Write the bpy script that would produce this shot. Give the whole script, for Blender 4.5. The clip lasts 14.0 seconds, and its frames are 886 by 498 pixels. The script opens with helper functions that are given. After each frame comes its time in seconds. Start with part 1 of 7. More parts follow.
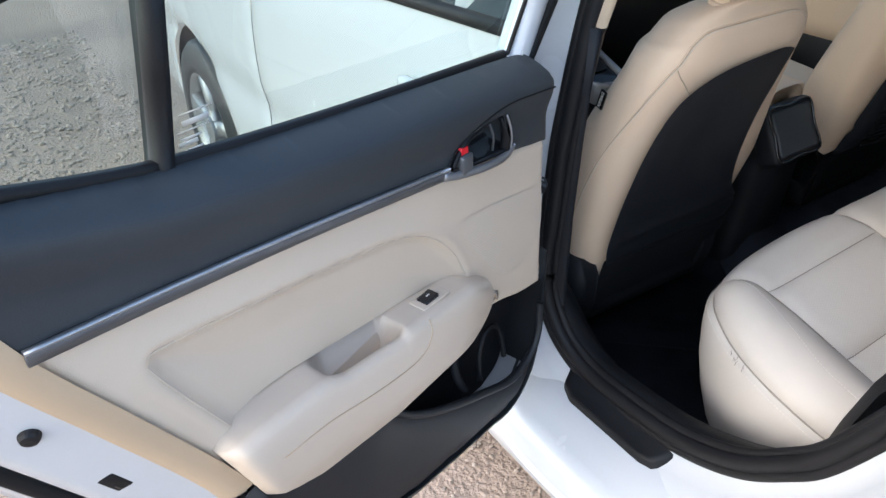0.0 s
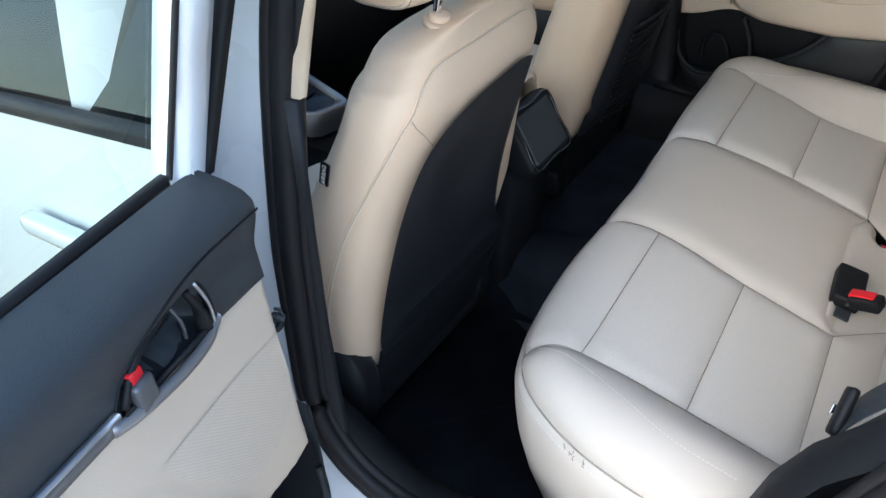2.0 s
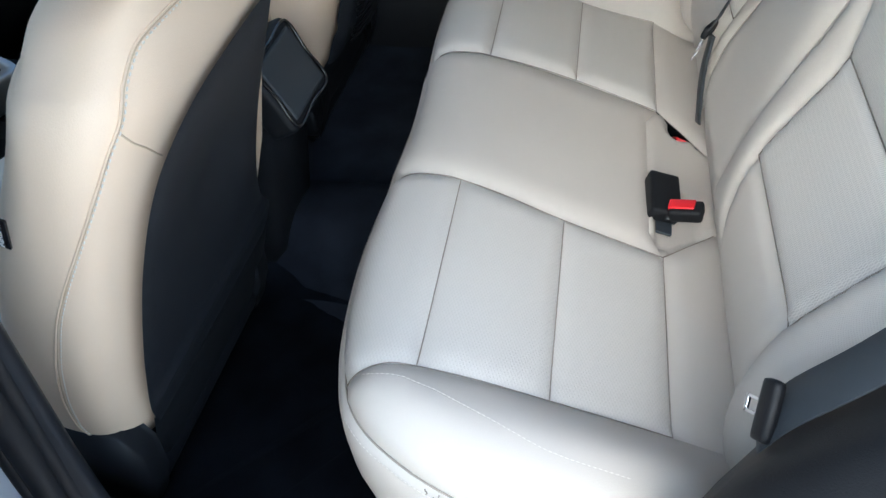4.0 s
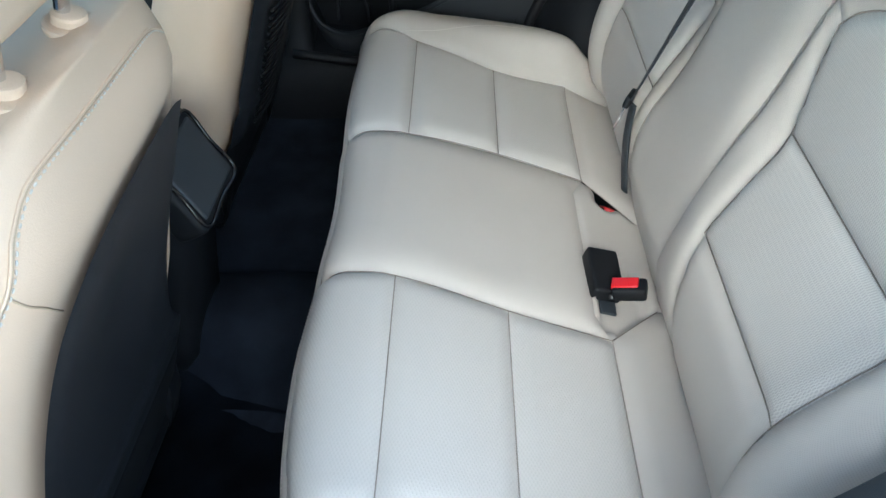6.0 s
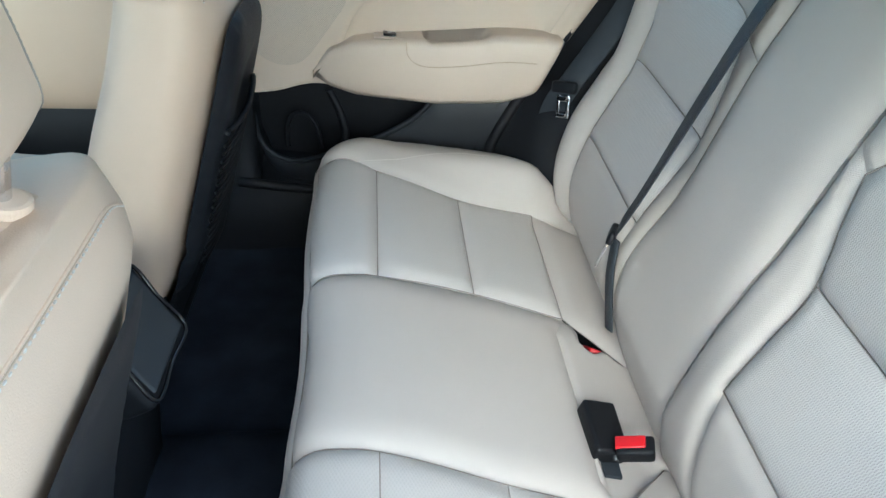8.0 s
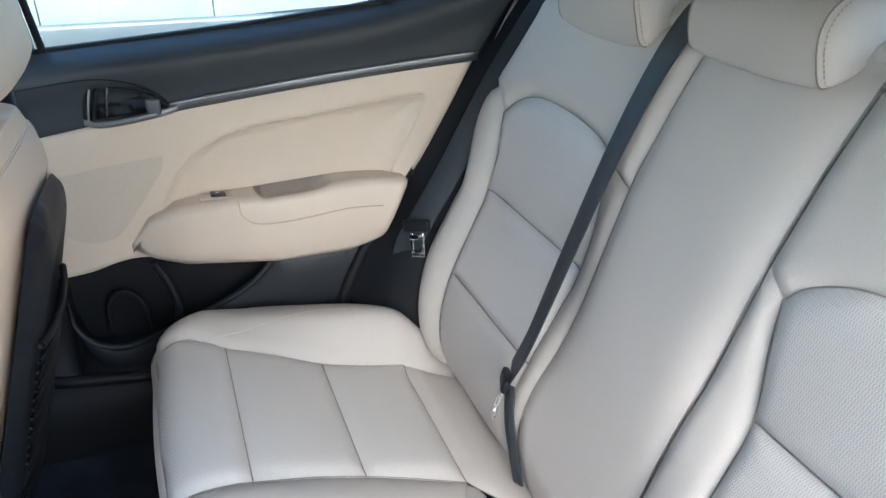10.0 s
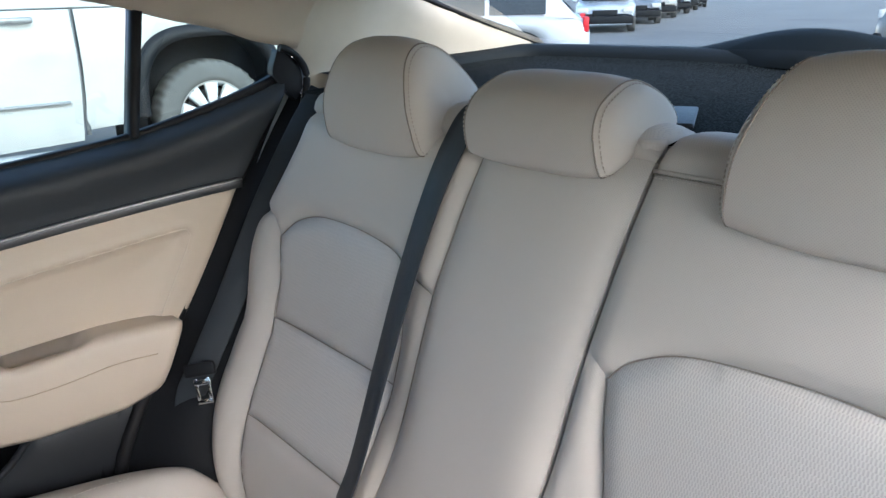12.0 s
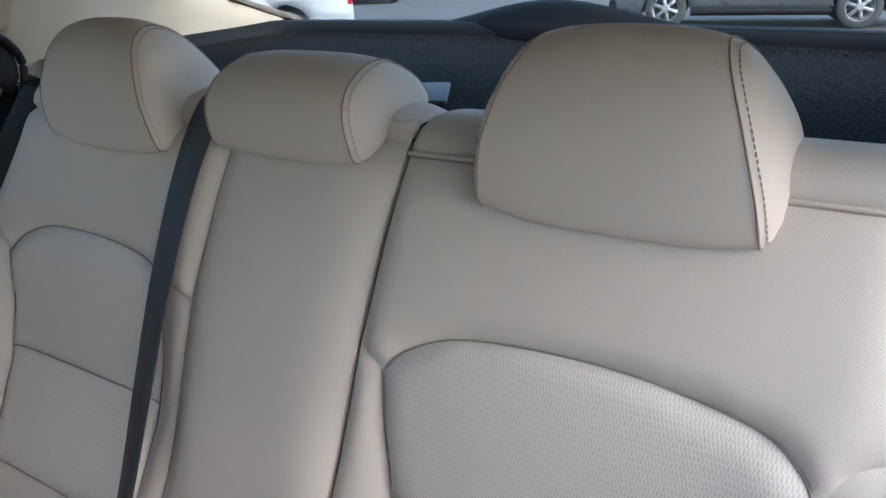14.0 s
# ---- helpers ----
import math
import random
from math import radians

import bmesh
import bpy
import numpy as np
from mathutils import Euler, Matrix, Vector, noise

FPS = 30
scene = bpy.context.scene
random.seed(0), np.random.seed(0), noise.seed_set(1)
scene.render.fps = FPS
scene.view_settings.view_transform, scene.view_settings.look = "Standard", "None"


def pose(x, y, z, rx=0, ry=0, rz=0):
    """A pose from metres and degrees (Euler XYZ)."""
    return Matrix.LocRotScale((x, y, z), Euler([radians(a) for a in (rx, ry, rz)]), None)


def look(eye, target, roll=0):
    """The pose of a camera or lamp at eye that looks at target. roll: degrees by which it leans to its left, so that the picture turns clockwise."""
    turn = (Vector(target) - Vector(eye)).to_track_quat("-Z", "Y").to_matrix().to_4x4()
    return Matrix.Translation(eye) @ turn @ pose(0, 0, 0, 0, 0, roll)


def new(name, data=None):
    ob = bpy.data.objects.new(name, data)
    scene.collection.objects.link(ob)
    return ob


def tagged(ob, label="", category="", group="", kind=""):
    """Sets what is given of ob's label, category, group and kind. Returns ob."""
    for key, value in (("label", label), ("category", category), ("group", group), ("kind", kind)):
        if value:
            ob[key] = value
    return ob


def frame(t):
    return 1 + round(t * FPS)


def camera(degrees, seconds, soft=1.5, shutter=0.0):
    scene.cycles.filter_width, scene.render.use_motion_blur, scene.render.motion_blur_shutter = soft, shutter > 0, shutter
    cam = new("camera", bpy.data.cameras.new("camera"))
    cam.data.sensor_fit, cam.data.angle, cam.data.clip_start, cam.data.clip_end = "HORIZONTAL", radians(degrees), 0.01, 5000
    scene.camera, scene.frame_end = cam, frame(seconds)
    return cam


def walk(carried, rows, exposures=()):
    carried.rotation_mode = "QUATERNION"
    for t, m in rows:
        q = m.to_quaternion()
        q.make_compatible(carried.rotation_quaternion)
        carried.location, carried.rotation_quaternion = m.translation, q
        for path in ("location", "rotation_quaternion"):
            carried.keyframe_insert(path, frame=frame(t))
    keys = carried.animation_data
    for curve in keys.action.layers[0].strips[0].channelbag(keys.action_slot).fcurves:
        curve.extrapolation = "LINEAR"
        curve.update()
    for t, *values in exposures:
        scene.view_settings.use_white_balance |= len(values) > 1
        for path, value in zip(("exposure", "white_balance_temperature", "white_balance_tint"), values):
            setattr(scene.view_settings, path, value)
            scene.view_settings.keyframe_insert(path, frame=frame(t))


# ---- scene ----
cam = camera(59.7, 14.0)
PATH = [
    (0, (-1.510, -0.335, 1.395), (-0.637, 1.104, 0.315), -2.5),
    (0.5, (-1.506, -0.324, 1.380), (-0.659, 1.068, 0.220), -2.2),
    (0.7, (-1.489, -0.326, 1.374), (-0.638, 1.061, 0.211), -2.8),
    (1, (-1.452, -0.299, 1.377), (-0.523, 1.059, 0.240), -3.9),
    (1.5, (-1.311, -0.155, 1.366), (-0.116, 1.007, 0.260), -3.8),
    (2, (-1.229, -0.059, 1.372), (0.062, 0.929, 0.207), -6.1),
    (2.2, (-1.197, -0.032, 1.373), (0.090, 0.884, 0.146), -6.3),
    (2.5, (-1.127, 0.028, 1.352), (0.181, 0.792, 0.046), -4.7),
    (2.7, (-1.088, 0.056, 1.356), (0.225, 0.734, 0.007), -3.8),
    (3, (-1.060, 0.071, 1.336), (0.264, 0.663, -0.041), -4.0),
    (5.5, (-0.912, 0.159, 1.305), (0.526, 0.295, -0.078), -1.2),
    (6, (-0.892, 0.175, 1.307), (0.588, 0.282, -0.034), -0.8),
    (6.5, (-0.868, 0.185, 1.305), (0.652, 0.261, 0.007), -0.2),
    (7, (-0.835, 0.204, 1.298), (0.723, 0.237, 0.045), 0.5),
    (9.5, (-0.646, 0.300, 1.298), (1.075, -0.077, 0.350), 0.9),
    (10, (-0.612, 0.300, 1.301), (1.093, -0.240, 0.406), -0.1),
    (10.5, (-0.592, 0.315, 1.304), (1.089, -0.392, 0.481), -1.1),
    (11, (-0.574, 0.328, 1.308), (1.066, -0.542, 0.566), -1.6),
    (11.5, (-0.562, 0.337, 1.303), (1.020, -0.681, 0.624), -1.7),
    (12, (-0.550, 0.338, 1.295), (0.956, -0.817, 0.662), -1.6),
    (12.5, (-0.543, 0.329, 1.291), (0.866, -0.951, 0.679), -1.5),
    (13, (-0.537, 0.319, 1.291), (0.765, -1.067, 0.671), -1.5),
    (13.5, (-0.534, 0.304, 1.295), (0.661, -1.157, 0.633), -1.6),
    (14, (-0.538, 0.289, 1.297), (0.562, -1.223, 0.587), -1.8),
]
walk(cam, [(t, look(eye, target, roll)) for t, eye, target, roll in PATH],
     exposures=[(0.0, 1.86, 6180, 8), (1.0, 1.92, 6060, 6), (1.5, 2.02, 5900, 5), (3.0, 2.36, 5640, 2), (5.5, 2.46, 5500, -1), (7.0, 2.54, 5330, -4), (9.5, 2.80, 5380, 4), (12.0, 2.45, 5730, 9), (14.0, 2.10, 5860, 11)])

# ---- world, sun, exposure ----
scene.view_settings.exposure = 1.9
world = bpy.data.worlds.new("overcast_sky")
scene.world = world
world.use_nodes = True
_nt = world.node_tree
_sky = _nt.nodes.new("ShaderNodeTexSky")
_sky.sky_type, _sky.sun_disc = "NISHITA", False
SUN_ELEV, SUN_ROT = radians(34), radians(276)
_sky.sun_elevation, _sky.sun_rotation = SUN_ELEV, SUN_ROT
_sky.dust_density, _sky.air_density, _sky.ozone_density = 2.0, 1.0, 1.0
_bg = _nt.nodes["Background"]
_bg.inputs["Strength"].default_value = 0.15
_nt.links.new(_sky.outputs["Color"], _bg.inputs["Color"])
_sd = bpy.data.lights.new("sun", "SUN")
_sd.energy, _sd.angle, _sd.color = 0.6, radians(130), (1.0, 0.99, 0.97)
_so = new("sun", _sd)
_so.matrix_world = look((0, 0, 30), (-math.cos(SUN_ELEV) * math.sin(SUN_ROT) * 20, -math.cos(SUN_ELEV) * math.cos(SUN_ROT) * 20, 30 - 20 * math.sin(SUN_ELEV)))


# ---- materials ----
def material(name, color, rough=0.5, metal=0.0, vary=0.12, scale=8.0, bump=0.0, bump_scale=200.0, spec=0.5, coat=0.0,
             fine=None, per_object=0.0):
    """A surface with blotches at one scale, grain at another, and a fine relief."""
    m = bpy.data.materials.new(name)
    m.use_nodes = True
    nt = m.node_tree
    n, l = nt.nodes, nt.links
    b = n["Principled BSDF"]
    co = n.new("ShaderNodeTexCoord")
    big = n.new("ShaderNodeTexNoise")
    big.inputs["Scale"].default_value, big.inputs["Detail"].default_value = scale, 5.0
    l.new(co.outputs["Object"], big.inputs["Vector"])
    small = n.new("ShaderNodeTexNoise")
    small.inputs["Scale"].default_value, small.inputs["Detail"].default_value = bump_scale, 3.0
    l.new(co.outputs["Object"], small.inputs["Vector"])
    mix = n.new("ShaderNodeMix")
    mix.data_type = "FLOAT"
    mix.inputs["Factor"].default_value = 0.35
    l.new(big.outputs["Fac"], mix.inputs["A"])
    l.new(small.outputs["Fac"], mix.inputs["B"])
    ramp = n.new("ShaderNodeValToRGB")
    lo = [c * (1 - vary) for c in color]
    hi = [min(1, c * (1 + vary)) for c in color]
    ramp.color_ramp.elements[0].position, ramp.color_ramp.elements[0].color = 0.3, (*lo, 1)
    ramp.color_ramp.elements[1].position, ramp.color_ramp.elements[1].color = 0.7, (*hi, 1)
    l.new(mix.outputs["Result"], ramp.inputs["Fac"])
    l.new(ramp.outputs["Color"], b.inputs["Base Color"])
    rr = n.new("ShaderNodeMapRange")
    rr.inputs["To Min"].default_value, rr.inputs["To Max"].default_value = max(0.02, rough - 0.08), min(1, rough + 0.08)
    l.new(big.outputs["Fac"], rr.inputs["Value"])
    l.new(rr.outputs["Result"], b.inputs["Roughness"])
    b.inputs["Metallic"].default_value = metal
    b.inputs["Specular IOR Level"].default_value = spec
    b.inputs["Coat Weight"].default_value = coat
    b.inputs["Coat Roughness"].default_value = 0.05
    if bump > 0:
        bp = n.new("ShaderNodeBump")
        bp.inputs["Strength"].default_value, bp.inputs["Distance"].default_value = bump, 0.001
        l.new(small.outputs["Fac"], bp.inputs["Height"])
        l.new(bp.outputs["Normal"], b.inputs["Normal"])
    return m


def perforate(m, pitch, axes, depth=0.6, dark=0.72, hole=0.33):
    """Adds rows of small round holes to a material; axes: the two object axes that span its surface."""
    nt = m.node_tree
    n, l = nt.nodes, nt.links
    b = n["Principled BSDF"]
    co = n.new("ShaderNodeTexCoord")
    sep = n.new("ShaderNodeSeparateXYZ")
    l.new(co.outputs["Object"], sep.inputs["Vector"])
    parts = []
    for k, a in enumerate(axes):
        mul = n.new("ShaderNodeMath")
        mul.operation = "MULTIPLY"
        mul.inputs[1].default_value = 2 * math.pi / (pitch[k] if isinstance(pitch, tuple) else pitch)
        l.new(sep.outputs[a], mul.inputs[0])
        s = n.new("ShaderNodeMath")
        s.operation = "SINE"
        l.new(mul.outputs[0], s.inputs[0])
        parts.append(s)
    pr = n.new("ShaderNodeMath")
    pr.operation = "MULTIPLY"
    l.new(parts[0].outputs[0], pr.inputs[0])
    l.new(parts[1].outputs[0], pr.inputs[1])
    mr = n.new("ShaderNodeMapRange")
    mr.inputs["From Min"].default_value, mr.inputs["From Max"].default_value = hole, hole + 0.25
    mr.inputs["To Min"].default_value, mr.inputs["To Max"].default_value = 1.0, 0.0
    l.new(pr.outputs[0], mr.inputs["Value"])
    old = b.inputs["Base Color"].links[0].from_socket
    mx = n.new("ShaderNodeMix")
    mx.data_type = "RGBA"
    mx.blend_type = "MULTIPLY"
    mx.inputs["Factor"].default_value = 1.0
    g = n.new("ShaderNodeMapRange")
    g.inputs["To Min"].default_value, g.inputs["To Max"].default_value = dark, 1.0
    l.new(mr.outputs["Result"], g.inputs["Value"])
    cc = n.new("ShaderNodeCombineColor")
    for s in ("Red", "Green", "Blue"):
        l.new(g.outputs["Result"], cc.inputs[s])
    l.new(old, mx.inputs["A"])
    l.new(cc.outputs["Color"], mx.inputs["B"])
    l.new(mx.outputs["Result"], b.inputs["Base Color"])
    bp = n.new("ShaderNodeBump")
    bp.inputs["Strength"].default_value, bp.inputs["Distance"].default_value = depth, 0.0012
    l.new(mr.outputs["Result"], bp.inputs["Height"])
    if b.inputs["Normal"].links:
        l.new(b.inputs["Normal"].links[0].from_socket, bp.inputs["Normal"])
    l.new(bp.outputs["Normal"], b.inputs["Normal"])
    return m


def glass(name, tint=(0.86, 0.93, 0.92), rough=0.0):
    m = bpy.data.materials.new(name)
    m.use_nodes = True
    nt = m.node_tree
    n, l = nt.nodes, nt.links
    n.remove(n["Principled BSDF"])
    out = n["Material Output"]
    tr = n.new("ShaderNodeBsdfTransparent")
    tr.inputs["Color"].default_value = (*tint, 1)
    gl = n.new("ShaderNodeBsdfGlossy")
    gl.inputs["Roughness"].default_value = max(rough, 0.01)
    lw = n.new("ShaderNodeLayerWeight")
    lw.inputs["Blend"].default_value = 0.5
    pw = n.new("ShaderNodeMath")
    pw.operation = "POWER"
    pw.inputs[1].default_value = 5.0
    l.new(lw.outputs["Facing"], pw.inputs[0])
    fr = n.new("ShaderNodeMath")
    fr.operation = "MULTIPLY_ADD"
    fr.inputs[1].default_value, fr.inputs[2].default_value = 0.9, 0.06
    l.new(pw.outputs[0], fr.inputs[0])
    mx = n.new("ShaderNodeMixShader")
    l.new(fr.outputs[0], mx.inputs[0])
    l.new(tr.outputs[0], mx.inputs[1])
    l.new(gl.outputs[0], mx.inputs[2])
    l.new(mx.outputs[0], out.inputs["Surface"])
    return m


SEAT = (0.525, 0.482, 0.436)
M_SEAT = material("seat_leather", SEAT, 0.64, spec=0.27, vary=0.04, scale=6, bump=0.25, bump_scale=900)
M_SEAT_V = perforate(material("twill_seat_leather", SEAT, 0.64, spec=0.27, vary=0.04, scale=6, bump=0.2, bump_scale=900), 0.0026, (0, 2), 0.35, 0.88)
M_PERF_H = perforate(material("perforated_seat_leather", (0.580, 0.545, 0.505), 0.45, vary=0.03, scale=6), (0.0080, 0.0042), (0, 1), 0.25, 0.95, 0.05)
M_PERF_V = perforate(material("perforated_back_leather", (0.580, 0.545, 0.505), 0.45, vary=0.03, scale=6), (0.0030, 0.010), (0, 2), 0.45, 0.81, 0.0)
M_DOOR = material("beige_door_vinyl", (0.625, 0.52, 0.41), 0.42, vary=0.04, scale=5, bump=0.25, bump_scale=800)
M_BEIGE = material("beige_leather", (0.665, 0.51, 0.37), 0.5, spec=0.35, vary=0.04, scale=5, bump=0.25, bump_scale=800)
M_BEIGE_D = material("beige_moulded_plastic", (0.48, 0.365, 0.25), 0.5, vary=0.03, scale=5, bump=0.3, bump_scale=1200)
M_LINER = material("headliner_fabric", (0.60, 0.535, 0.43), 0.95, vary=0.05, scale=20, bump=0.4, bump_scale=1500)
M_ARM = material("armrest_vinyl", (0.61, 0.51, 0.41), 0.42, vary=0.03, scale=6, bump=0.3, bump_scale=1000)
M_GRILLE = perforate(material("speaker_grille_beige", (0.58, 0.49, 0.39), 0.55, vary=0.03), 0.0042, (1, 2), 0.6, 0.76)
M_GRILLE_L = perforate(material("speaker_grille_beige_door", (0.62, 0.525, 0.42), 0.5, vary=0.03), 0.0042, (0, 2), 0.4, 0.86)
M_CHAR = material("charcoal_soft_plastic", (0.036, 0.042, 0.049), 0.5, spec=0.35, vary=0.12, scale=6, bump=0.35, bump_scale=900)
M_BLACK = material("black_plastic", (0.0075, 0.0083, 0.0102), 0.55, spec=0.25, vary=0.2, scale=8, bump=0.35, bump_scale=700)
M_LOWER = material("dark_lower_trim", (0.016, 0.018, 0.0215), 0.5, spec=0.35, vary=0.12, scale=6, bump=0.35, bump_scale=900)
M_PANEL = material("dark_back_panel", (0.011, 0.0125, 0.016), 0.5, spec=0.25, vary=0.1, scale=6, bump=0.3, bump_scale=900)
M_GLOSSB = material("gloss_black_plastic", (0.01, 0.01, 0.012), 0.15, vary=0.15)
M_RUBBER = material("black_rubber_seal", (0.009, 0.009, 0.0105), 0.55, spec=0.3, vary=0.2, scale=30, bump=0.2, bump_scale=300)
M_CARPET = material("black_carpet", (0.015, 0.018, 0.0245), 1.0, spec=0.05, vary=0.5, scale=12, bump=1.0, bump_scale=900)
M_SHELF = material("shelf_felt", (0.0150, 0.0172, 0.0172), 1.0, spec=0.05, vary=0.95, scale=330, bump=0.5, bump_scale=900)
for _n in M_SHELF.node_tree.nodes:
    if _n.type == "VALTORGB":
        _n.color_ramp.elements[0].position, _n.color_ramp.elements[1].position = 0.42, 0.60
M_BELT = material("belt_webbing", (0.028, 0.034, 0.041), 0.5, spec=0.4, vary=0.12, scale=30, bump=0.6, bump_scale=1500)
M_RIMS = material("dark_shelf_plastic", (0.0085, 0.0105, 0.0108), 0.6, spec=0.2, vary=0.15, scale=8, bump=0.35, bump_scale=700)
M_SILVER = material("satin_silver_trim", (0.42, 0.43, 0.45), 0.33, metal=0.75, vary=0.05)
M_STRIP = material("grey_trim_strip", (0.12, 0.125, 0.135), 0.38, metal=0.5, vary=0.05)
M_BEZEL = material("satin_grey_bezel", (0.26, 0.265, 0.28), 0.36, metal=0.6, vary=0.05)
M_CHROME = material("chrome", (0.75, 0.75, 0.76), 0.1, metal=1.0, vary=0.03)
M_RED = material("red_plastic", (0.62, 0.012, 0.02), 0.35, vary=0.06)
M_WHITE = material("white_car_paint", (0.53, 0.55, 0.58), 0.25, vary=0.02, scale=3, coat=1.0)
M_DIRTY = material("dusty_white_paint", (0.47, 0.46, 0.445), 0.5, vary=0.12, scale=3, coat=0.2)
M_GLASS = glass("window_glass", (0.53, 0.64, 0.62))
M_GLASS_T = glass("tinted_glass", (0.60, 0.66, 0.66))
M_GLASS_S = glass("dark_side_glass", (0.10, 0.125, 0.125))
# darkened beyond plain glass to hold back light from the front
M_GLASS_W = glass("dimming_windscreen_glass", (0.30, 0.34, 0.34))
M_TYRE = material("tyre_rubber", (0.10, 0.098, 0.093), 0.85, vary=0.3, scale=12, bump=0.5, bump_scale=60)
M_RIM = material("grey_alloy", (0.55, 0.54, 0.52), 0.4, metal=0.6, vary=0.1)
M_THREAD = material("pale_thread", (0.64, 0.60, 0.54), 0.7, vary=0.05)
M_SEAM = material("seam_thread", (0.27, 0.235, 0.20), 0.8, vary=0.1)
M_STITCH = material("taupe_thread", (0.40, 0.355, 0.305), 0.8, vary=0.1)
M_BOLT = material("dark_metal", (0.06, 0.06, 0.062), 0.4, metal=0.8)


# ---- mesh helpers ----
def part(name, bm, mat, parent=None, label=""):
    me = bpy.data.meshes.new(name)
    bm.to_mesh(me)
    bm.free()
    me.materials.append(mat)
    ob = new(name, me)
    ob.parent = parent
    return tagged(ob, label)


def solid(name, verts, faces, mat, parent=None, label="", smooth=True):
    me = bpy.data.meshes.new(name)
    me.from_pydata([tuple(map(float, v)) for v in verts], [], [tuple(map(int, f)) for f in faces])
    me.materials.append(mat)
    if smooth:
        me.polygons.foreach_set("use_smooth", [True] * len(me.polygons))
    me.update()
    ob = new(name, me)
    ob.parent = parent
    return tagged(ob, label)


def thing(name, label, category, group="", at=(0, 0, 0)):
    ob = new(name)
    ob.empty_display_size = 0.05
    return tagged(ob, label, category, group)


def spline(pts, n=6, closed=False):
    """Catmull-Rom through the points, n steps each."""
    p = np.array(pts, float)
    if len(p) < 3 and not closed:
        return np.array([p[0] + (p[-1] - p[0]) * k / n for k in range(n + 1)])
    if closed:
        q = np.vstack([p[-1], p, p[0], p[1]])
    else:
        q = np.vstack([2 * p[0] - p[1], p, 2 * p[-1] - p[-2]])
    out = []
    for i in range(1, len(q) - 2):
        a, b, c, d = q[i - 1], q[i], q[i + 1], q[i + 2]
        for k in range(n):
            t = k / n
            out.append(0.5 * (2 * b + (c - a) * t + (2 * a - 5 * b + 4 * c - d) * t * t + (3 * b - a - 3 * c + d) * t ** 3))
    if not closed:
        out.append(q[-2])
    return np.array(out)


def outline(*runs, n=6):
    """A closed outline out of smooth runs, with sharp corners where they meet."""
    out = []
    for r in runs:
        s = spline(r, n) if len(r) > 2 else np.array(r, float)
        out.extend(s.tolist())
    clean = []
    for p in out:
        if not clean or math.hypot(p[0] - clean[-1][0], p[1] - clean[-1][1]) > 1e-4:
            clean.append(p)
    if math.hypot(clean[0][0] - clean[-1][0], clean[0][1] - clean[-1][1]) < 1e-4:
        clean.pop()
    return np.array(clean)


def resample(poly, h):
    out = []
    for i in range(len(poly)):
        a, b = poly[i], poly[(i + 1) % len(poly)]
        k = max(1, int(np.ceil(np.linalg.norm(b - a) / h)))
        out.extend(a + (b - a) * j / k for j in range(k))
    return np.array(out)


def seg_dist(P, poly, closed=True):
    a = np.asarray(poly, float)
    b = np.roll(a, -1, 0)
    if not closed:
        a, b = a[:-1], b[:-1]
    best = np.full(len(P), 1e9)
    for p, q in zip(a, b):
        d = q - p
        t = np.clip(((P - p) @ d) / max(d @ d, 1e-12), 0, 1)
        best = np.minimum(best, np.linalg.norm(P - (p + t[:, None] * d), axis=1))
    return best


def inside(P, poly):
    x, y = P[:, 0], P[:, 1]
    r = np.zeros(len(P), bool)
    j = len(poly) - 1
    for i in range(len(poly)):
        xi, yi, xj, yj = *poly[i], *poly[j]
        c = (yi > y) != (yj > y)
        r ^= c & (x < (xj - xi) * (y - yi) / ((yj - yi) if yj != yi else 1e-12) + xi)
        j = i
    return r


def fill(poly, h):
    """Triangles that fill a plane outline, with inner points about h apart."""
    from mathutils.geometry import delaunay_2d_cdt
    poly = resample(np.asarray(poly, float), h)
    lo, hi = poly.min(0), poly.max(0)
    pts, row = [], 0
    yv = lo[1] + h * 0.5
    while yv < hi[1]:
        xs = np.arange(lo[0] + (h / 2 if row % 2 else 0), hi[0], h)
        pts.extend((x, yv) for x in xs)
        yv += h * 0.87
        row += 1
    pts = np.array(pts) if pts else np.zeros((0, 2))
    if len(pts):
        pts = pts[inside(pts, poly)]
    if len(pts):
        pts = pts[seg_dist(pts, poly) > h * 0.45]
    allp = [Vector(p) for p in poly] + [Vector(p) for p in pts]
    n = len(poly)
    vs, _, fs, *_ = delaunay_2d_cdt(allp, [(i, (i + 1) % n) for i in range(n)], [list(range(n))], 1, 1e-6)
    return np.array([tuple(v) for v in vs]), fs, poly


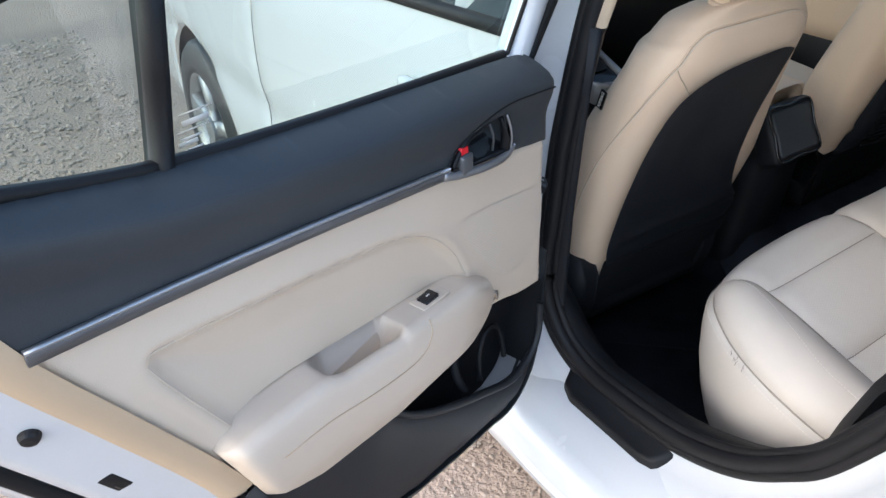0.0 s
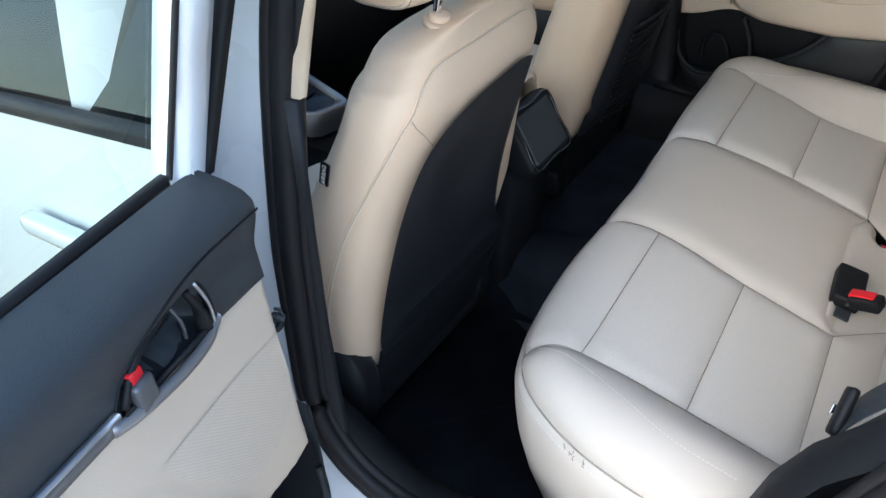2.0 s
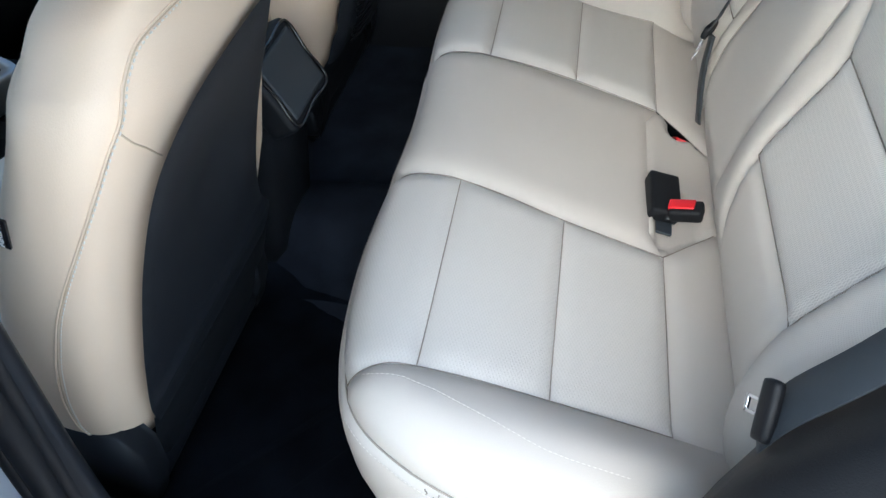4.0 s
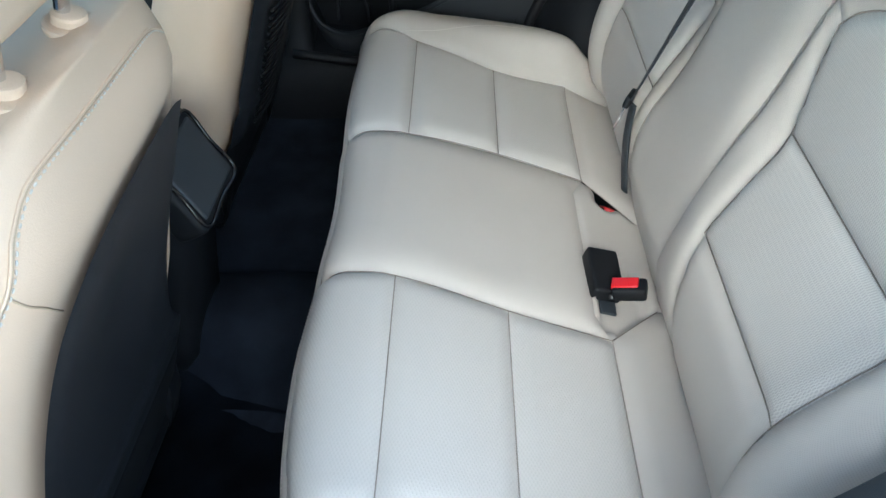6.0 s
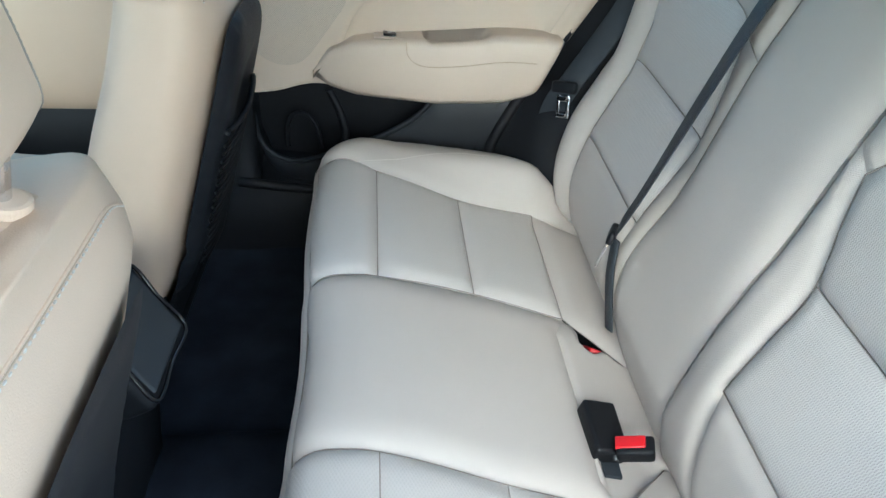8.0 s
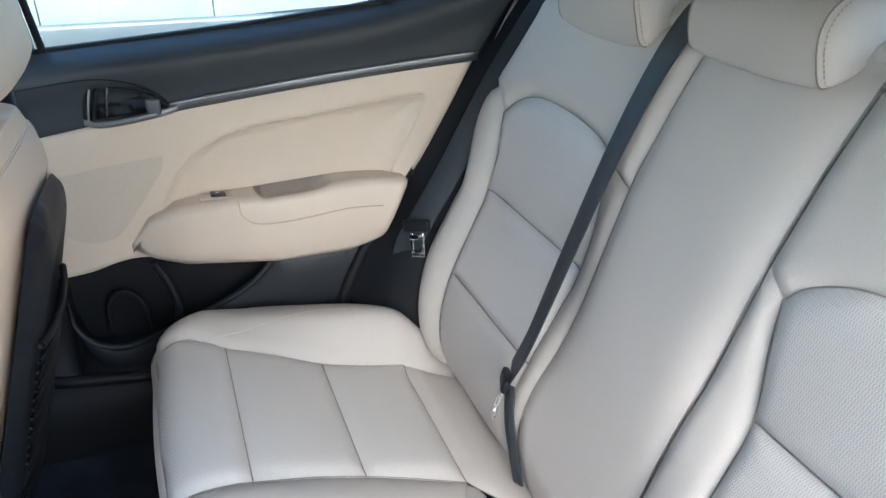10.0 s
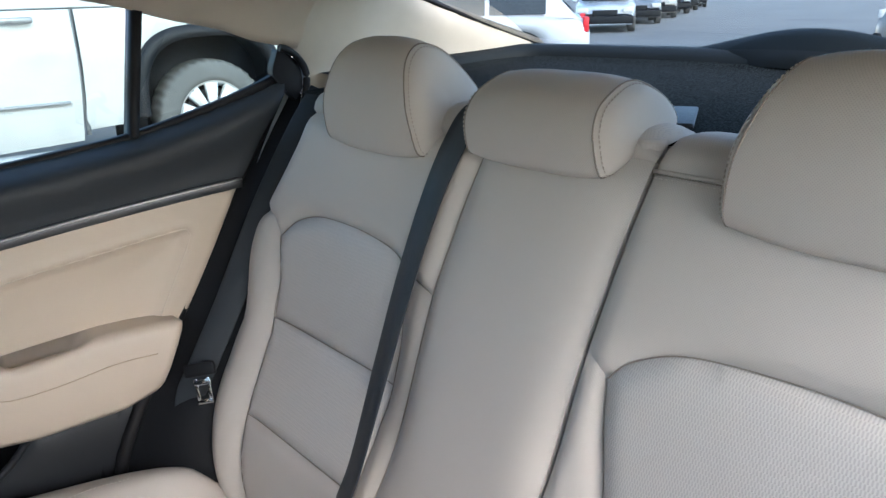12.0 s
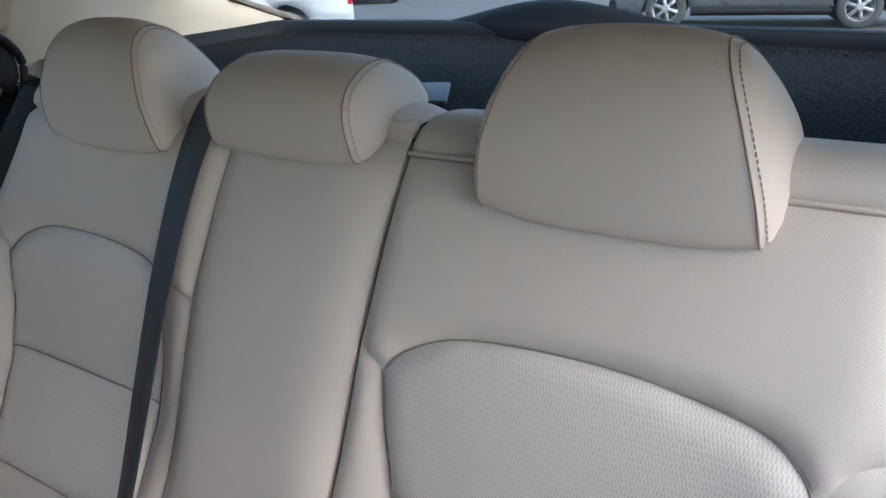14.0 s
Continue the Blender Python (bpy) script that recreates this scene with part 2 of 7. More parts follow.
def patch(name, poly, to3d, mat, parent, h=0.012, bulge=0.0, reach=0.02, sink=0.0, depth=0.0, relief=None, label=""):
    """A panel over a plane outline, mapped into space by to3d(a, b, off). Its rim lies sink below, its middle bulge above;
    depth: how far its edge is carried back, so that it has thickness."""
    vs, fs, rim = fill(poly, h)
    d = seg_dist(vs, rim)
    k = np.clip(d / reach, 0, 1)
    off = -sink + (bulge + sink) * np.sqrt(np.clip(1 - (1 - k) ** 2, 0, 1))
    if relief is not None:
        off = off + relief(vs, d)
    verts = to3d(vs[:, 0], vs[:, 1], off).tolist()
    faces = [tuple(f) for f in fs]
    if depth > 0:
        key = {(round(v[0], 5), round(v[1], 5)): i for i, v in enumerate(vs)}
        idx = [key.get((round(p[0], 5), round(p[1], 5))) for p in rim]
        if all(i is not None for i in idx):
            o0 = off[idx]
            back = to3d(rim[:, 0], rim[:, 1], o0 - depth).tolist()
            top = to3d(rim[:, 0], rim[:, 1], o0).tolist()
            b0 = len(verts)
            verts += top + back
            n = len(rim)
            faces += [(b0 + i, b0 + (i + 1) % n, b0 + n + (i + 1) % n, b0 + n + i) for i in range(n)]
            faces.append(tuple(b0 + n + i for i in range(n)))
    return solid(name, verts, faces, mat, parent, label)


def loft(name, rings, mat, parent, closed=True, caps=True, label="", smooth=True):
    """A skin over rings of equally many points."""
    R = [np.asarray(r, float) for r in rings]
    n = len(R[0])
    verts = np.vstack(R)
    faces = []
    for i in range(len(R) - 1):
        for j in range(n if closed else n - 1):
            k = (j + 1) % n
            faces.append((i * n + j, i * n + k, (i + 1) * n + k, (i + 1) * n + j))
    if caps and closed:
        faces.append(tuple(range(n)))
        faces.append(tuple((len(R) - 1) * n + j for j in range(n)))
    return solid(name, verts, faces, mat, parent, label, smooth)


def tube(name, pts, radius, mat, parent, seg=8, n=6, closed=False, label="", flat=1.0, up=(0, 0, 1)):
    """A round or flattened cord along a smooth line; flat: its thickness across, as a share of its width."""
    P = spline(pts, n, closed)
    m = len(P)
    rings = []
    for i in range(m):
        a = P[(i - 1) % m] if (closed or i > 0) else P[i]
        b = P[(i + 1) % m] if (closed or i < m - 1) else P[i]
        t = b - a
        t /= max(np.linalg.norm(t), 1e-9)
        s = np.cross(t, up)
        if np.linalg.norm(s) < 1e-3:
            s = np.cross(t, (1, 0, 0))
        s /= np.linalg.norm(s)
        u = np.cross(s, t)
        r = radius[min(i * len(radius) // m, len(radius) - 1)] if isinstance(radius, (list, tuple)) else radius
        rings.append([P[i] + r * (math.cos(f) * s + flat * math.sin(f) * u) for f in np.linspace(0, 2 * math.pi, seg, endpoint=False)])
    if closed:
        rings.append(rings[0])
    return loft(name, rings, mat, parent, caps=not closed, label=label)


def ribbon(name, pts, width, thick, normals, mat, parent, n=8, label=""):
    """A flat band along a line, its face turned to the given normals."""
    P, N = spline(pts, n), spline(normals, n)
    rings = []
    for i in range(len(P)):
        t = P[min(i + 1, len(P) - 1)] - P[max(i - 1, 0)]
        t /= np.linalg.norm(t)
        nn = N[i] / np.linalg.norm(N[i])
        s = np.cross(t, nn)
        s /= np.linalg.norm(s)
        nn = np.cross(s, t)
        w, k = width / 2, thick / 2
        rings.append([P[i] + s * a * w + nn * b * k for a, b in ((-1, 0), (-0.94, 1), (0, 1.15), (0.94, 1), (1, 0), (0.94, -1), (0, -1), (-0.94, -1))])
    return loft(name, rings, mat, parent, label=label)


def box(name, size, m, mat, parent, bevel=0.004, label="", taper=None, segs=2):
    bm = bmesh.new()
    bmesh.ops.create_cube(bm, size=1, matrix=Matrix.Diagonal((*size, 1)))
    if taper:
        for v in bm.verts:
            if v.co.z > 0:
                v.co.x *= taper[0]
                v.co.y *= taper[1]
    if bevel > 0:
        bmesh.ops.bevel(bm, geom=bm.edges[:], offset=bevel, segments=segs, profile=0.6, affect="EDGES")
    bmesh.ops.transform(bm, matrix=m, verts=bm.verts)
    for f in bm.faces:
        f.smooth = True
    return part(name, bm, mat, parent, label)


def disc(name, radius, depth, m, mat, parent, seg=24, bevel=0.002, label="", top=1.0):
    bm = bmesh.new()
    bmesh.ops.create_cone(bm, cap_ends=True, segments=seg, radius1=radius, radius2=radius * top, depth=depth)
    if bevel > 0:
        ed = [e for e in bm.edges if abs(abs(e.verts[0].co.z) - depth / 2) < 1e-6 and abs(e.verts[0].co.z - e.verts[1].co.z) < 1e-6]
        bmesh.ops.bevel(bm, geom=ed, offset=bevel, segments=2, profile=0.6, affect="EDGES")
    bmesh.ops.transform(bm, matrix=m, verts=bm.verts)
    return part(name, bm, mat, parent, label)


def stitches(name, pts3, mat, parent, step=0.006, length=0.004, r=0.0007, n=14, label=""):
    """A row of thread stitches along a line."""
    P = spline(pts3, n)
    seg = np.linalg.norm(np.diff(P, axis=0), axis=1)
    s = np.concatenate([[0], np.cumsum(seg)])
    verts, faces = [], []
    for a in np.arange(0, s[-1] - length, step):
        p, q = (np.array([np.interp(x, s, P[:, i]) for i in range(3)]) for x in (a, a + length))
        t = (q - p) / max(np.linalg.norm(q - p), 1e-9)
        u = np.cross(t, (0.3, 0.5, 0.8))
        u /= np.linalg.norm(u)
        w = np.cross(t, u)
        b = len(verts)
        for c, rr in ((p, 0.3), (p + t * length * 0.25, 1), (q - t * length * 0.25, 1), (q, 0.3)):
            for f in range(4):
                verts.append(c + rr * r * (math.cos(f * math.pi / 2) * u + math.sin(f * math.pi / 2) * w))
        for k in range(3):
            for f in range(4):
                faces.append((b + k * 4 + f, b + k * 4 + (f + 1) % 4, b + k * 4 + 4 + (f + 1) % 4, b + k * 4 + 4 + f))
    return solid(name, verts, faces, mat, parent, label)


def smooth01(x):
    x = np.clip(x, 0, 1)
    return x * x * (3 - 2 * x)


# ---- rear bench: cushion ----
def arc_curve(pts, n=8):
    """A profile (y, z) as a function of its arc length, with its normal."""
    P = spline(pts, n)
    s = np.concatenate([[0], np.cumsum(np.linalg.norm(np.diff(P, axis=0), axis=1))])
    T = np.gradient(P, s, axis=0)
    T /= np.linalg.norm(T, axis=1)[:, None]

    def at(v):
        y, z = np.interp(v, s, P[:, 0]), np.interp(v, s, P[:, 1])
        ty, tz = np.interp(v, s, T[:, 0]), np.interp(v, s, T[:, 1])
        return y, z, ty, tz
    return at, s[-1], (lambda yy: float(np.interp(yy, P[:, 0], s))), P, s


CUSH_Y = [-0.30, -0.13, -0.06, 0.0, 0.142, 0.24, 0.305, 0.34, 0.50]
CUSH_Z = [0.420, 0.462, 0.482, 0.503, 0.549, 0.585, 0.603, 0.606, 0.602]
_cu = spline(list(zip(CUSH_Y, CUSH_Z)), 10)
S3, S2, S1, EP = 0.004, 0.148, 0.298, 0.064
ROLL = 0.05
# the plan line along which the cushion's top begins to roll over, from the left rear round the front to the right rear
PLAN = spline([(-0.55, -0.30), (-0.555, -0.10), (-0.572, 0.0), (-0.584, 0.10), (-0.582, 0.19), (-0.568, 0.25), (-0.535, 0.303), (-0.488, 0.336), (-0.43, 0.352), (-0.30, 0.360), (-0.15, 0.352), (0.0, 0.346), (0.14, 0.352),
               (0.30, 0.361), (0.45, 0.360), (0.53, 0.352), (0.575, 0.326), (0.597, 0.275), (0.600, 0.20), (0.590, 0.11), (0.562, 0.045), (0.522, -0.01), (0.492, -0.07), (0.48, -0.30)], 5)
_pd = np.gradient(PLAN, axis=0)
PLAN_N = np.stack([-_pd[:, 1], _pd[:, 0]], -1) / np.linalg.norm(_pd, axis=1)[:, None]


def plan_at(e):
    """The plan line moved outward by e, as points."""
    return PLAN + PLAN_N * e


def cush(p, s, off):
    """The bench cushion: p across, s forward; beyond the plan line the sheet bends down over its edge."""
    p, s, off = np.broadcast_arrays(np.asarray(p, float), np.asarray(s, float), np.asarray(off, float))
    shape = p.shape
    P = np.stack([p.ravel(), s.ravel()], -1)
    a, b = PLAN[:-1], PLAN[1:]
    best, near = np.full(len(P), 1e9), P.copy()
    for q0, q1 in zip(a, b):
        d = q1 - q0
        t = np.clip(((P - q0) @ d) / max(d @ d, 1e-12), 0, 1)
        c = q0 + t[:, None] * d
        r = np.linalg.norm(P - c, axis=1)
        m = r < best
        best[m], near[m] = r[m], c[m]
    out = ~inside(P, PLAN)
    e = np.where(out, best, 0.0)
    n = (P - near) / np.maximum(best, 1e-9)[:, None]
    th = np.clip(e / ROLL, 0, math.pi / 2)
    base = np.where(out[:, None], near + n * (ROLL * np.sin(th))[:, None], P)
    drop = ROLL * (1 - np.cos(th)) + np.clip(e - ROLL * math.pi / 2, 0, 1)
    x, y = base[:, 0], base[:, 1]
    yy = np.where(out, near[:, 1], P[:, 1])
    ax = np.abs(x)
    o = off.ravel() + 0.013 * np.exp(-((ax - np.where(x > 0, 0.565, 0.555)) / 0.05) ** 2) * smooth01((yy + 0.1) / 0.15)
    o = o + 0.003 * smooth01((0.178 - ax) / 0.05)
    zp = np.interp(yy, _cu[:, 0], _cu[:, 1])
    zp = zp + np.clip(0.592 - zp, 0, 1) * smooth01((ax - 0.46) / 0.10) * np.where(x > 0, 0.72, 0.40) * smooth01((yy + 0.10) / 0.12)
    z = zp - drop
    nz = np.cos(th)
    nx, ny = np.where(out, n[:, 0], 0) * np.sin(th), np.where(out, n[:, 1], 0) * np.sin(th) - 0.30 * (1 - np.sin(th)) * (yy < 0.28)
    pts = np.stack([x + nx * o, y + ny * o, z + nz * o], -1)
    pts[:, 1] += 0.045 * pts[:, 0]
    pts[:, 2] -= 0.010 * pts[:, 0]
    return pts.reshape(*shape, 3)


bench = thing("rear_seat_cushion", "light grey-beige leather rear bench cushion with perforated inserts", "car seat")
RIM = plan_at(EP)
_k0 = int(np.argmin(np.abs(RIM[:, 0] + 0.53) + (RIM[:, 1] < 0.3)))
_k1 = int(np.argmin(np.abs(RIM[:, 0] - 0.525) + (RIM[:, 1] < 0.3)))
for sg in (-1, 1):
    def mir(run):
        return [(sg * x, s) for x, s in run]
    B1, B2, B3 = (0.502, 0.489, 0.483) if sg < 0 else (0.494, 0.474, 0.484)
    I1, I2, I3 = (0.169, 0.177, 0.182) if sg < 0 else (0.169, 0.190, 0.184)
    k = _k0 if sg < 0 else _k1
    corner = tuple(RIM[k])
    inner = [tuple(q) for q in RIM if 0.3 < q[1] and I1 < sg * q[0] < sg * corner[0]]
    if sg > 0:
        inner = inner[::-1]
    y_in = float(np.interp(sg * I1, RIM[_k0:_k1, 0], RIM[_k0:_k1, 1]))
    around = [tuple(q) for q in (RIM[:k + 1][::-1] if sg < 0 else RIM[k:])]
    around = [q for q in around if q[1] > -0.13]
    PN = dict(parent=bench, bulge=0.007, reach=0.035, sink=0.002, depth=0.012)
    side = [(sg * B1, S1), (sg * (B1 + 0.012 if sg < 0 else B1 + 0.03), S1 + 0.055), corner]
    patch("front_insert", outline(mir([(I1, S1), (B1, S1)]), side, np.array([corner] + inner + [(sg * I1, y_in)])[:, :2].tolist(), [(sg * I1, y_in), (sg * I1, S1)], n=3), cush, M_PERF_H, h=0.013, **PN)
    patch("middle_insert", outline(mir([(I2, S2), (B2, S2)]), mir([(B2, S2), (B1, S1)]), mir([(B1, S1), (I1, S1)]), mir([(I1, S1), (I2, S2)])), cush, M_PERF_H, h=0.016, **PN)
    patch("rear_insert", outline(mir([(I3, S3), (B3, S3)]), mir([(B3, S3), (B2, S2)]), mir([(B2, S2), (I2, S2)]), mir([(I2, S2), (I3, S3)])), cush, M_PERF_H, h=0.016, **PN)
    patch("rear_strip", outline(mir([(0.10, -0.13), (0.47, -0.13)]), mir([(0.47, -0.13), (B3, S3)]), mir([(B3, S3), (I3, S3)]), mir([(I3, S3), (0.10, -0.075)]), mir([(0.10, -0.075), (0.10, -0.13)])), cush, M_SEAT, h=0.016, **PN)
    patch("side_bolster", outline([(sg * 0.47, -0.13)] + [(around[-1])], around[::-1], [corner, side[1], side[0]], mir([(B1, S1), (B2, S2)]), mir([(B2, S2), (B3, S3)]), mir([(B3, S3), (0.47, -0.13)]), n=3), cush, M_SEAT, h=0.012, **PN)
    st = np.array(mir([(0.525, S1 + 0.05), (0.533, S1 - 0.01), (0.553, S1 - 0.08), (0.572, S2 + 0.0), (0.578, S3 + 0.06)]) if sg < 0 else mir([(0.50, S1 + 0.045), (0.515, S1 + 0.0), (0.545, S1 - 0.07), (0.572, S2 + 0.0), (0.57, S3 + 0.08)]))
    st = spline(st, 6)
    stitches("stitching", cush(st[:, 0], st[:, 1], np.full(len(st), 0.0075)), M_THREAD, bench, r=0.0006, n=1, label="pale decorative stitching")
    # seams between the panels
    for run in ([(I3, S3), (I2, S2), (I1, S1), (I1, y_in)], [(B3, S3), (B2, S2), (B1, S1), (sg * side[1][0], side[1][1]), (sg * corner[0], corner[1])], [(I1, S1), (0.34, S1), (B1, S1)],
                [(I2, S2), (0.33, S2), (B2, S2)], [(I3, S3), (0.32, S3), (B3, S3)], [(I3, S3), (0.10, -0.075)]):
        r = spline(mir(run), 8)
        tube("seam", cush(r[:, 0], r[:, 1], np.full(len(r), -0.0012)), 0.0008, M_SEAM, bench, seg=5, n=1)
mid = [tuple(q) for q in RIM[_k0:_k1] if -0.169 < q[0] < 0.169]
patch("centre_panel", outline([(-0.182, S3), (-0.177, S2), (-0.169, S1), (-0.169, mid[0][1])], mid, [(0.169, mid[-1][1]), (0.169, S1), (0.190, S2), (0.184, S3)], [(0.184, S3), (0.14, S3 + 0.02)],
                              [(0.14, S3 + 0.02), (-0.14, S3 + 0.02)], [(-0.14, S3 + 0.02), (-0.182, S3)], n=3), cush, M_SEAT, bench, h=0.013, bulge=0.006, reach=0.05, sink=0.003, depth=0.012)
patch("buckle_pocket", outline([(-0.14, S3 + 0.02), (0.14, S3 + 0.02)], [(0.14, S3 + 0.02), (0.184, S3)], [(0.184, S3), (0.10, -0.075)], [(0.10, -0.075), (0.10, -0.13)], [(0.10, -0.13), (-0.10, -0.13)],
                               [(-0.10, -0.13), (-0.10, -0.075)], [(-0.10, -0.075), (-0.182, S3)]), cush, M_SEAT, bench, h=0.008, bulge=0.002, reach=0.012, sink=0.004, depth=0.02,
      relief=lambda v, d: -0.016 * smooth01((0.044 - np.maximum(np.abs(v[:, 0] + 0.100) * 0.62, np.abs(v[:, 1] + 0.025))) / 0.010)
      - 0.016 * smooth01((0.022 - np.hypot((v[:, 0] - 0.14) * 0.7, v[:, 1] + 0.03)) / 0.010))
# the bench's front and side faces
skirt = [cush(plan_at(e)[:, 0], plan_at(e)[:, 1], np.full(len(PLAN), o)) for e, o in ((EP, -0.002), (EP + 0.004, 0.004), (EP + 0.014, 0.008), (EP + 0.05, 0.009), (0.17, 0.006), (0.24, -0.006), (0.30, -0.022))]
loft("front_face", skirt, M_SEAT, bench, closed=False, caps=False)
r = cush(RIM[:, 0], RIM[:, 1], np.full(len(RIM), -0.001))
tube("front_piping", r, 0.0014, M_SEAM, bench, seg=5, n=1)
r = plan_at(EP + 0.008)
stitches("stitching", cush(r[:, 0], r[:, 1], np.full(len(r), 0.0068)), M_THREAD, bench, r=0.0005, n=1)
box("seat_base", (1.10, 0.36, 0.16), pose(0, 0.11, 0.37), M_BLACK, bench, 0.02)
# scuff marks on the corner of the cushion
M_SCUFF = material("dark_scuff", (0.20, 0.17, 0.15), 0.8, vary=0.2)
rs = random.Random(4)
for k, (px_, py_) in enumerate(((-0.632, 0.268), (-0.634, 0.258), (-0.640, 0.243))):
    for q in range(2):
        a0, b0 = px_ + rs.uniform(-0.005, 0.005), py_ + rs.uniform(-0.006, 0.006)
        r = np.array([(a0, b0), (a0 - rs.uniform(0.002, 0.005), b0 + rs.uniform(-0.004, 0.004)), (a0 - rs.uniform(0.004, 0.008), b0 + rs.uniform(-0.002, 0.006))])
        tube("scuff_mark", cush(r[:, 0], r[:, 1], np.full(3, 0.0075)), 0.0007, M_SCUFF, bench, seg=5, n=3, flat=0.5)

# ---- rear backrests ----
BACK = [(-0.105, 0.44), (-0.072, 0.50), (-0.062, 0.58), (-0.079, 0.67), (-0.122, 0.76), (-0.149, 0.82), (-0.168, 0.95), (-0.197, 1.06), (-0.222, 1.13), (-0.236, 1.158), (-0.258, 1.172),
        (-0.30, 1.168), (-0.335, 1.14), (-0.34, 1.08)]
back_at, BACK_LEN, _, _bp, _bs = arc_curve(BACK)
_top = int(np.argmax(_bp[:, 1]))


def bs(z):
    return float(np.interp(z, _bp[:_top + 1, 1], _bs[:_top + 1]))


TOPS = bs(1.147)


def back_bumps(p, s):
    a = np.abs(p)
    o = 0.020 * np.exp(-((a - np.where(p > 0, 0.53, 0.532)) / 0.04) ** 2) * smooth01((bs(1.03) - s) / 0.22)
    yb, zb, _, _ = back_at(s)
    flat = np.interp(zb, [0.44, 0.55, 0.98, 1.06], [-0.085, -0.070, -0.174, -0.197]) - yb
    o = o + (0.006 + np.where(zb < 1.04, flat, 0.0)) * smooth01((0.19 - np.abs(p - 0.015)) / 0.11)
    return o


def rear(q):
    """From the backrests' own upright frame into the cabin, where the rear seats stand slightly turned."""
    q = np.asarray(q, float)
    x, y, z = q[..., 0], q[..., 1], q[..., 2]
    return np.stack([0.0225 + 0.960 * x - 0.0076 * y + 0.0063 * z, -0.0071 + 0.0443 * x + 0.993 * y - 0.0023 * z, 0.0262 - 0.0019 * x + 0.007 * y + 0.9656 * z], -1)


def back(p, s, off):
    p, s, off = np.broadcast_arrays(np.asarray(p, float), np.asarray(s, float), np.asarray(off, float))
    y, z, ty, tz = back_at(s)
    a = np.abs(p)
    x0 = np.where(p > 0, 0.558 - 0.11 * smooth01((z - 0.88) / 0.27), 0.545)
    r = 0.05
    th = np.clip((a - x0) / r, 0, math.pi / 2)
    over = np.clip(a - x0 - r * math.pi / 2, 0, 1)
    x = np.where(a < x0, a, x0 + r * np.sin(th))
    drop = np.where(a < x0, 0, r * (1 - np.cos(th)) + over)
    off = off + back_bumps(p, s) - drop
    ny, nz = tz, -ty
    return rear(np.stack([np.sign(p) * x, y + ny * off, z + nz * off], -1))


def gap(z):
    return float(np.interp(z, [0.45, 0.62, 0.75, 0.965, 1.147, 1.18], [-0.085, -0.093, -0.100, -0.127, -0.152, -0.155]))


def cseam(z):
    return float(np.interp(z, [0.45, 0.60, 0.66, 0.74, 0.964, 1.128, 1.18], [0.17, 0.165, 0.155, 0.136, 0.107, 0.072, 0.065]))


def run_z(f, za, zb, k=8, d=0.0):
    return [(f(z) + d, bs(z)) for z in np.linspace(za, zb, k)]


PB = dict(bulge=0.008, reach=0.03, sink=0.003, depth=0.012)


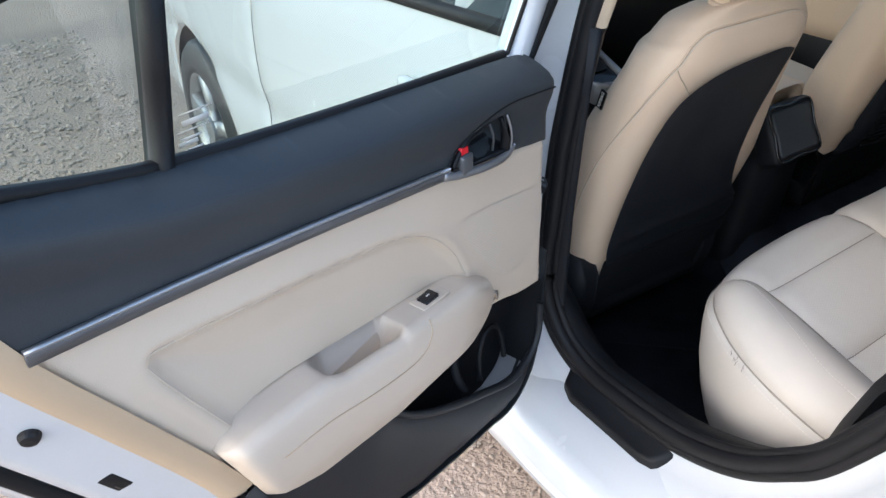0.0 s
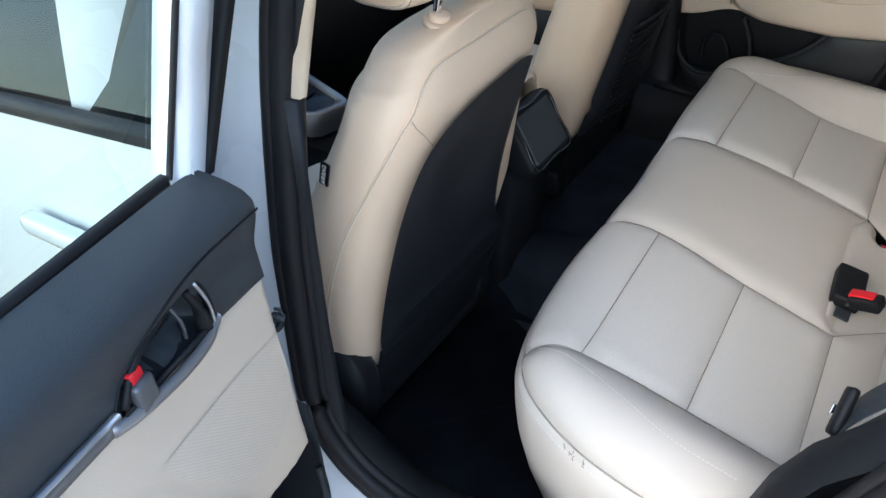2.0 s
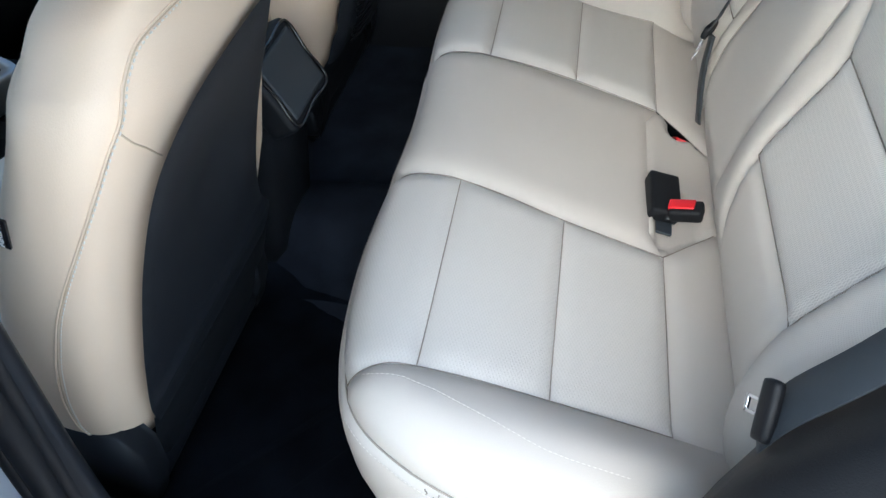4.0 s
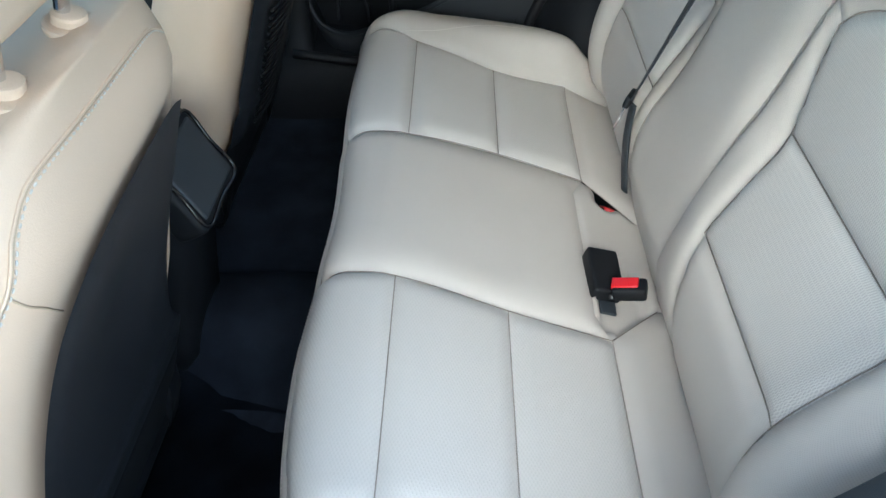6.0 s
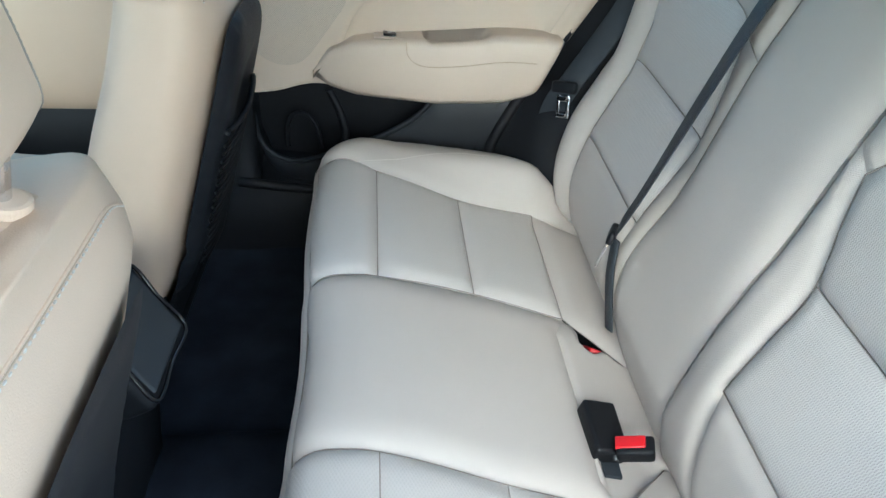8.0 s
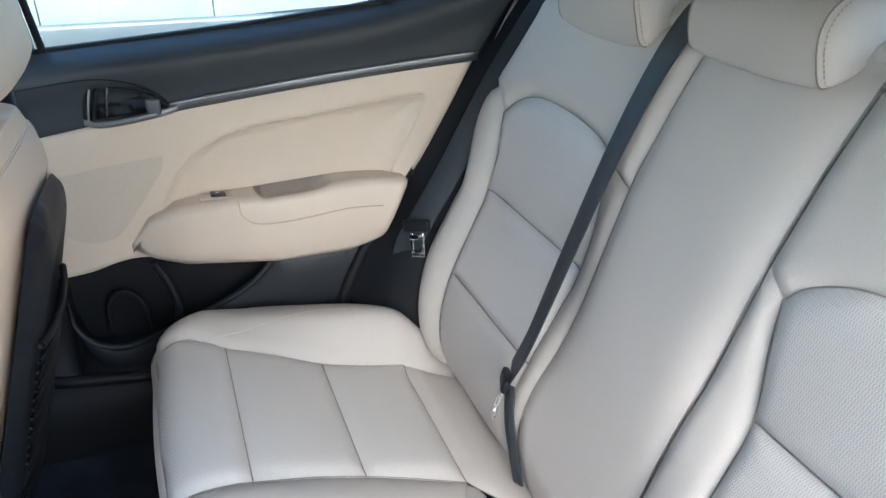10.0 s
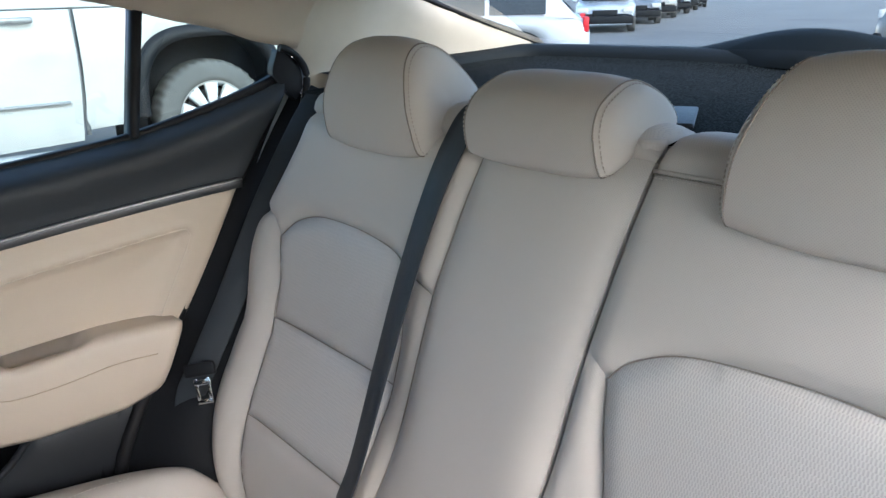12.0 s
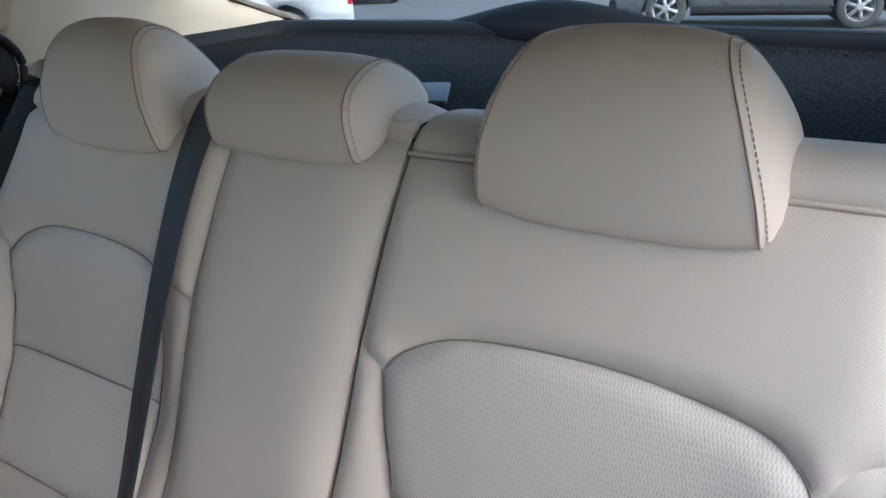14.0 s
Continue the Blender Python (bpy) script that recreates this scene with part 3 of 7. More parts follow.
def back_side(parent, sg, inner_bolster, arc, inner_top, top_run):
    """The seat of one side: perforated insert in three pieces, bolsters, upper panel."""
    Zi = [arc[-1][1], 0.820, 0.673, 0.52]
    xin = [abs(arc[0][0]), 0.172, 0.183, 0.215]
    xout = [0.490, 0.490, 0.481, 0.488] if sg > 0 else [0.540, 0.506, 0.484, 0.488]
    xm, xe, xr, xt, xu = (0.482, 0.52, 0.66, 0.585, 0.545) if sg > 0 else (0.525, 0.57, 0.66, 0.66, 0.66)
    m = lambda run: [(sg * x, bs(z)) for x, z in run]
    patch("upper_insert", outline(m([(abs(x), z) for x, z in arc]), m([(xout[0], Zi[0]), (xm, 0.89), (xout[1], Zi[1])]), m([(xout[1], Zi[1]), (xin[1], Zi[1])]), m([(xin[1], Zi[1]), (0.162, 0.89), (xin[0], arc[0][1])])),
          back, M_PERF_V, parent, h=0.014, **PB)
    patch("middle_insert", outline(m([(xin[1], Zi[1]), (xout[1], Zi[1])]), m([(xout[1], Zi[1]), (xout[2], Zi[2])]), m([(xout[2], Zi[2]), (xin[2], Zi[2])]), m([(xin[2], Zi[2]), (xin[1], Zi[1])])), back, M_PERF_V, parent, h=0.014, **PB)
    patch("lower_insert", outline(m([(xin[2], Zi[2]), (xout[2], Zi[2])]), m([(xout[2], Zi[2]), (xout[3], Zi[3])]), [(sg * xout[3], bs(Zi[3])), (sg * xout[3], 0.02)], [(sg * xout[3], 0.02), (sg * xin[3], 0.02)],
                                  [(sg * xin[3], 0.02), (sg * xin[3], bs(Zi[3]))], m([(xin[3], Zi[3]), (xin[2], Zi[2])])), back, M_SEAT_V, parent, h=0.014, **PB)
    patch("outer_bolster", outline(m([(xout[0], Zi[0]), (xe, 0.982), (xt, 0.985)]), [(sg * xt, bs(0.985)), (sg * (xt + 0.06 if sg > 0 else xt), bs(0.85)), (sg * xr, bs(0.7)), (sg * xr, 0.02)], [(sg * xr, 0.02), (sg * xout[3], 0.02)],
                                   [(sg * xout[3], 0.02), (sg * xout[3], bs(Zi[3]))], m([(xout[3], Zi[3]), (xout[2], Zi[2])]), m([(xout[2], Zi[2]), (xout[1], Zi[1])]), m([(xout[1], Zi[1]), (xm, 0.89), (xout[0], Zi[0])])),
          back, M_SEAT_V, parent, h=0.014, **PB)
    patch("inner_bolster", outline(*inner_bolster, m([(xin[0], arc[0][1]), (0.162, 0.89), (xin[1], Zi[1])]), m([(xin[1], Zi[1]), (xin[2], Zi[2])]), m([(xin[2], Zi[2]), (xin[3], Zi[3])]), [(sg * xin[3], bs(Zi[3])), (sg * xin[3], 0.02)]),
          back, M_SEAT_V, parent, h=0.012, **(dict(PB, bulge=0.004, sink=0.0015) if sg > 0 else PB))
    patch("upper_panel", outline(*inner_top, m([(abs(x), z) for x, z in arc]), m([(xout[0], Zi[0]), (xe, 0.982), (xt, 0.985)]), [(sg * xt, bs(0.985)), (sg * xu, TOPS)], top_run), back, M_SEAT_V, parent, h=0.014, **PB)
    seams = [m([(abs(x), z) for x, z in arc]), m([(xout[0], Zi[0]), (xm, 0.89), (xout[1], Zi[1]), (xout[2], Zi[2]), (xout[3], Zi[3])]), m([(xin[1], Zi[1]), (0.33, Zi[1]), (xout[1], Zi[1])]),
             m([(xin[2], Zi[2]), (0.33, Zi[2]), (xout[2], Zi[2])]), m([(xin[0], arc[0][1]), (0.162, 0.89), (xin[1], Zi[1]), (xin[2], Zi[2])])]
    for s in seams:
        r = spline(s, 8)
        tube("seam", back(r[:, 0], r[:, 1], np.full(len(r), -0.0012)), 0.0008, M_SEAM, parent, seg=5, n=1)


bl = thing("rear_backrest_single", "light beige leather single rear backrest with perforated insert", "car seat")
G = 0.0022
arcL = [(-0.157, 0.948), (-0.180, 0.972), (-0.232, 0.995), (-0.31, 1.004), (-0.40, 1.004), (-0.49, 0.990), (-0.525, 0.970), (-0.540, 0.948)]
back_side(bl, -1,
          [[(-0.215, 0.02), (gap(0.46) - G, 0.02)], [(gap(0.46) - G, 0.02)] + run_z(gap, 0.50, 0.968, 8, -G), [(gap(0.968) - G, bs(0.968)), (-0.157, bs(0.948))]],
          arcL,
          [run_z(gap, 1.147, 0.968, 6, -G), [(gap(0.968) - G, bs(0.968)), (-0.157, bs(0.948))]],
          [(-0.66, TOPS), (-0.40, TOPS), (gap(1.147) - G, TOPS)])
patch("top_cap", outline([(-0.66, TOPS), (-0.40, TOPS), (gap(1.147) - G, TOPS)], [(gap(1.147) - G, TOPS), (gap(1.18) - G, BACK_LEN)], [(gap(1.18) - G, BACK_LEN), (-0.64, BACK_LEN)], [(-0.64, BACK_LEN), (-0.66, TOPS)]),
      back, M_SEAT_V, bl, h=0.012, bulge=0.009, reach=0.03, sink=0.003, depth=0.012)
r = np.array([(x, TOPS) for x in np.linspace(-0.64, gap(1.147) - G, 24)])
tube("top_piping", back(r[:, 0], r[:, 1], np.full(len(r), 0.001)), 0.0022, M_SEAT_V, bl, seg=6, n=1)
tube("seam", back(r[:, 0], r[:, 1] - 0.003, np.full(len(r), 0.0)), 0.0012, M_SEAM, bl, seg=5, n=1)
stitches("stitching", back(r[:, 0], r[:, 1] - 0.007, np.full(len(r), 0.0035)), M_THREAD, bl, r=0.0007, n=1)

br = thing("rear_backrest_double", "light beige leather double rear backrest with armrest panel", "car seat")
arcR = [(0.168, 0.975), (0.20, 0.993), (0.25, 1.002), (0.31, 1.006), (0.39, 1.003), (0.45, 0.985), (0.490, 0.955)]
back_side(br, 1,
          [[(0.215, 0.02), (0.17, 0.02)], [(0.17, 0.02)] + run_z(cseam, 0.50, 0.96, 8), [(cseam(0.96), bs(0.96)), (0.168, bs(0.975))]],
          arcR,
          [run_z(cseam, 1.147, 0.96, 6), [(cseam(0.96), bs(0.96)), (0.168, bs(0.975))]],
          [(0.545, TOPS), (0.40, TOPS), (cseam(1.147), TOPS)])
patch("armrest_panel", outline(run_z(gap, 0.46, 1.155, 12, G), [(gap(1.155) + G, bs(1.155)), (cseam(1.155), bs(1.155))], run_z(cseam, 1.155, 0.46, 12), [(cseam(0.46), bs(0.46)), (gap(0.46) + G, bs(0.46))]),
      back, M_SEAT_V, br, h=0.014, bulge=0.006, reach=0.06, sink=0.002, depth=0.014)
_gs = np.concatenate([[bs(z) for z in np.linspace(0.47, 1.16, 24)], np.linspace(bs(1.165), BACK_LEN, 10)])
_gz = np.concatenate([np.linspace(0.47, 1.16, 24), np.full(10, 1.18)])
loft("seam_gusset", [[back(gap(z) + d, q, o) for d, o in ((-0.03, -0.014), (-0.006, -0.011), (0.006, -0.011), (0.03, -0.014))] for z, q in zip(_gz, _gs)], M_SEAT, br, closed=False, caps=False)
patch("top_cap", outline([(0.545, TOPS), (0.40, TOPS), (cseam(1.147), TOPS)], [(cseam(1.147), TOPS), (cseam(1.155), bs(1.155))], [(cseam(1.155), bs(1.155)), (gap(1.155) + G, bs(1.155))], [(gap(1.155) + G, bs(1.155)), (-0.15, BACK_LEN)],
                         [(-0.15, BACK_LEN), (0.53, BACK_LEN)], [(0.53, BACK_LEN), (0.545, TOPS)]), back, M_SEAT_V, br, h=0.012, bulge=0.009, reach=0.03, sink=0.003, depth=0.012)
r = np.array(run_z(cseam, 0.50, 1.15, 30))
tube("seam", back(r[:, 0], r[:, 1], np.full(len(r), -0.0012)), 0.0008, M_SEAM, br, seg=5, n=1)
box("shell", (1.16, 0.03, 0.62), pose(0, -0.28, 0.80, 15), M_BLACK, br, 0.01)


# ---- headrests ----
def headrest(name, xc, profile, half_low, half_top, z_low, z_top, label, mat, cat_group, at=lambda q: q):
    """A padded loaf: a front-and-top panel over a side profile, domed side panels, stitched seams, and post sleeves."""
    hr = thing(name, label, "headrest", cat_group)
    P = spline(profile, 6, closed=True)
    n = len(P)
    cy, cz = P.mean(0)

    def half(z):
        t = np.clip((z - z_low) / (z_top - z_low), 0, 1)
        return half_low + (half_top - half_low) * t ** 1.7
    hw = half(P[:, 1])
    rings = []
    for v in np.linspace(-1, 1, 33):
        e = 1 - 0.10 * abs(v) ** 3.0
        rings.append(np.stack([xc + v * hw, cy + (P[:, 0] - cy) * (0.5 + 0.5 * e), cz + (P[:, 1] - cz) * e], -1))
    loft("front_cushion", [at(q) for q in rings], mat, hr, caps=False)
    for sg in (-1, 1):
        e = 0.90
        base = np.stack([xc + sg * hw, cy + (P[:, 0] - cy) * (0.5 + 0.5 * e), cz + (P[:, 1] - cz) * e], -1)
        ctr = base.mean(0)
        rs = []
        for k, bulge in ((1.0, -0.0015), (0.97, 0.003), (0.9, 0.008), (0.75, 0.014), (0.5, 0.018), (0.2, 0.020), (0.02, 0.020)):
            q = ctr + (base - ctr) * k
            q[:, 0] += sg * bulge
            rs.append(q)
        loft("side_panel", [at(q) for q in rs], M_SEAT if mat is M_SEAT_V else mat, hr, caps=True)
        loop = base.copy()
        loop[:, 0] += sg * 0.0005
        tube("seam", at(np.vstack([loop, loop[:1]])), 0.0009, M_SEAM, hr, seg=5, n=1)
        for k, bulge in ((0.945, 0.0062),):
            q = ctr + (base - ctr) * k
            q[:, 0] += sg * bulge
            stitches("stitching", at(np.vstack([q, q[:1]])), M_STITCH, hr, step=0.0050, length=0.0036, r=0.0007, n=2)
    return hr


PROF_O = [(-0.199, 1.114), (-0.187, 1.15), (-0.186, 1.19), (-0.200, 1.238), (-0.228, 1.262), (-0.262, 1.254), (-0.292, 1.222), (-0.312, 1.185), (-0.305, 1.165), (-0.27, 1.15), (-0.235, 1.122)]
PROF_C = [(-0.203, 1.132), (-0.192, 1.16), (-0.193, 1.19), (-0.212, 1.215), (-0.258, 1.232), (-0.305, 1.212), (-0.325, 1.184), (-0.308, 1.166), (-0.268, 1.160), (-0.235, 1.146)]
PROF_L = [(y, z - 0.004 if z < 1.13 else z + 0.003) for y, z in PROF_O]
headrest("rear_headrest", -0.362, PROF_L, 0.113, 0.070, 1.11, 1.27, "tall beige leather headrest with stitched side seams on the backrest", M_SEAT_V, "rear headrests", rear)
headrest("rear_headrest", 0.271, PROF_O, 0.100, 0.064, 1.12, 1.27, "tall beige leather headrest with stitched side seams on the backrest", M_SEAT_V, "rear headrests", rear)
ch = headrest("rear_headrest", -0.016, PROF_C, 0.094, 0.083, 1.13, 1.235, "low beige leather centre headrest on the backrest", M_SEAT_V, "rear headrests", rear)
for x in (-0.098, 0.055):
    disc("post_sleeve", 0.014, 0.018, pose(x, -0.262 + 0.045 * (x + 0.098), 1.150), M_SEAT, ch, 28, 0.004, label="pale plastic post sleeve")


# ---- rear doors ----
D0, DU, DN = np.array([-0.839, 0.458, 0.0]), np.array([-0.9498, -0.3129, 0.0]), np.array([0.3129, -0.9498, 0.0])


def left_door(u, z, w):
    """The open door: u along it from the hinge, z up, w out of its trim into the cabin."""
    u, z, w = np.broadcast_arrays(np.asarray(u, float), np.asarray(z, float), np.asarray(w, float))
    return D0 + u[..., None] * DU + w[..., None] * DN + z[..., None] * np.array([0, 0, 1.0])


def right_door(u, z, w):
    u, z, w = np.broadcast_arrays(np.asarray(u, float), np.asarray(z, float), np.asarray(w, float))
    return np.stack([0.703 - 0.098 * u - w, 0.584 - 0.988 * u - 0.1 * w, 0.9993 * z - 0.013 + 0.0055 * u], -1)


BELT_LINE = [(0.010, 1.040), (0.04, 1.046), (0.08, 1.050), (0.25, 1.065), (0.374, 1.077), (0.50, 1.092), (0.60, 1.107), (0.71, 1.136), (0.80, 1.167), (0.86, 1.194)]
STRIP = [(0.235, 0.963), (0.45, 0.990), (0.60, 1.006), (0.747, 1.019)]
FRONT_BORDER = [(0.008, 0.920), (0.11, 0.938), (0.235, 0.960)]
REAR_EDGE = [(0.747, 1.012), (0.69, 0.90), (0.60, 0.745)]
INSET_TOP = [(0.200, 0.79), (0.222, 0.835), (0.262, 0.878), (0.32, 0.908), (0.41, 0.925), (0.51, 0.938), (0.635, 0.9535), (0.655, 0.948), (0.650, 0.925)]
INSET = outline(INSET_TOP, [(0.650, 0.925), (0.592, 0.815)], [(0.592, 0.815), (0.585, 0.75), (0.22, 0.75)], [(0.22, 0.75), (0.200, 0.79)])
LIP = [(0.004, 0.625), (0.012, 0.572), (0.04, 0.536), (0.095, 0.524), (0.175, 0.552), (0.265, 0.590), (0.33, 0.628), (0.375, 0.672)]
DOOR_EDGE = [(0.86, 1.205), (0.79, 1.085), (0.75, 1.0), (0.69, 0.895), (0.61, 0.75), (0.56, 0.63), (0.48, 0.54), (0.37, 0.484), (0.25, 0.468), (0.16, 0.461), (0.09, 0.458), (0.035, 0.50),
             (0.010, 0.58), (0.002, 0.68), (0.002, 0.80), (0.005, 0.93), (0.014, 1.0)]


RAIL_EDGE = [(-0.02, 1.335), (0.20, 1.338), (0.40, 1.330), (0.56, 1.306), (0.65, 1.281), (0.73, 1.262), (0.79, 1.241), (0.86, 1.226)]


def lean(z):
    return -0.045 + 0.30 * (np.asarray(z, float) - 1.1)


def rear_door(name, D, label, is_open, grille):
    dr = thing(name, label, "car door", "rear doors")
    m3 = lambda u, z, w: Vector(D(np.array([u]), np.array([z]), np.array([w]))[0])

    def frame3(u, z, w):
        """A local frame on the door: x along u, y up, z out of the trim."""
        o = m3(u, z, w)
        ax, ay, az = (m3(u + 1, z, w) - o).normalized(), Vector((0, 0, 1)), (m3(u, z, w + 1) - o).normalized()
        return Matrix(((ax.x, ay.x, az.x, o.x), (ax.y, ay.y, az.y, o.y), (ax.z, ay.z, az.z, o.z), (0, 0, 0, 1)))

    # dark upper trim
    def belt_roll(v, d):
        top = np.interp(v[:, 0], [p[0] for p in BELT_LINE], [p[1] for p in BELT_LINE])
        t = np.clip(1 - (top - v[:, 1]) / 0.032, 0, 1)
        hump = 0.012 * smooth01((v[:, 1] - (top - 0.085)) / 0.05)
        return -0.050 * t ** 2.2 + hump
    pocket = outline([(0.105, 0.950), (0.115, 0.985), (0.125, 1.003), (0.155, 1.0), (0.20, 0.990), (0.228, 0.965)], [(0.228, 0.965), (0.10, 0.945)])

    def upper_relief(v, d):
        q = belt_roll(v, d)
        inn = inside(v, pocket)
        dd = seg_dist(v, pocket)
        return q - np.where(inn, 0.028 * smooth01(dd / 0.012), 0)
    patch("upper_trim", outline(FRONT_BORDER, STRIP, [(0.747, 1.016), (0.79, 1.085), (0.86, 1.205)], BELT_LINE[::-1], [(0.010, 1.040), (0.010, 0.985), (0.008, 0.920)]), D, M_CHAR, dr, h=0.009, sink=0.003, bulge=0.0, reach=0.006,
          depth=0.02, relief=upper_relief, label="charcoal soft upper door trim")
    crease = [(0.012, 1.004), (0.06, 1.010), (0.11, 1.015), (0.15, 1.013), (0.19, 1.002), (0.222, 0.982), (0.240, 0.960)]
    tube("trim_crease", [D(u, z, 0.0005 + float(belt_roll(np.array([(u, z)]), 0)[0])) for u, z in spline(crease, 6)], 0.0012, M_BLACK, dr, seg=5, n=1)
    # grey strip
    r = spline(STRIP, 10)
    loft("trim_strip", [[D(u, z + a, w) for a, w in ((-0.010, -0.004), (-0.009, 0.003), (0.004, 0.006), (0.006, 0.004), (0.0065, -0.004))] for u, z in r], M_STRIP, dr, label="satin grey trim strip")
    loft("strip_highlight", [[D(u, z + a, w) for a, w in ((0.004, 0.0062), (0.0065, 0.0055), (0.0075, 0.001), (0.005, 0.001))] for u, z in r], M_SILVER, dr)
    # beige panel with the sunken field
    def main_relief(v, d):
        inn = inside(v, INSET)
        dd = seg_dist(v, INSET)
        groove = -0.003 * np.exp(-(dd / 0.005) ** 2)
        edge = -0.018 * smooth01((v[:, 0] - (0.60 + (v[:, 1] - 0.745) * 0.57) + 0.02) / 0.05)
        return np.where(inn, -0.009 * smooth01(dd / 0.012) - 0.007 * smooth01(dd / 0.06), 0.003 * np.exp(-(dd / 0.012) ** 2)) + groove - 0.004 + edge * (v[:, 1] > 0.70)
    low = [(0.60, 0.745), (0.575, 0.705), (0.53, 0.685), (0.40, 0.676), (0.25, 0.682), (0.16, 0.695), (0.115, 0.692), (0.06, 0.676), (0.006, 0.668)]
    patch("beige_panel", outline(FRONT_BORDER, STRIP, REAR_EDGE, low, [(0.006, 0.668), (0.008, 0.920)]), D, M_DOOR, dr, h=0.006, sink=0.004, reach=0.008, depth=0.02, relief=main_relief, label="beige vinyl door panel")
    rr = spline(INSET_TOP + [(0.592, 0.815)], 8)
    tube("inset_groove", [D(u, z, -0.0050) for u, z in rr], 0.0011, M_ARM, dr, seg=5, n=1)
    # armrest pod
    def arm_section(u):
        t = (u - 0.135) / (0.605 - 0.135)
        zt = float(np.interp(u, [0.135, 0.17, 0.22, 0.30, 0.37, 0.50, 0.56, 0.59, 0.605], [0.722, 0.772, 0.795, 0.803, 0.808, 0.820, 0.820, 0.816, 0.806]))
        zb = float(np.interp(u, [0.135, 0.17, 0.22, 0.38, 0.52, 0.57, 0.605], [0.716, 0.697, 0.684, 0.673, 0.682, 0.692, 0.704]))
        wm = 0.036 * math.sin(math.pi * min(1, max(0.02, min(t * 1.9 - 0.02, 0.06 + (1 - t) * 12, 0.5)))) ** 0.7
        dip = 0.050 * float(smooth01(np.array((u - 0.352) / 0.014))) * float(smooth01(np.array((0.482 - u) / 0.028)))
        wi = -0.02
        return [(wi, zt), (wi + 0.004, zt - dip * 0.9), (wi + 0.02, zt - dip), (wm * 0.40, zt - dip), (wm * 0.50, zt - dip * 0.35), (wm * 0.62, zt - dip * 0.12), (wm * 0.86, zt - 0.004 - dip * 0.10), (wm * 0.97, zt - 0.012 - dip * 0.1),
                (wm, (zt * 0.7 + zb * 0.3)), (wm * 0.93, zt * 0.35 + zb * 0.65), (wm * 0.72, zb + 0.012), (wm * 0.4, zb), (wi, zb)]
    us = np.concatenate([np.linspace(0.135, 0.345, 26), np.linspace(0.35, 0.37, 8), np.linspace(0.375, 0.605, 34)])
    loft("armrest", [[D(u + (z - 0.77) * 0.42 * float(smooth01(np.array((u - 0.48) / 0.12))), z, w) for w, z in arm_section(u)] for u in us], M_ARM, dr, label="padded vinyl armrest with pull cup")
    pts = []
    for u, z in spline([(0.318, 0.802), (0.322, 0.775), (0.35, 0.757), (0.42, 0.760), (0.50, 0.772), (0.565, 0.772)], 6):
        sec = arm_section(u)[6:]
        zz = np.array([s[1] for s in sec][::-1])
        ww = np.array([s[0] for s in sec][::-1])
        pts.append(D(u, z, float(np.interp(z, zz, ww)) + 0.0002))
    tube("armrest_seam", pts, 0.0009, M_BEIGE_D, dr, seg=5, n=1)
    # window switch
    fs = frame3(0.285, 0.803, 0.004) @ pose(0, 0, 0, -90)
    box("switch_bezel", (0.052, 0.026, 0.004), fs, M_ARM, dr, 0.0015)
    sw = box("window_switch", (0.025, 0.018, 0.006), fs @ pose(0.004, 0, 0.003, 0, 6, 0), M_GLOSSB, dr, 0.002, label="black window switch")
    box("switch_mark", (0.006, 0.002, 0.0008), fs @ pose(0.004, 0, 0.0068), M_THREAD, sw, 0)
    # inner handle
    hb = outline([(0.103, 0.946), (0.110, 0.985), (0.124, 1.004), (0.16, 1.001), (0.205, 0.990), (0.232, 0.962)], [(0.232, 0.962), (0.103, 0.946)])
    tube("handle_surround", D(hb[:, 0], hb[:, 1], 0.004), 0.0035, M_BLACK, dr, seg=6, n=1, closed=True)
    patch("handle_bowl", hb, D, M_BLACK, dr, h=0.01, sink=-0.002, bulge=-0.030, reach=0.025)
    loft("handle_bezel", [[D(u, z + a, w + k) for a, w in ((-0.008, 0.0), (-0.006, 0.006), (0.002, 0.008), (0.005, 0.003), (0.0, -0.004))] for u, z, k in
                          spline([(0.100, 0.948, 0.0), (0.125, 0.943, 0.004), (0.17, 0.948, 0.007), (0.22, 0.956, 0.004), (0.246, 0.962, 0.0)], 6)], M_BEZEL, dr, label="satin grey handle bezel")
    tube("handle_lever", [D(0.118, 0.946, 0.003), D(0.122, 0.972, 0.006), D(0.128, 0.998, 0.003)], 0.0065, M_BLACK, dr, seg=10, flat=0.5, label="black door pull lever")
    tube("handle_lever_edge", [D(0.108, 0.948, 0.006), D(0.112, 0.974, 0.009), D(0.118, 0.999, 0.006)], 0.0018, M_SILVER, dr, seg=6, label="satin silver edge")
    tube("handle_lever_rib", [D(0.136, 0.953, -0.004), D(0.140, 0.975, 0.0), D(0.145, 0.998, -0.004)], 0.0018, M_STRIP, dr, seg=6)
    box("lock_tab", (0.022, 0.026, 0.014), frame3(0.209, 0.966, 0.006), M_STRIP, dr, 0.004, label="grey lock tab")
    if is_open:
        box("lock_mark", (0.014, 0.010, 0.010), frame3(0.209, 0.983, 0.003), M_RED, dr, 0.002, label="red lock mark")
    # speaker field
    patch("speaker_grille", outline([(0.015, 0.76), (0.012, 0.80), (0.015, 0.850)], [(0.015, 0.850), (0.11, 0.867), (0.210, 0.880)], [(0.210, 0.880), (0.205, 0.855), (0.182, 0.822)], [(0.182, 0.822), (0.130, 0.755), (0.10, 0.735), (0.06, 0.735), (0.015, 0.76)]), D, grille, dr, h=0.012,
          sink=0.0030, bulge=-0.0024, reach=0.006, depth=0.004, label="perforated beige speaker grille")
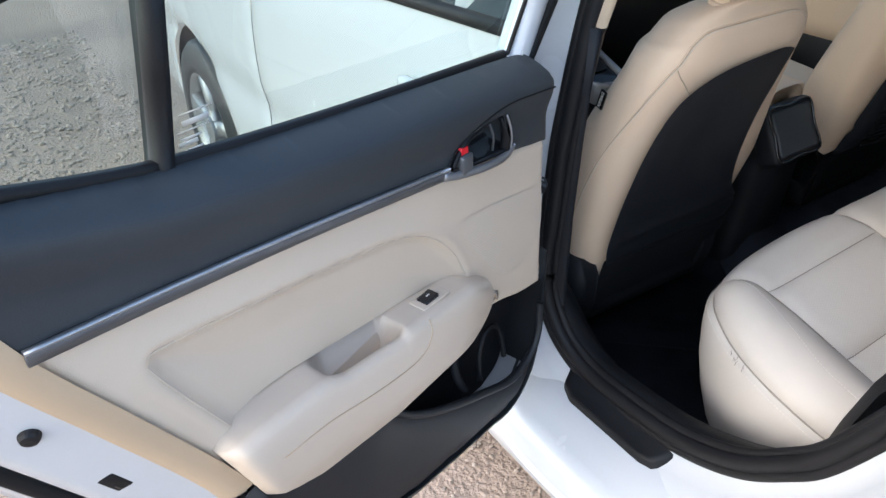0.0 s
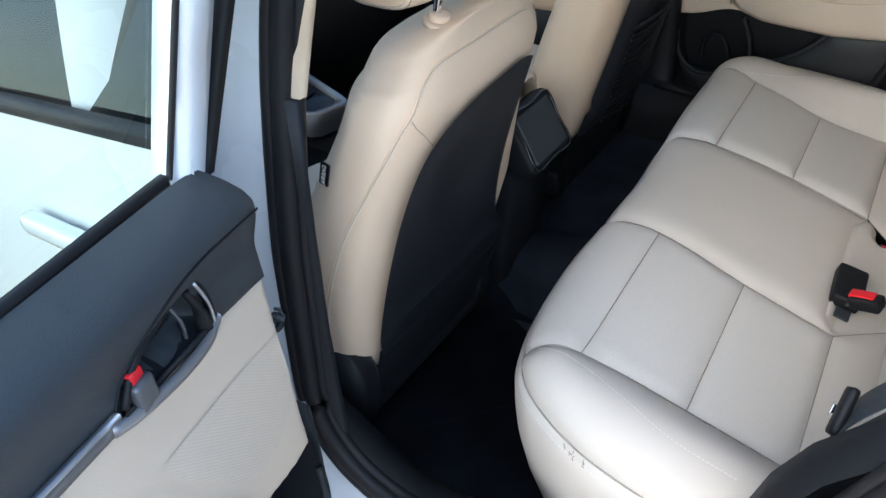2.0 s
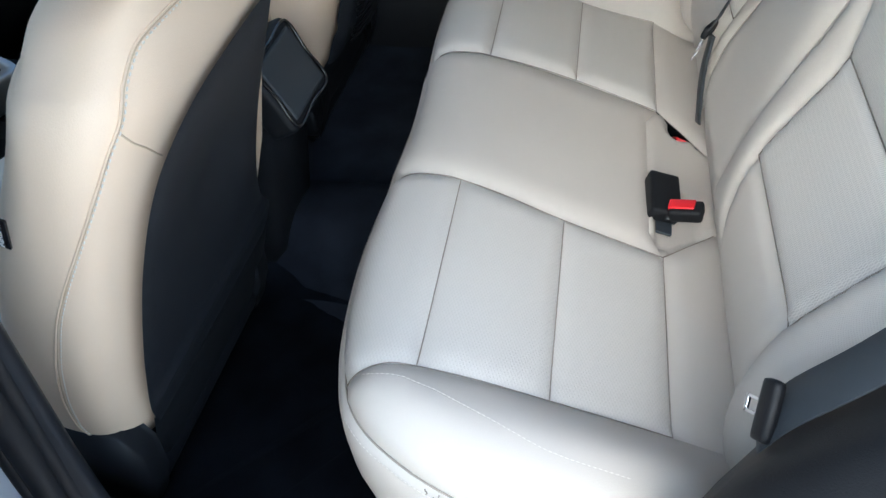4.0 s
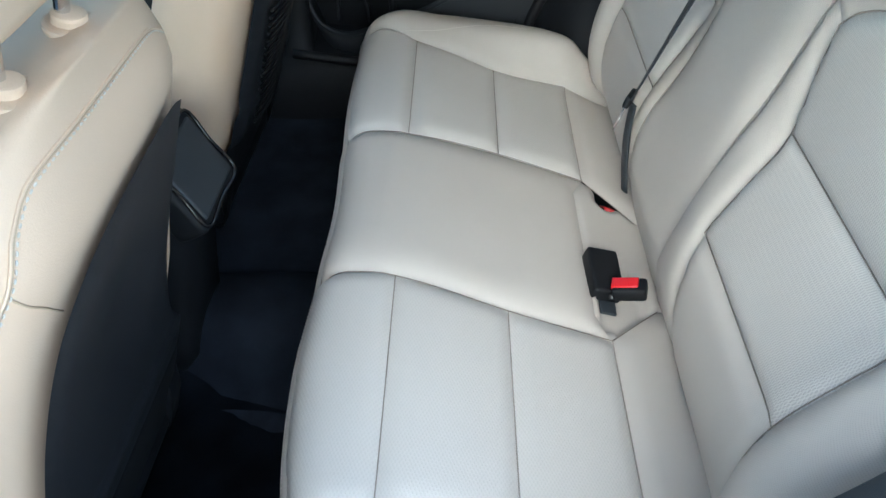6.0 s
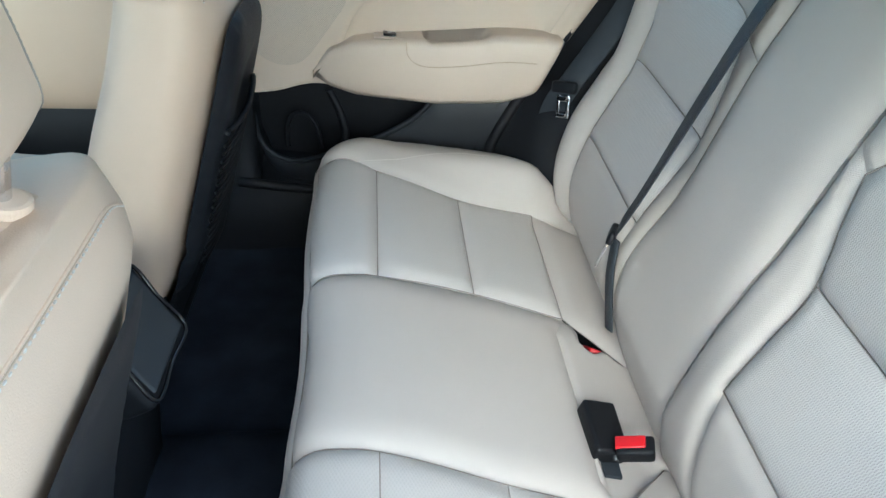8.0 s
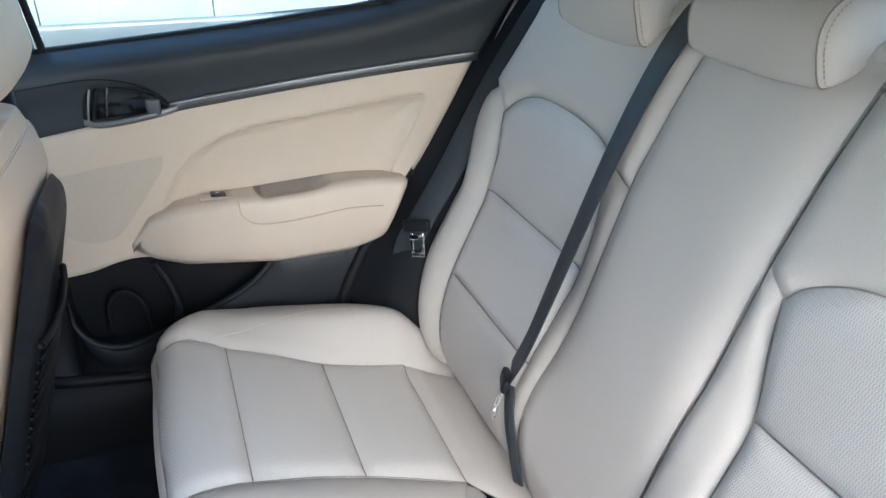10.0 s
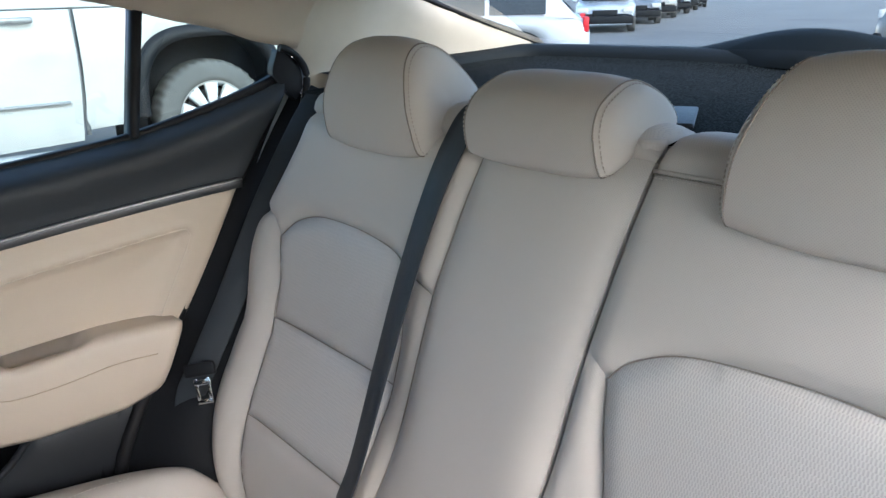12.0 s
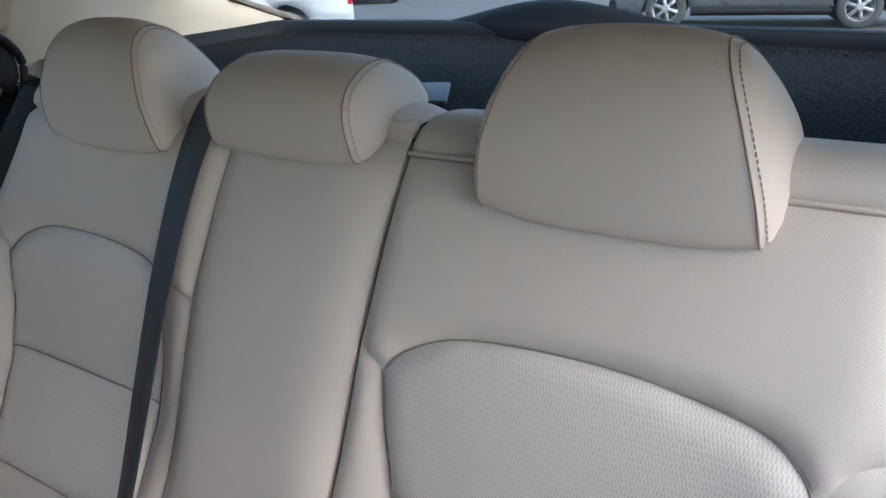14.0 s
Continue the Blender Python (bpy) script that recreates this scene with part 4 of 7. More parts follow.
    # lower trim and its pocket, whose inside is coloured black for its shade
    patch("pocket_back", outline(low[4:], [(0.006, 0.668), (0.008, 0.60), (0.04, 0.50), (0.09, 0.470)], [(0.09, 0.470), (0.25, 0.478), (0.40, 0.52)], [(0.40, 0.52), (0.40, 0.676)]), D, M_BLACK, dr, h=0.014,
          sink=0.062, bulge=-0.062, reach=0.01, depth=0.010, label="inner wall of the map pocket, blackened for the shade inside")
    patch("lower_trim", outline(LIP, [(0.375, 0.672), (0.44, 0.678), (0.53, 0.685), (0.575, 0.705), (0.60, 0.745)], [(0.60, 0.745), (0.56, 0.63), (0.48, 0.542), (0.37, 0.486), (0.25, 0.470), (0.09, 0.462), (0.035, 0.50), (0.008, 0.57), (0.004, 0.625)]), D, M_LOWER, dr,
          h=0.010, sink=0.006, bulge=0.006, reach=0.05, depth=0.012, relief=lambda v, d: -0.010 * smooth01((v[:, 0] - 0.40) / 0.10), label="charcoal lower door trim with map pocket")
    loft("pocket_end", [[D(u, z, w) for u, z in ((0.006, 0.672), (0.006, 0.62), (0.012, 0.565), (0.035, 0.51))] for w in (-0.002, -0.035, -0.07)], M_BLACK, dr, closed=False, caps=False)
    tube("pocket_rim", [D(u, z, k) for (u, z), k in zip(LIP, (-0.004, 0.0, 0.003, 0.004, 0.004, 0.003, 0.0, -0.004))], 0.006, M_LOWER, dr, seg=8)
    tube("bottle_ring", [D(0.165, 0.665, -0.05), D(0.185, 0.62, -0.045), D(0.195, 0.58, -0.03), D(0.19, 0.555, -0.02)], 0.008, M_BLACK, dr, seg=8)
    tube("bottle_ring", [D(0.070, 0.54, -0.030), D(0.072, 0.585, -0.036), D(0.088, 0.612, -0.038), D(0.115, 0.612, -0.036), D(0.135, 0.585, -0.032), D(0.142, 0.54, -0.026)], 0.0045, M_BLACK, dr, seg=8)
    # shell, shut face, seal
    e = spline(DOOR_EDGE, 5)
    ctr = e.mean(0)
    nrm = np.gradient(e, axis=0)
    nrm = np.stack([-nrm[:, 1], nrm[:, 0]], -1)
    nrm /= np.linalg.norm(nrm, axis=1)[:, None]
    if ((e - ctr) * nrm).sum() < 0:
        nrm = -nrm
    kk = 0.3 + 0.7 * smooth01((e[:, 0] - 0.30) / 0.25)
    ring = lambda o, w: D(e[:, 0] + nrm[:, 0] * o * kk, e[:, 1] + nrm[:, 1] * o * kk, w)
    if is_open:
        run = (e[:, 0] > 0.4) & (e[:, 1] > 0.72)
        loft("panel_return", [ring(o, w)[run] for o, w in ((-0.012, 0.0), (0.001, -0.002), (0.012, -0.008), (0.020, -0.018), (0.022, -0.028))], M_BEIGE_D, dr, closed=False, caps=False, label="beige moulded panel edge")
        lowpart = e[:, 1] < 0.745
        el, nl = e[lowpart], nrm[lowpart]
        kl = kk[lowpart]
        lr = lambda o, w: D(el[:, 0] + nl[:, 0] * o * kl, el[:, 1] + nl[:, 1] * o * kl, w)
        loft("lower_return", [lr(-0.012, 0.004), lr(0.006, 0.003), lr(0.018, -0.008), lr(0.026, -0.020), lr(0.026, -0.034)], M_CHAR, dr, closed=False, caps=False)
    shut = [ring(0.020, -0.024), ring(0.028, -0.030), ring(0.072, -0.056), ring(0.084, -0.066), ring(0.092, -0.100), ring(0.108, -0.108), ring(0.124, -0.125), ring(0.126, -0.148)]
    loft("door_shell", shut, M_WHITE, dr, closed=False, caps=False, label="white painted door shell")
    tube("door_seal_and_gap_shade", ring(0.100, -0.096), 0.009, M_RUBBER, dr, seg=8, n=1, label="black rubber door seal")
    skin = np.array([(u + a * 0.124 * k, z + b * 0.124 * k) for (u, z), (a, b), k in zip(e, nrm, kk)])
    patch("door_skin", np.vstack([skin, [(0.0, 0.985), (0.1, 0.995), (0.44, 1.025), (0.70, 1.07)]]), lambda u, z, w: D(u, z, w - 0.150 + 0.07 * smooth01((z - 0.88) / 0.12)), M_WHITE, dr, h=0.03, bulge=0.01, reach=0.2, depth=0.004, label="white outer door skin")
    if is_open:
        disc("rubber_stop", 0.011, 0.013, frame3(0.757, 0.917, -0.040) @ pose(0, 0, 0, 0, 35, -30), M_RUBBER, dr, 20, 0.004, label="dark rubber bump stop", top=0.75)
        lt = frame3(0.703, 0.806, -0.050) @ pose(0, 0, 0, 0, 32, -30)
        box("latch", (0.020, 0.034, 0.008), lt, M_BLACK, dr, 0.003, label="black door latch")
        box("latch_claw", (0.004, 0.009, 0.010), lt @ pose(0.003, -0.008, 0.0), M_BOLT, dr, 0.002, label="steel latch claw")
        disc("hole_plug", 0.0085, 0.006, frame3(0.664, 0.762, -0.052) @ pose(0, 0, 0, 0, 35, -30), M_RUBBER, dr, 20)
    # glass, divider, frame
    TOPL = [(-0.02, 1.33), (0.20, 1.335), (0.42, 1.325), (0.60, 1.305), (0.75, 1.272), (0.86, 1.236)]
    if not is_open:
        TOPL = [(u, z + 0.015) for u, z in RAIL_EDGE]
    ud, kd = (0.582, 0.66) if is_open else (0.604, 0.62)
    G3 = lambda u, z, w: D(u, z, lean(z) + w)
    for nm, ua, ub in (("window_glass", 0.045 if not is_open else 0.0, ud - 0.004), ("quarter_glass", ud + 0.004, 0.86)):
        uu = np.linspace(ua, ub, 12)
        lowl = np.interp(uu, [p[0] for p in BELT_LINE], [p[1] for p in BELT_LINE]) - 0.012
        topl = np.interp(uu, [p[0] for p in TOPL], [p[1] for p in TOPL])
        g = patch(nm, np.vstack([np.stack([uu, lowl], -1), np.stack([uu, topl], -1)[::-1]]), G3, M_GLASS, dr, h=0.05, depth=0.0)
        g.visible_shadow = False
    loft("belt_seal", [[G3(u, z + a, w) for a, w in ((-0.010, 0.014), (0.004, 0.012), (0.006, 0.003), (-0.01, 0.002))] for u, z in spline(BELT_LINE[1:], 5)], M_RUBBER, dr, label="black window belt seal")
    loft("window_divider", [[G3(u + a, z, w) for a, w in [(a * kd, w) for a, w in ((-0.014, 0.004), (-0.012, 0.016), (0.008, 0.017), (0.011, 0.004), (0.009, -0.010), (-0.012, -0.010))]] for u, z in (((ud - 0.004, 1.085), (ud - 0.004, 1.18), (ud - 0.002, 1.31)) if is_open else ((ud, 1.085), (ud + 0.004, 1.18), (ud + 0.010, 1.31)))], M_RUBBER, dr,
         label="black window divider bar")
    fm = M_RUBBER if not is_open else M_WHITE
    loft("front_frame", [[G3(u + a, z, w) for a, w in ((-0.024, -0.02), (-0.024, 0.015), (-0.016, 0.024), (0.012, 0.022), (0.019, 0.012), (0.019, -0.012))] for u, z in (((0.015, 1.025), (0.003, 1.15), (-0.018, 1.34)) if is_open else ((0.03, 1.03), (0.02, 1.15), (0.01, 1.34)))], fm, dr,
         label="painted window frame upright")
    tube("frame_seal", [G3(u + (0.007 if is_open else 0.03), z, 0.010) for u, z in ((0.030, 1.045), (0.017, 1.15), (-0.004, 1.33))], 0.003 if is_open else 0.006, M_RUBBER, dr, seg=8)
    loft("top_frame", [[G3(u, z + a, w) for a, w in ((-0.012, -0.01), (-0.012, 0.018), (0.022, 0.022), (0.03, -0.012))] for u, z in spline(TOPL, 5)], M_RUBBER, dr, label="black window frame")
    if is_open:
        loft("rear_frame", [[G3(u + a, z, w) for a, w in ((-0.012, -0.01), (-0.010, 0.018), (0.03, 0.02), (0.03, -0.012))] for u, z in ((0.862, 1.17), (0.866, 1.25))], M_RUBBER, dr)
    if is_open:
        for k, (u, z, wd, hh) in enumerate(((0.538, 1.132, 0.028, 0.005), (0.538, 1.142, 0.034, 0.001), (0.540, 1.124, 0.034, 0.001), (0.543, 1.116, 0.022, 0.002), (0.546, 1.111, 0.020, 0.004), (0.543, 1.103, 0.026, 0.002))):
            box("window_print", (wd, hh, 0.0006), frame3(u - 0.0, z, float(lean(z)) + 0.002) @ pose(0, 0, 0, 0, 0, 0), M_THREAD, dr, 0)
    return dr


rear_door("rear_door_open", left_door, "open white rear car door with beige and charcoal trim", True, M_GRILLE_L)
rear_door("rear_door_closed", right_door, "closed rear car door with beige and charcoal trim", False, M_GRILLE)


# ---- front seats ----
def front_seat(xc, sg, dy, dz, label, net, sleeve, rest, lift, back_off, HI):
    """A front seat; sg: +1 where its outer side is towards +x."""
    fs = thing("bucket_seat", label, "car seat", "front seats")

    def place(x, z, o):
        """On the rear face: x outward from the seat's middle."""
        x, z, o = np.broadcast_arrays(np.asarray(x, float), np.asarray(z, float), np.asarray(o, float))
        return np.stack([xc + sg * x, 0.583 - 0.31 * (z - 0.54) - o * 0.955 + dy, z + dz - o * 0.296], -1)
    Z = [0.47, 0.50, 0.54, 0.60, 0.68, 0.76, 0.84, 0.90, 0.94, 0.985, 1.005, 1.022, 1.034, 1.040]
    HO = [0.190, 0.200, 0.207, 0.213, 0.217, 0.217, 0.209, 0.200, 0.189, 0.168, 0.146, 0.120, 0.085, 0.03]
    TH = [0.150, 0.158, 0.162, 0.165, 0.165, 0.160, 0.152, 0.150, 0.150, 0.150, 0.148, 0.140, 0.115, 0.03]
    zz = np.concatenate([np.linspace(0.47, 0.98, 30), np.linspace(0.985, 1.040, 14)])

    def skin(z, f, out=0.0):
        """On the padded backrest at height z; f: 0 on its outer side, a quarter turn on its rear face."""
        ho, hi, th = (float(np.interp(z, Z, a)) for a in (HO, HI, TH))
        rec = back_off * float(smooth01(np.array((z - (0.935 if net else 0.955)) / (0.11 if net else 0.08))))
        c, s = math.cos(f), math.sin(f)
        front = float(smooth01(np.array((z - 0.78) / 0.15))) if c > 0 and s < 0 else 0.0
        h = (ho if c > 0 else hi) + out
        th = th + 2 * out
        x = h * math.copysign(abs(c) ** (0.55 + 0.6 * front), c)
        y = -rec - th / 2 + out + th / 2 * math.copysign(abs(s) ** (0.62 + 0.4 * front), s)
        q = place(x, z, y - 0.004)
        q[2] -= (q[2] - z - dz) * float(smooth01(np.array((z - 0.94) / 0.07))) * (0.8 if net else 1.5) + 0.004 - lift * float(smooth01(np.array((z - 0.95) / 0.08)))
        return q
    rings = [[skin(z, f) for f in np.linspace(0, 2 * math.pi, 56, endpoint=False)] for z in zz]
    loft("backrest", rings, M_BEIGE, fs, label="beige leather backrest")
    ib, ic = (0.009, 0.024) if net else (0.0, 0.016)
    inner = [(-0.129, 0.88), (-0.132, 0.80), (-0.144, 0.68), (-0.164, 0.565)] if net else [(-0.103, 0.88), (-0.098, 0.81), (-0.108, 0.72), (-0.135, 0.64), (-0.188, 0.565)]
    bp = outline([(0.165, 0.525), (0.183, 0.58), (0.190, 0.66), (0.190, 0.74), (0.182, 0.82), (0.160, 0.885), (0.125, 0.919), (0.06, 0.942), (-0.04, 0.952), (-0.085 - ib, 0.952), (-0.110 - ib, 0.944)],
                 [(-0.110 - ib, 0.944)] + inner, [inner[-1], (-0.194 + ic, 0.525)], [(-0.194 + ic, 0.525), (0.165, 0.525)])
    patch("back_panel", bp, place, M_PANEL, fs, h=0.014, sink=-0.001 if net else -0.005, bulge=0.026 if net else 0.009, reach=0.07 if net else 0.03, depth=0.006, label="charcoal moulded rear panel",
          relief=lambda v, d: -0.010 * np.exp(-((v[:, 0] - 0.02 - (v[:, 1] - 0.7) * 0.15) / 0.06) ** 2) * smooth01((v[:, 1] - 0.60) / 0.2) * smooth01((0.90 - v[:, 1]) / 0.09) + 0.006 * np.exp(-((v[:, 1] - 0.60) / 0.012) ** 2) * (np.abs(v[:, 0]) < 0.17))
    patch("lower_panel", outline([(0.17, 0.535), (0.165, 0.47), (0.15, 0.34)], [(0.15, 0.34), (-0.18, 0.34)], [(-0.18, 0.34), (-0.20, 0.46), (-0.205, 0.535)], [(-0.205, 0.535), (0.17, 0.535)]), place, M_BLACK, fs, h=0.02, sink=0.0, bulge=0.006, reach=0.03,
          depth=0.05, label="black lower rear panel")
    # seam and stitching over the side bolster and along the top edge
    line = spline([(0.49, 0.45), (0.515, 0.12), (0.56, 0.02), (0.68, 0.03), (0.80, 0.16), (0.915, 0.52), (0.965, 0.69), (0.994, 0.86), (1.006, 1.08), (1.008, 1.57), (1.004, 2.0), (0.988, 2.30)], 8)
    tube("side_piping", [skin(z, f, 0.0006) for z, f in line], 0.0013, M_BEIGE, fs, seg=6, n=1)
    tube("seam", [skin(z - 0.002, f + 0.012, 0.0) for z, f in line], 0.0011, M_BEIGE_D, fs, seg=5, n=1)
    stitches("stitching", [skin(z - 0.004, f + 0.035, 0.0006) for z, f in line], M_THREAD, fs, r=0.0009, n=1)
    br_ = spline([(0.958, 0.665), (0.942, 0.85), (0.926, 1.02), (0.905, 1.18)], 6)
    tube("seam", [skin(z, f, 0.0002) for z, f in br_], 0.0010, M_BEIGE_D, fs, seg=5, n=1)
    # cushion, mounts, rails
    cx = xc
    rings = []
    for y, h, zt in ((0.70, 0.20, 0.49), (0.73, 0.235, 0.52), (0.80, 0.25, 0.545), (0.95, 0.255, 0.565), (1.04, 0.25, 0.575), (1.09, 0.235, 0.55), (1.105, 0.21, 0.50)):
        rg = []
        for f in np.linspace(0, 2 * math.pi, 40, endpoint=False):
            c, s = math.cos(f), math.sin(f)
            bol = 0.028 * abs(c) ** 4 if s > 0 else 0
            rg.append((cx + h * math.copysign(abs(c) ** 0.5, c), y + dy, zt + dz - 0.08 + 0.08 * math.copysign(abs(s) ** 0.5, s) + bol))
        rings.append(rg)
    loft("cushion", rings, M_SEAT, fs, label="light grey leather seat cushion")
    for a in (-0.17, 0.185):
        loft("hinge_cover", [[Vector((xc + sg * a + sg * k * 0.02, y + dy, z + dz)) for y, z in ((0.600, 0.49), (0.62, 0.53), (0.70, 0.54), (0.76, 0.47), (0.70, 0.36), (0.625, 0.36), (0.605, 0.42))] for k in (-1, -0.6, 0.6, 1)], M_BLACK, fs, label="black hinge cover")
    box("seat_frame", (0.40, 0.44, 0.06), pose(xc, 0.84 + dy, 0.40 + dz), M_BLACK, fs, 0.01)
    for a in (-0.17, 0.17):
        box("rail", (0.05, 0.40, 0.10), pose(xc + a, 0.94 + dy, 0.33), M_BLACK, fs, 0.008)
    if net:
        for k in range(17):
            z = 0.56 + k * 0.0135
            tube("net_cord", [place(x, z + 0.02 * (1 - (x / 0.16) ** 2) * -0.6, 0.023 + 0.014 * (1 - (x / 0.13) ** 2)) for x in (-0.11, -0.07, 0.0, 0.07, 0.11)], 0.0030, M_BLACK, fs, seg=5, n=4)
        tube("net_hem", [place(x, 0.80 - 0.012 * (1 - (x / 0.17) ** 2), 0.023 + 0.015 * (1 - (x / 0.13) ** 2)) for x in (-0.11, -0.07, 0.0, 0.07, 0.11)], 0.005, M_BLACK, fs, seg=6)
    # headrest on its posts
    hx = xc + sg * (0.015 if net else -0.004)
    y0, z0 = sleeve
    for a in (-0.051, 0.051):
        disc("post_sleeve", 0.0225, 0.007, pose(hx + a, y0, z0 - 0.003, 14), M_BEIGE, fs, 32, 0.003, label="beige post sleeve")
        disc("sleeve_collar", 0.0135, 0.012, pose(hx + a, y0 + 0.001, z0 + 0.003, 14), M_BEIGE, fs, 28, 0.003)
        disc("post", 0.006, 0.045, pose(hx + a, y0 + 0.003, z0 + 0.014, 14), M_CHROME, fs, 16, 0, label="chrome headrest post")
    y0, z0 = rest
    prof = [(y0 + 0.075, z0 + 0.075), (y0 + 0.085, z0 + 0.15), (y0 + 0.07, z0 + 0.225), (y0 + 0.035, z0 + 0.25), (y0 + 0.004, z0 + 0.235), (y0 - 0.016, z0 + 0.18), (y0 - 0.026, z0 + 0.11), (y0 - 0.024, z0 + 0.068), (y0 + 0.02, z0 + 0.06)]
    headrest("front_headrest", hx, prof, 0.132 if net else 0.114, 0.105 if net else 0.095, z0 + 0.06, z0 + 0.25, "beige leather headrest on chrome posts", M_BEIGE, "front headrests")
    return fs


fseat = front_seat(-0.410, -1, 0.0, 0.0, "beige leather front seat with charcoal moulded back panel", False, (0.497, 1.042), (0.517, 1.004), 0.016, 0.032,
           [0.185, 0.200, 0.216, 0.234, 0.240, 0.218, 0.196, 0.188, 0.186, 0.184, 0.180, 0.170, 0.140, 0.04])
front_seat(0.398, 1, 0.05, -0.01, "beige leather front seat with elastic net pocket", True, (0.570, 1.040), (0.532, 1.000), 0.004, 0.040,
           [0.185, 0.193, 0.200, 0.203, 0.199, 0.193, 0.187, 0.183, 0.180, 0.172, 0.162, 0.145, 0.11, 0.03])
# sewn tag on the side of the front seat
tag_m = Matrix.Translation((-0.626, 0.579, 0.888)) @ pose(0, 0, 0, 90, 0, -90) @ pose(0, 0, 0, 0, 0, 72)
tagob = box("side_tag", (0.036, 0.015, 0.003), tag_m, M_GLOSSB, fseat, 0.001, label="black sewn tag with pale lettering")
tc = bpy.data.curves.new("tag_text", "FONT")
tc.body, tc.size, tc.align_x, tc.align_y, tc.extrude = "AIRBAG", 0.009, "CENTER", "CENTER", 0.0003
tc.materials.append(M_THREAD)
to = new("tag_text", tc)
to.parent = tagob
to.matrix_basis = tag_m @ pose(0, 0, 0.002)

# ---- centre console ----
con = thing("centre_console", "black centre console with storage box and gear lever", "console")
loft("console_body", [[(a * wd, y, z) for a, z in ((-1, 0.24), (-1, zt - 0.03), (-0.9, zt), (0.9, zt), (1, zt - 0.03), (1, 0.24))] for y, wd, zt in ((0.66, 0.085, 0.56), (0.68, 0.10, 0.62), (0.75, 0.10, 0.66), (0.98, 0.10, 0.64), (1.02, 0.10, 0.56), (1.7, 0.11, 0.58))],
     M_BLACK, con, smooth=False, label="black console body")
loft("armrest_lid", [[(-0.015 + wd * math.copysign(abs(math.cos(f)) ** 0.5, math.cos(f)), y, zt + 0.035 * math.copysign(abs(math.sin(f)) ** 0.5, math.sin(f))) for f in np.linspace(0, 2 * math.pi, 32, endpoint=False)]
                     for y, wd, zt in ((0.635, 0.05, 0.715), (0.645, 0.075, 0.715), (0.69, 0.082, 0.715), (0.80, 0.085, 0.705), (0.93, 0.08, 0.705), (0.96, 0.06, 0.70))], M_BEIGE, con, label="beige leather armrest lid")
bxm = pose(-0.046, 0.602, 0.664, -28, 0, 0)
bx = box("rear_box", (0.150, 0.055, 0.130), bxm, M_BLACK, con, 0.014, label="black rear storage box", segs=3)
box("box_flap", (0.124, 0.012, 0.100), bxm @ pose(0, -0.025, 0.0), M_CHAR, bx, 0.006, label="charcoal flap", segs=3)
rimp = [bxm @ Vector(p) for p in ((-0.067, -0.028, -0.056), (0.067, -0.028, -0.056), (0.067, -0.028, 0.056), (-0.067, -0.028, 0.056))]
tube("box_rim", [tuple(p) for p in (rimp[0], (rimp[0] + rimp[1]) / 2, rimp[1], (rimp[1] + rimp[2]) / 2, rimp[2], (rimp[2] + rimp[3]) / 2, rimp[3], (rimp[3] + rimp[0]) / 2)], 0.0028, M_GLOSSB, bx, seg=6, closed=True)
loft("console_tail", [[(-0.03 + a * wd, y + dy2, z) for a, dy2 in ((-1, 0.12), (-1, 0.02), (-0.8, 0), (0.8, 0), (1, 0.02), (1, 0.12))] for y, z, wd in ((0.590, 0.640, 0.070), (0.600, 0.58, 0.075), (0.612, 0.50, 0.08), (0.63, 0.38, 0.085), (0.64, 0.26, 0.09))], M_BLACK, con)
brim = [(-0.132, 1.15), (-0.126, 1.125), (-0.105, 1.108), (-0.04, 1.094), (-0.018, 1.098), (-0.010, 1.115), (0.035, 1.34), (-0.135, 1.34)]
loft("shifter_bezel", [[(-0.058 + (x + 0.058) * k, 1.22 + (y - 1.22) * k, 0.628 + 0.2 * (y - 1.1) + h) for x, y in resample(np.array(brim), 0.012)] for k, h in ((0.90, -0.06), (0.99, -0.03), (1.0, -0.006), (0.985, 0.002), (0.96, 0.004), (0.78, 0.0), (0.74, -0.012))], M_SILVER, con, caps=False,
     label="satin silver shifter bezel")
box("shifter_plate", (0.115, 0.19, 0.01), pose(-0.055, 1.22, 0.637, 11), M_GLOSSB, con, 0.003)
loft("gear_boot", [[(-0.055 + r * math.cos(f) * (1 + 0.12 * math.sin(5 * f)), 1.23 + r * math.sin(f), z) for f in np.linspace(0, 2 * math.pi, 28, endpoint=False)] for r, z in ((0.048, 0.640), (0.040, 0.655), (0.025, 0.672), (0.013, 0.685))], M_BLACK, con, label="black gear boot")
disc("lever", 0.008, 0.07, pose(-0.055, 1.23, 0.71), M_CHROME, con, 12, 0)
loft("gear_knob", [[(-0.055 + r * math.cos(f), 1.23 + r * math.sin(f), z) for f in np.linspace(0, 2 * math.pi, 20, endpoint=False)] for r, z in ((0.014, 0.735), (0.024, 0.75), (0.027, 0.775), (0.022, 0.80), (0.008, 0.812))], M_BLACK, con, label="black gear knob")
box("buckle", (0.022, 0.03, 0.055), pose(-0.15, 0.76, 0.60, 20), M_BLACK, con, 0.004)

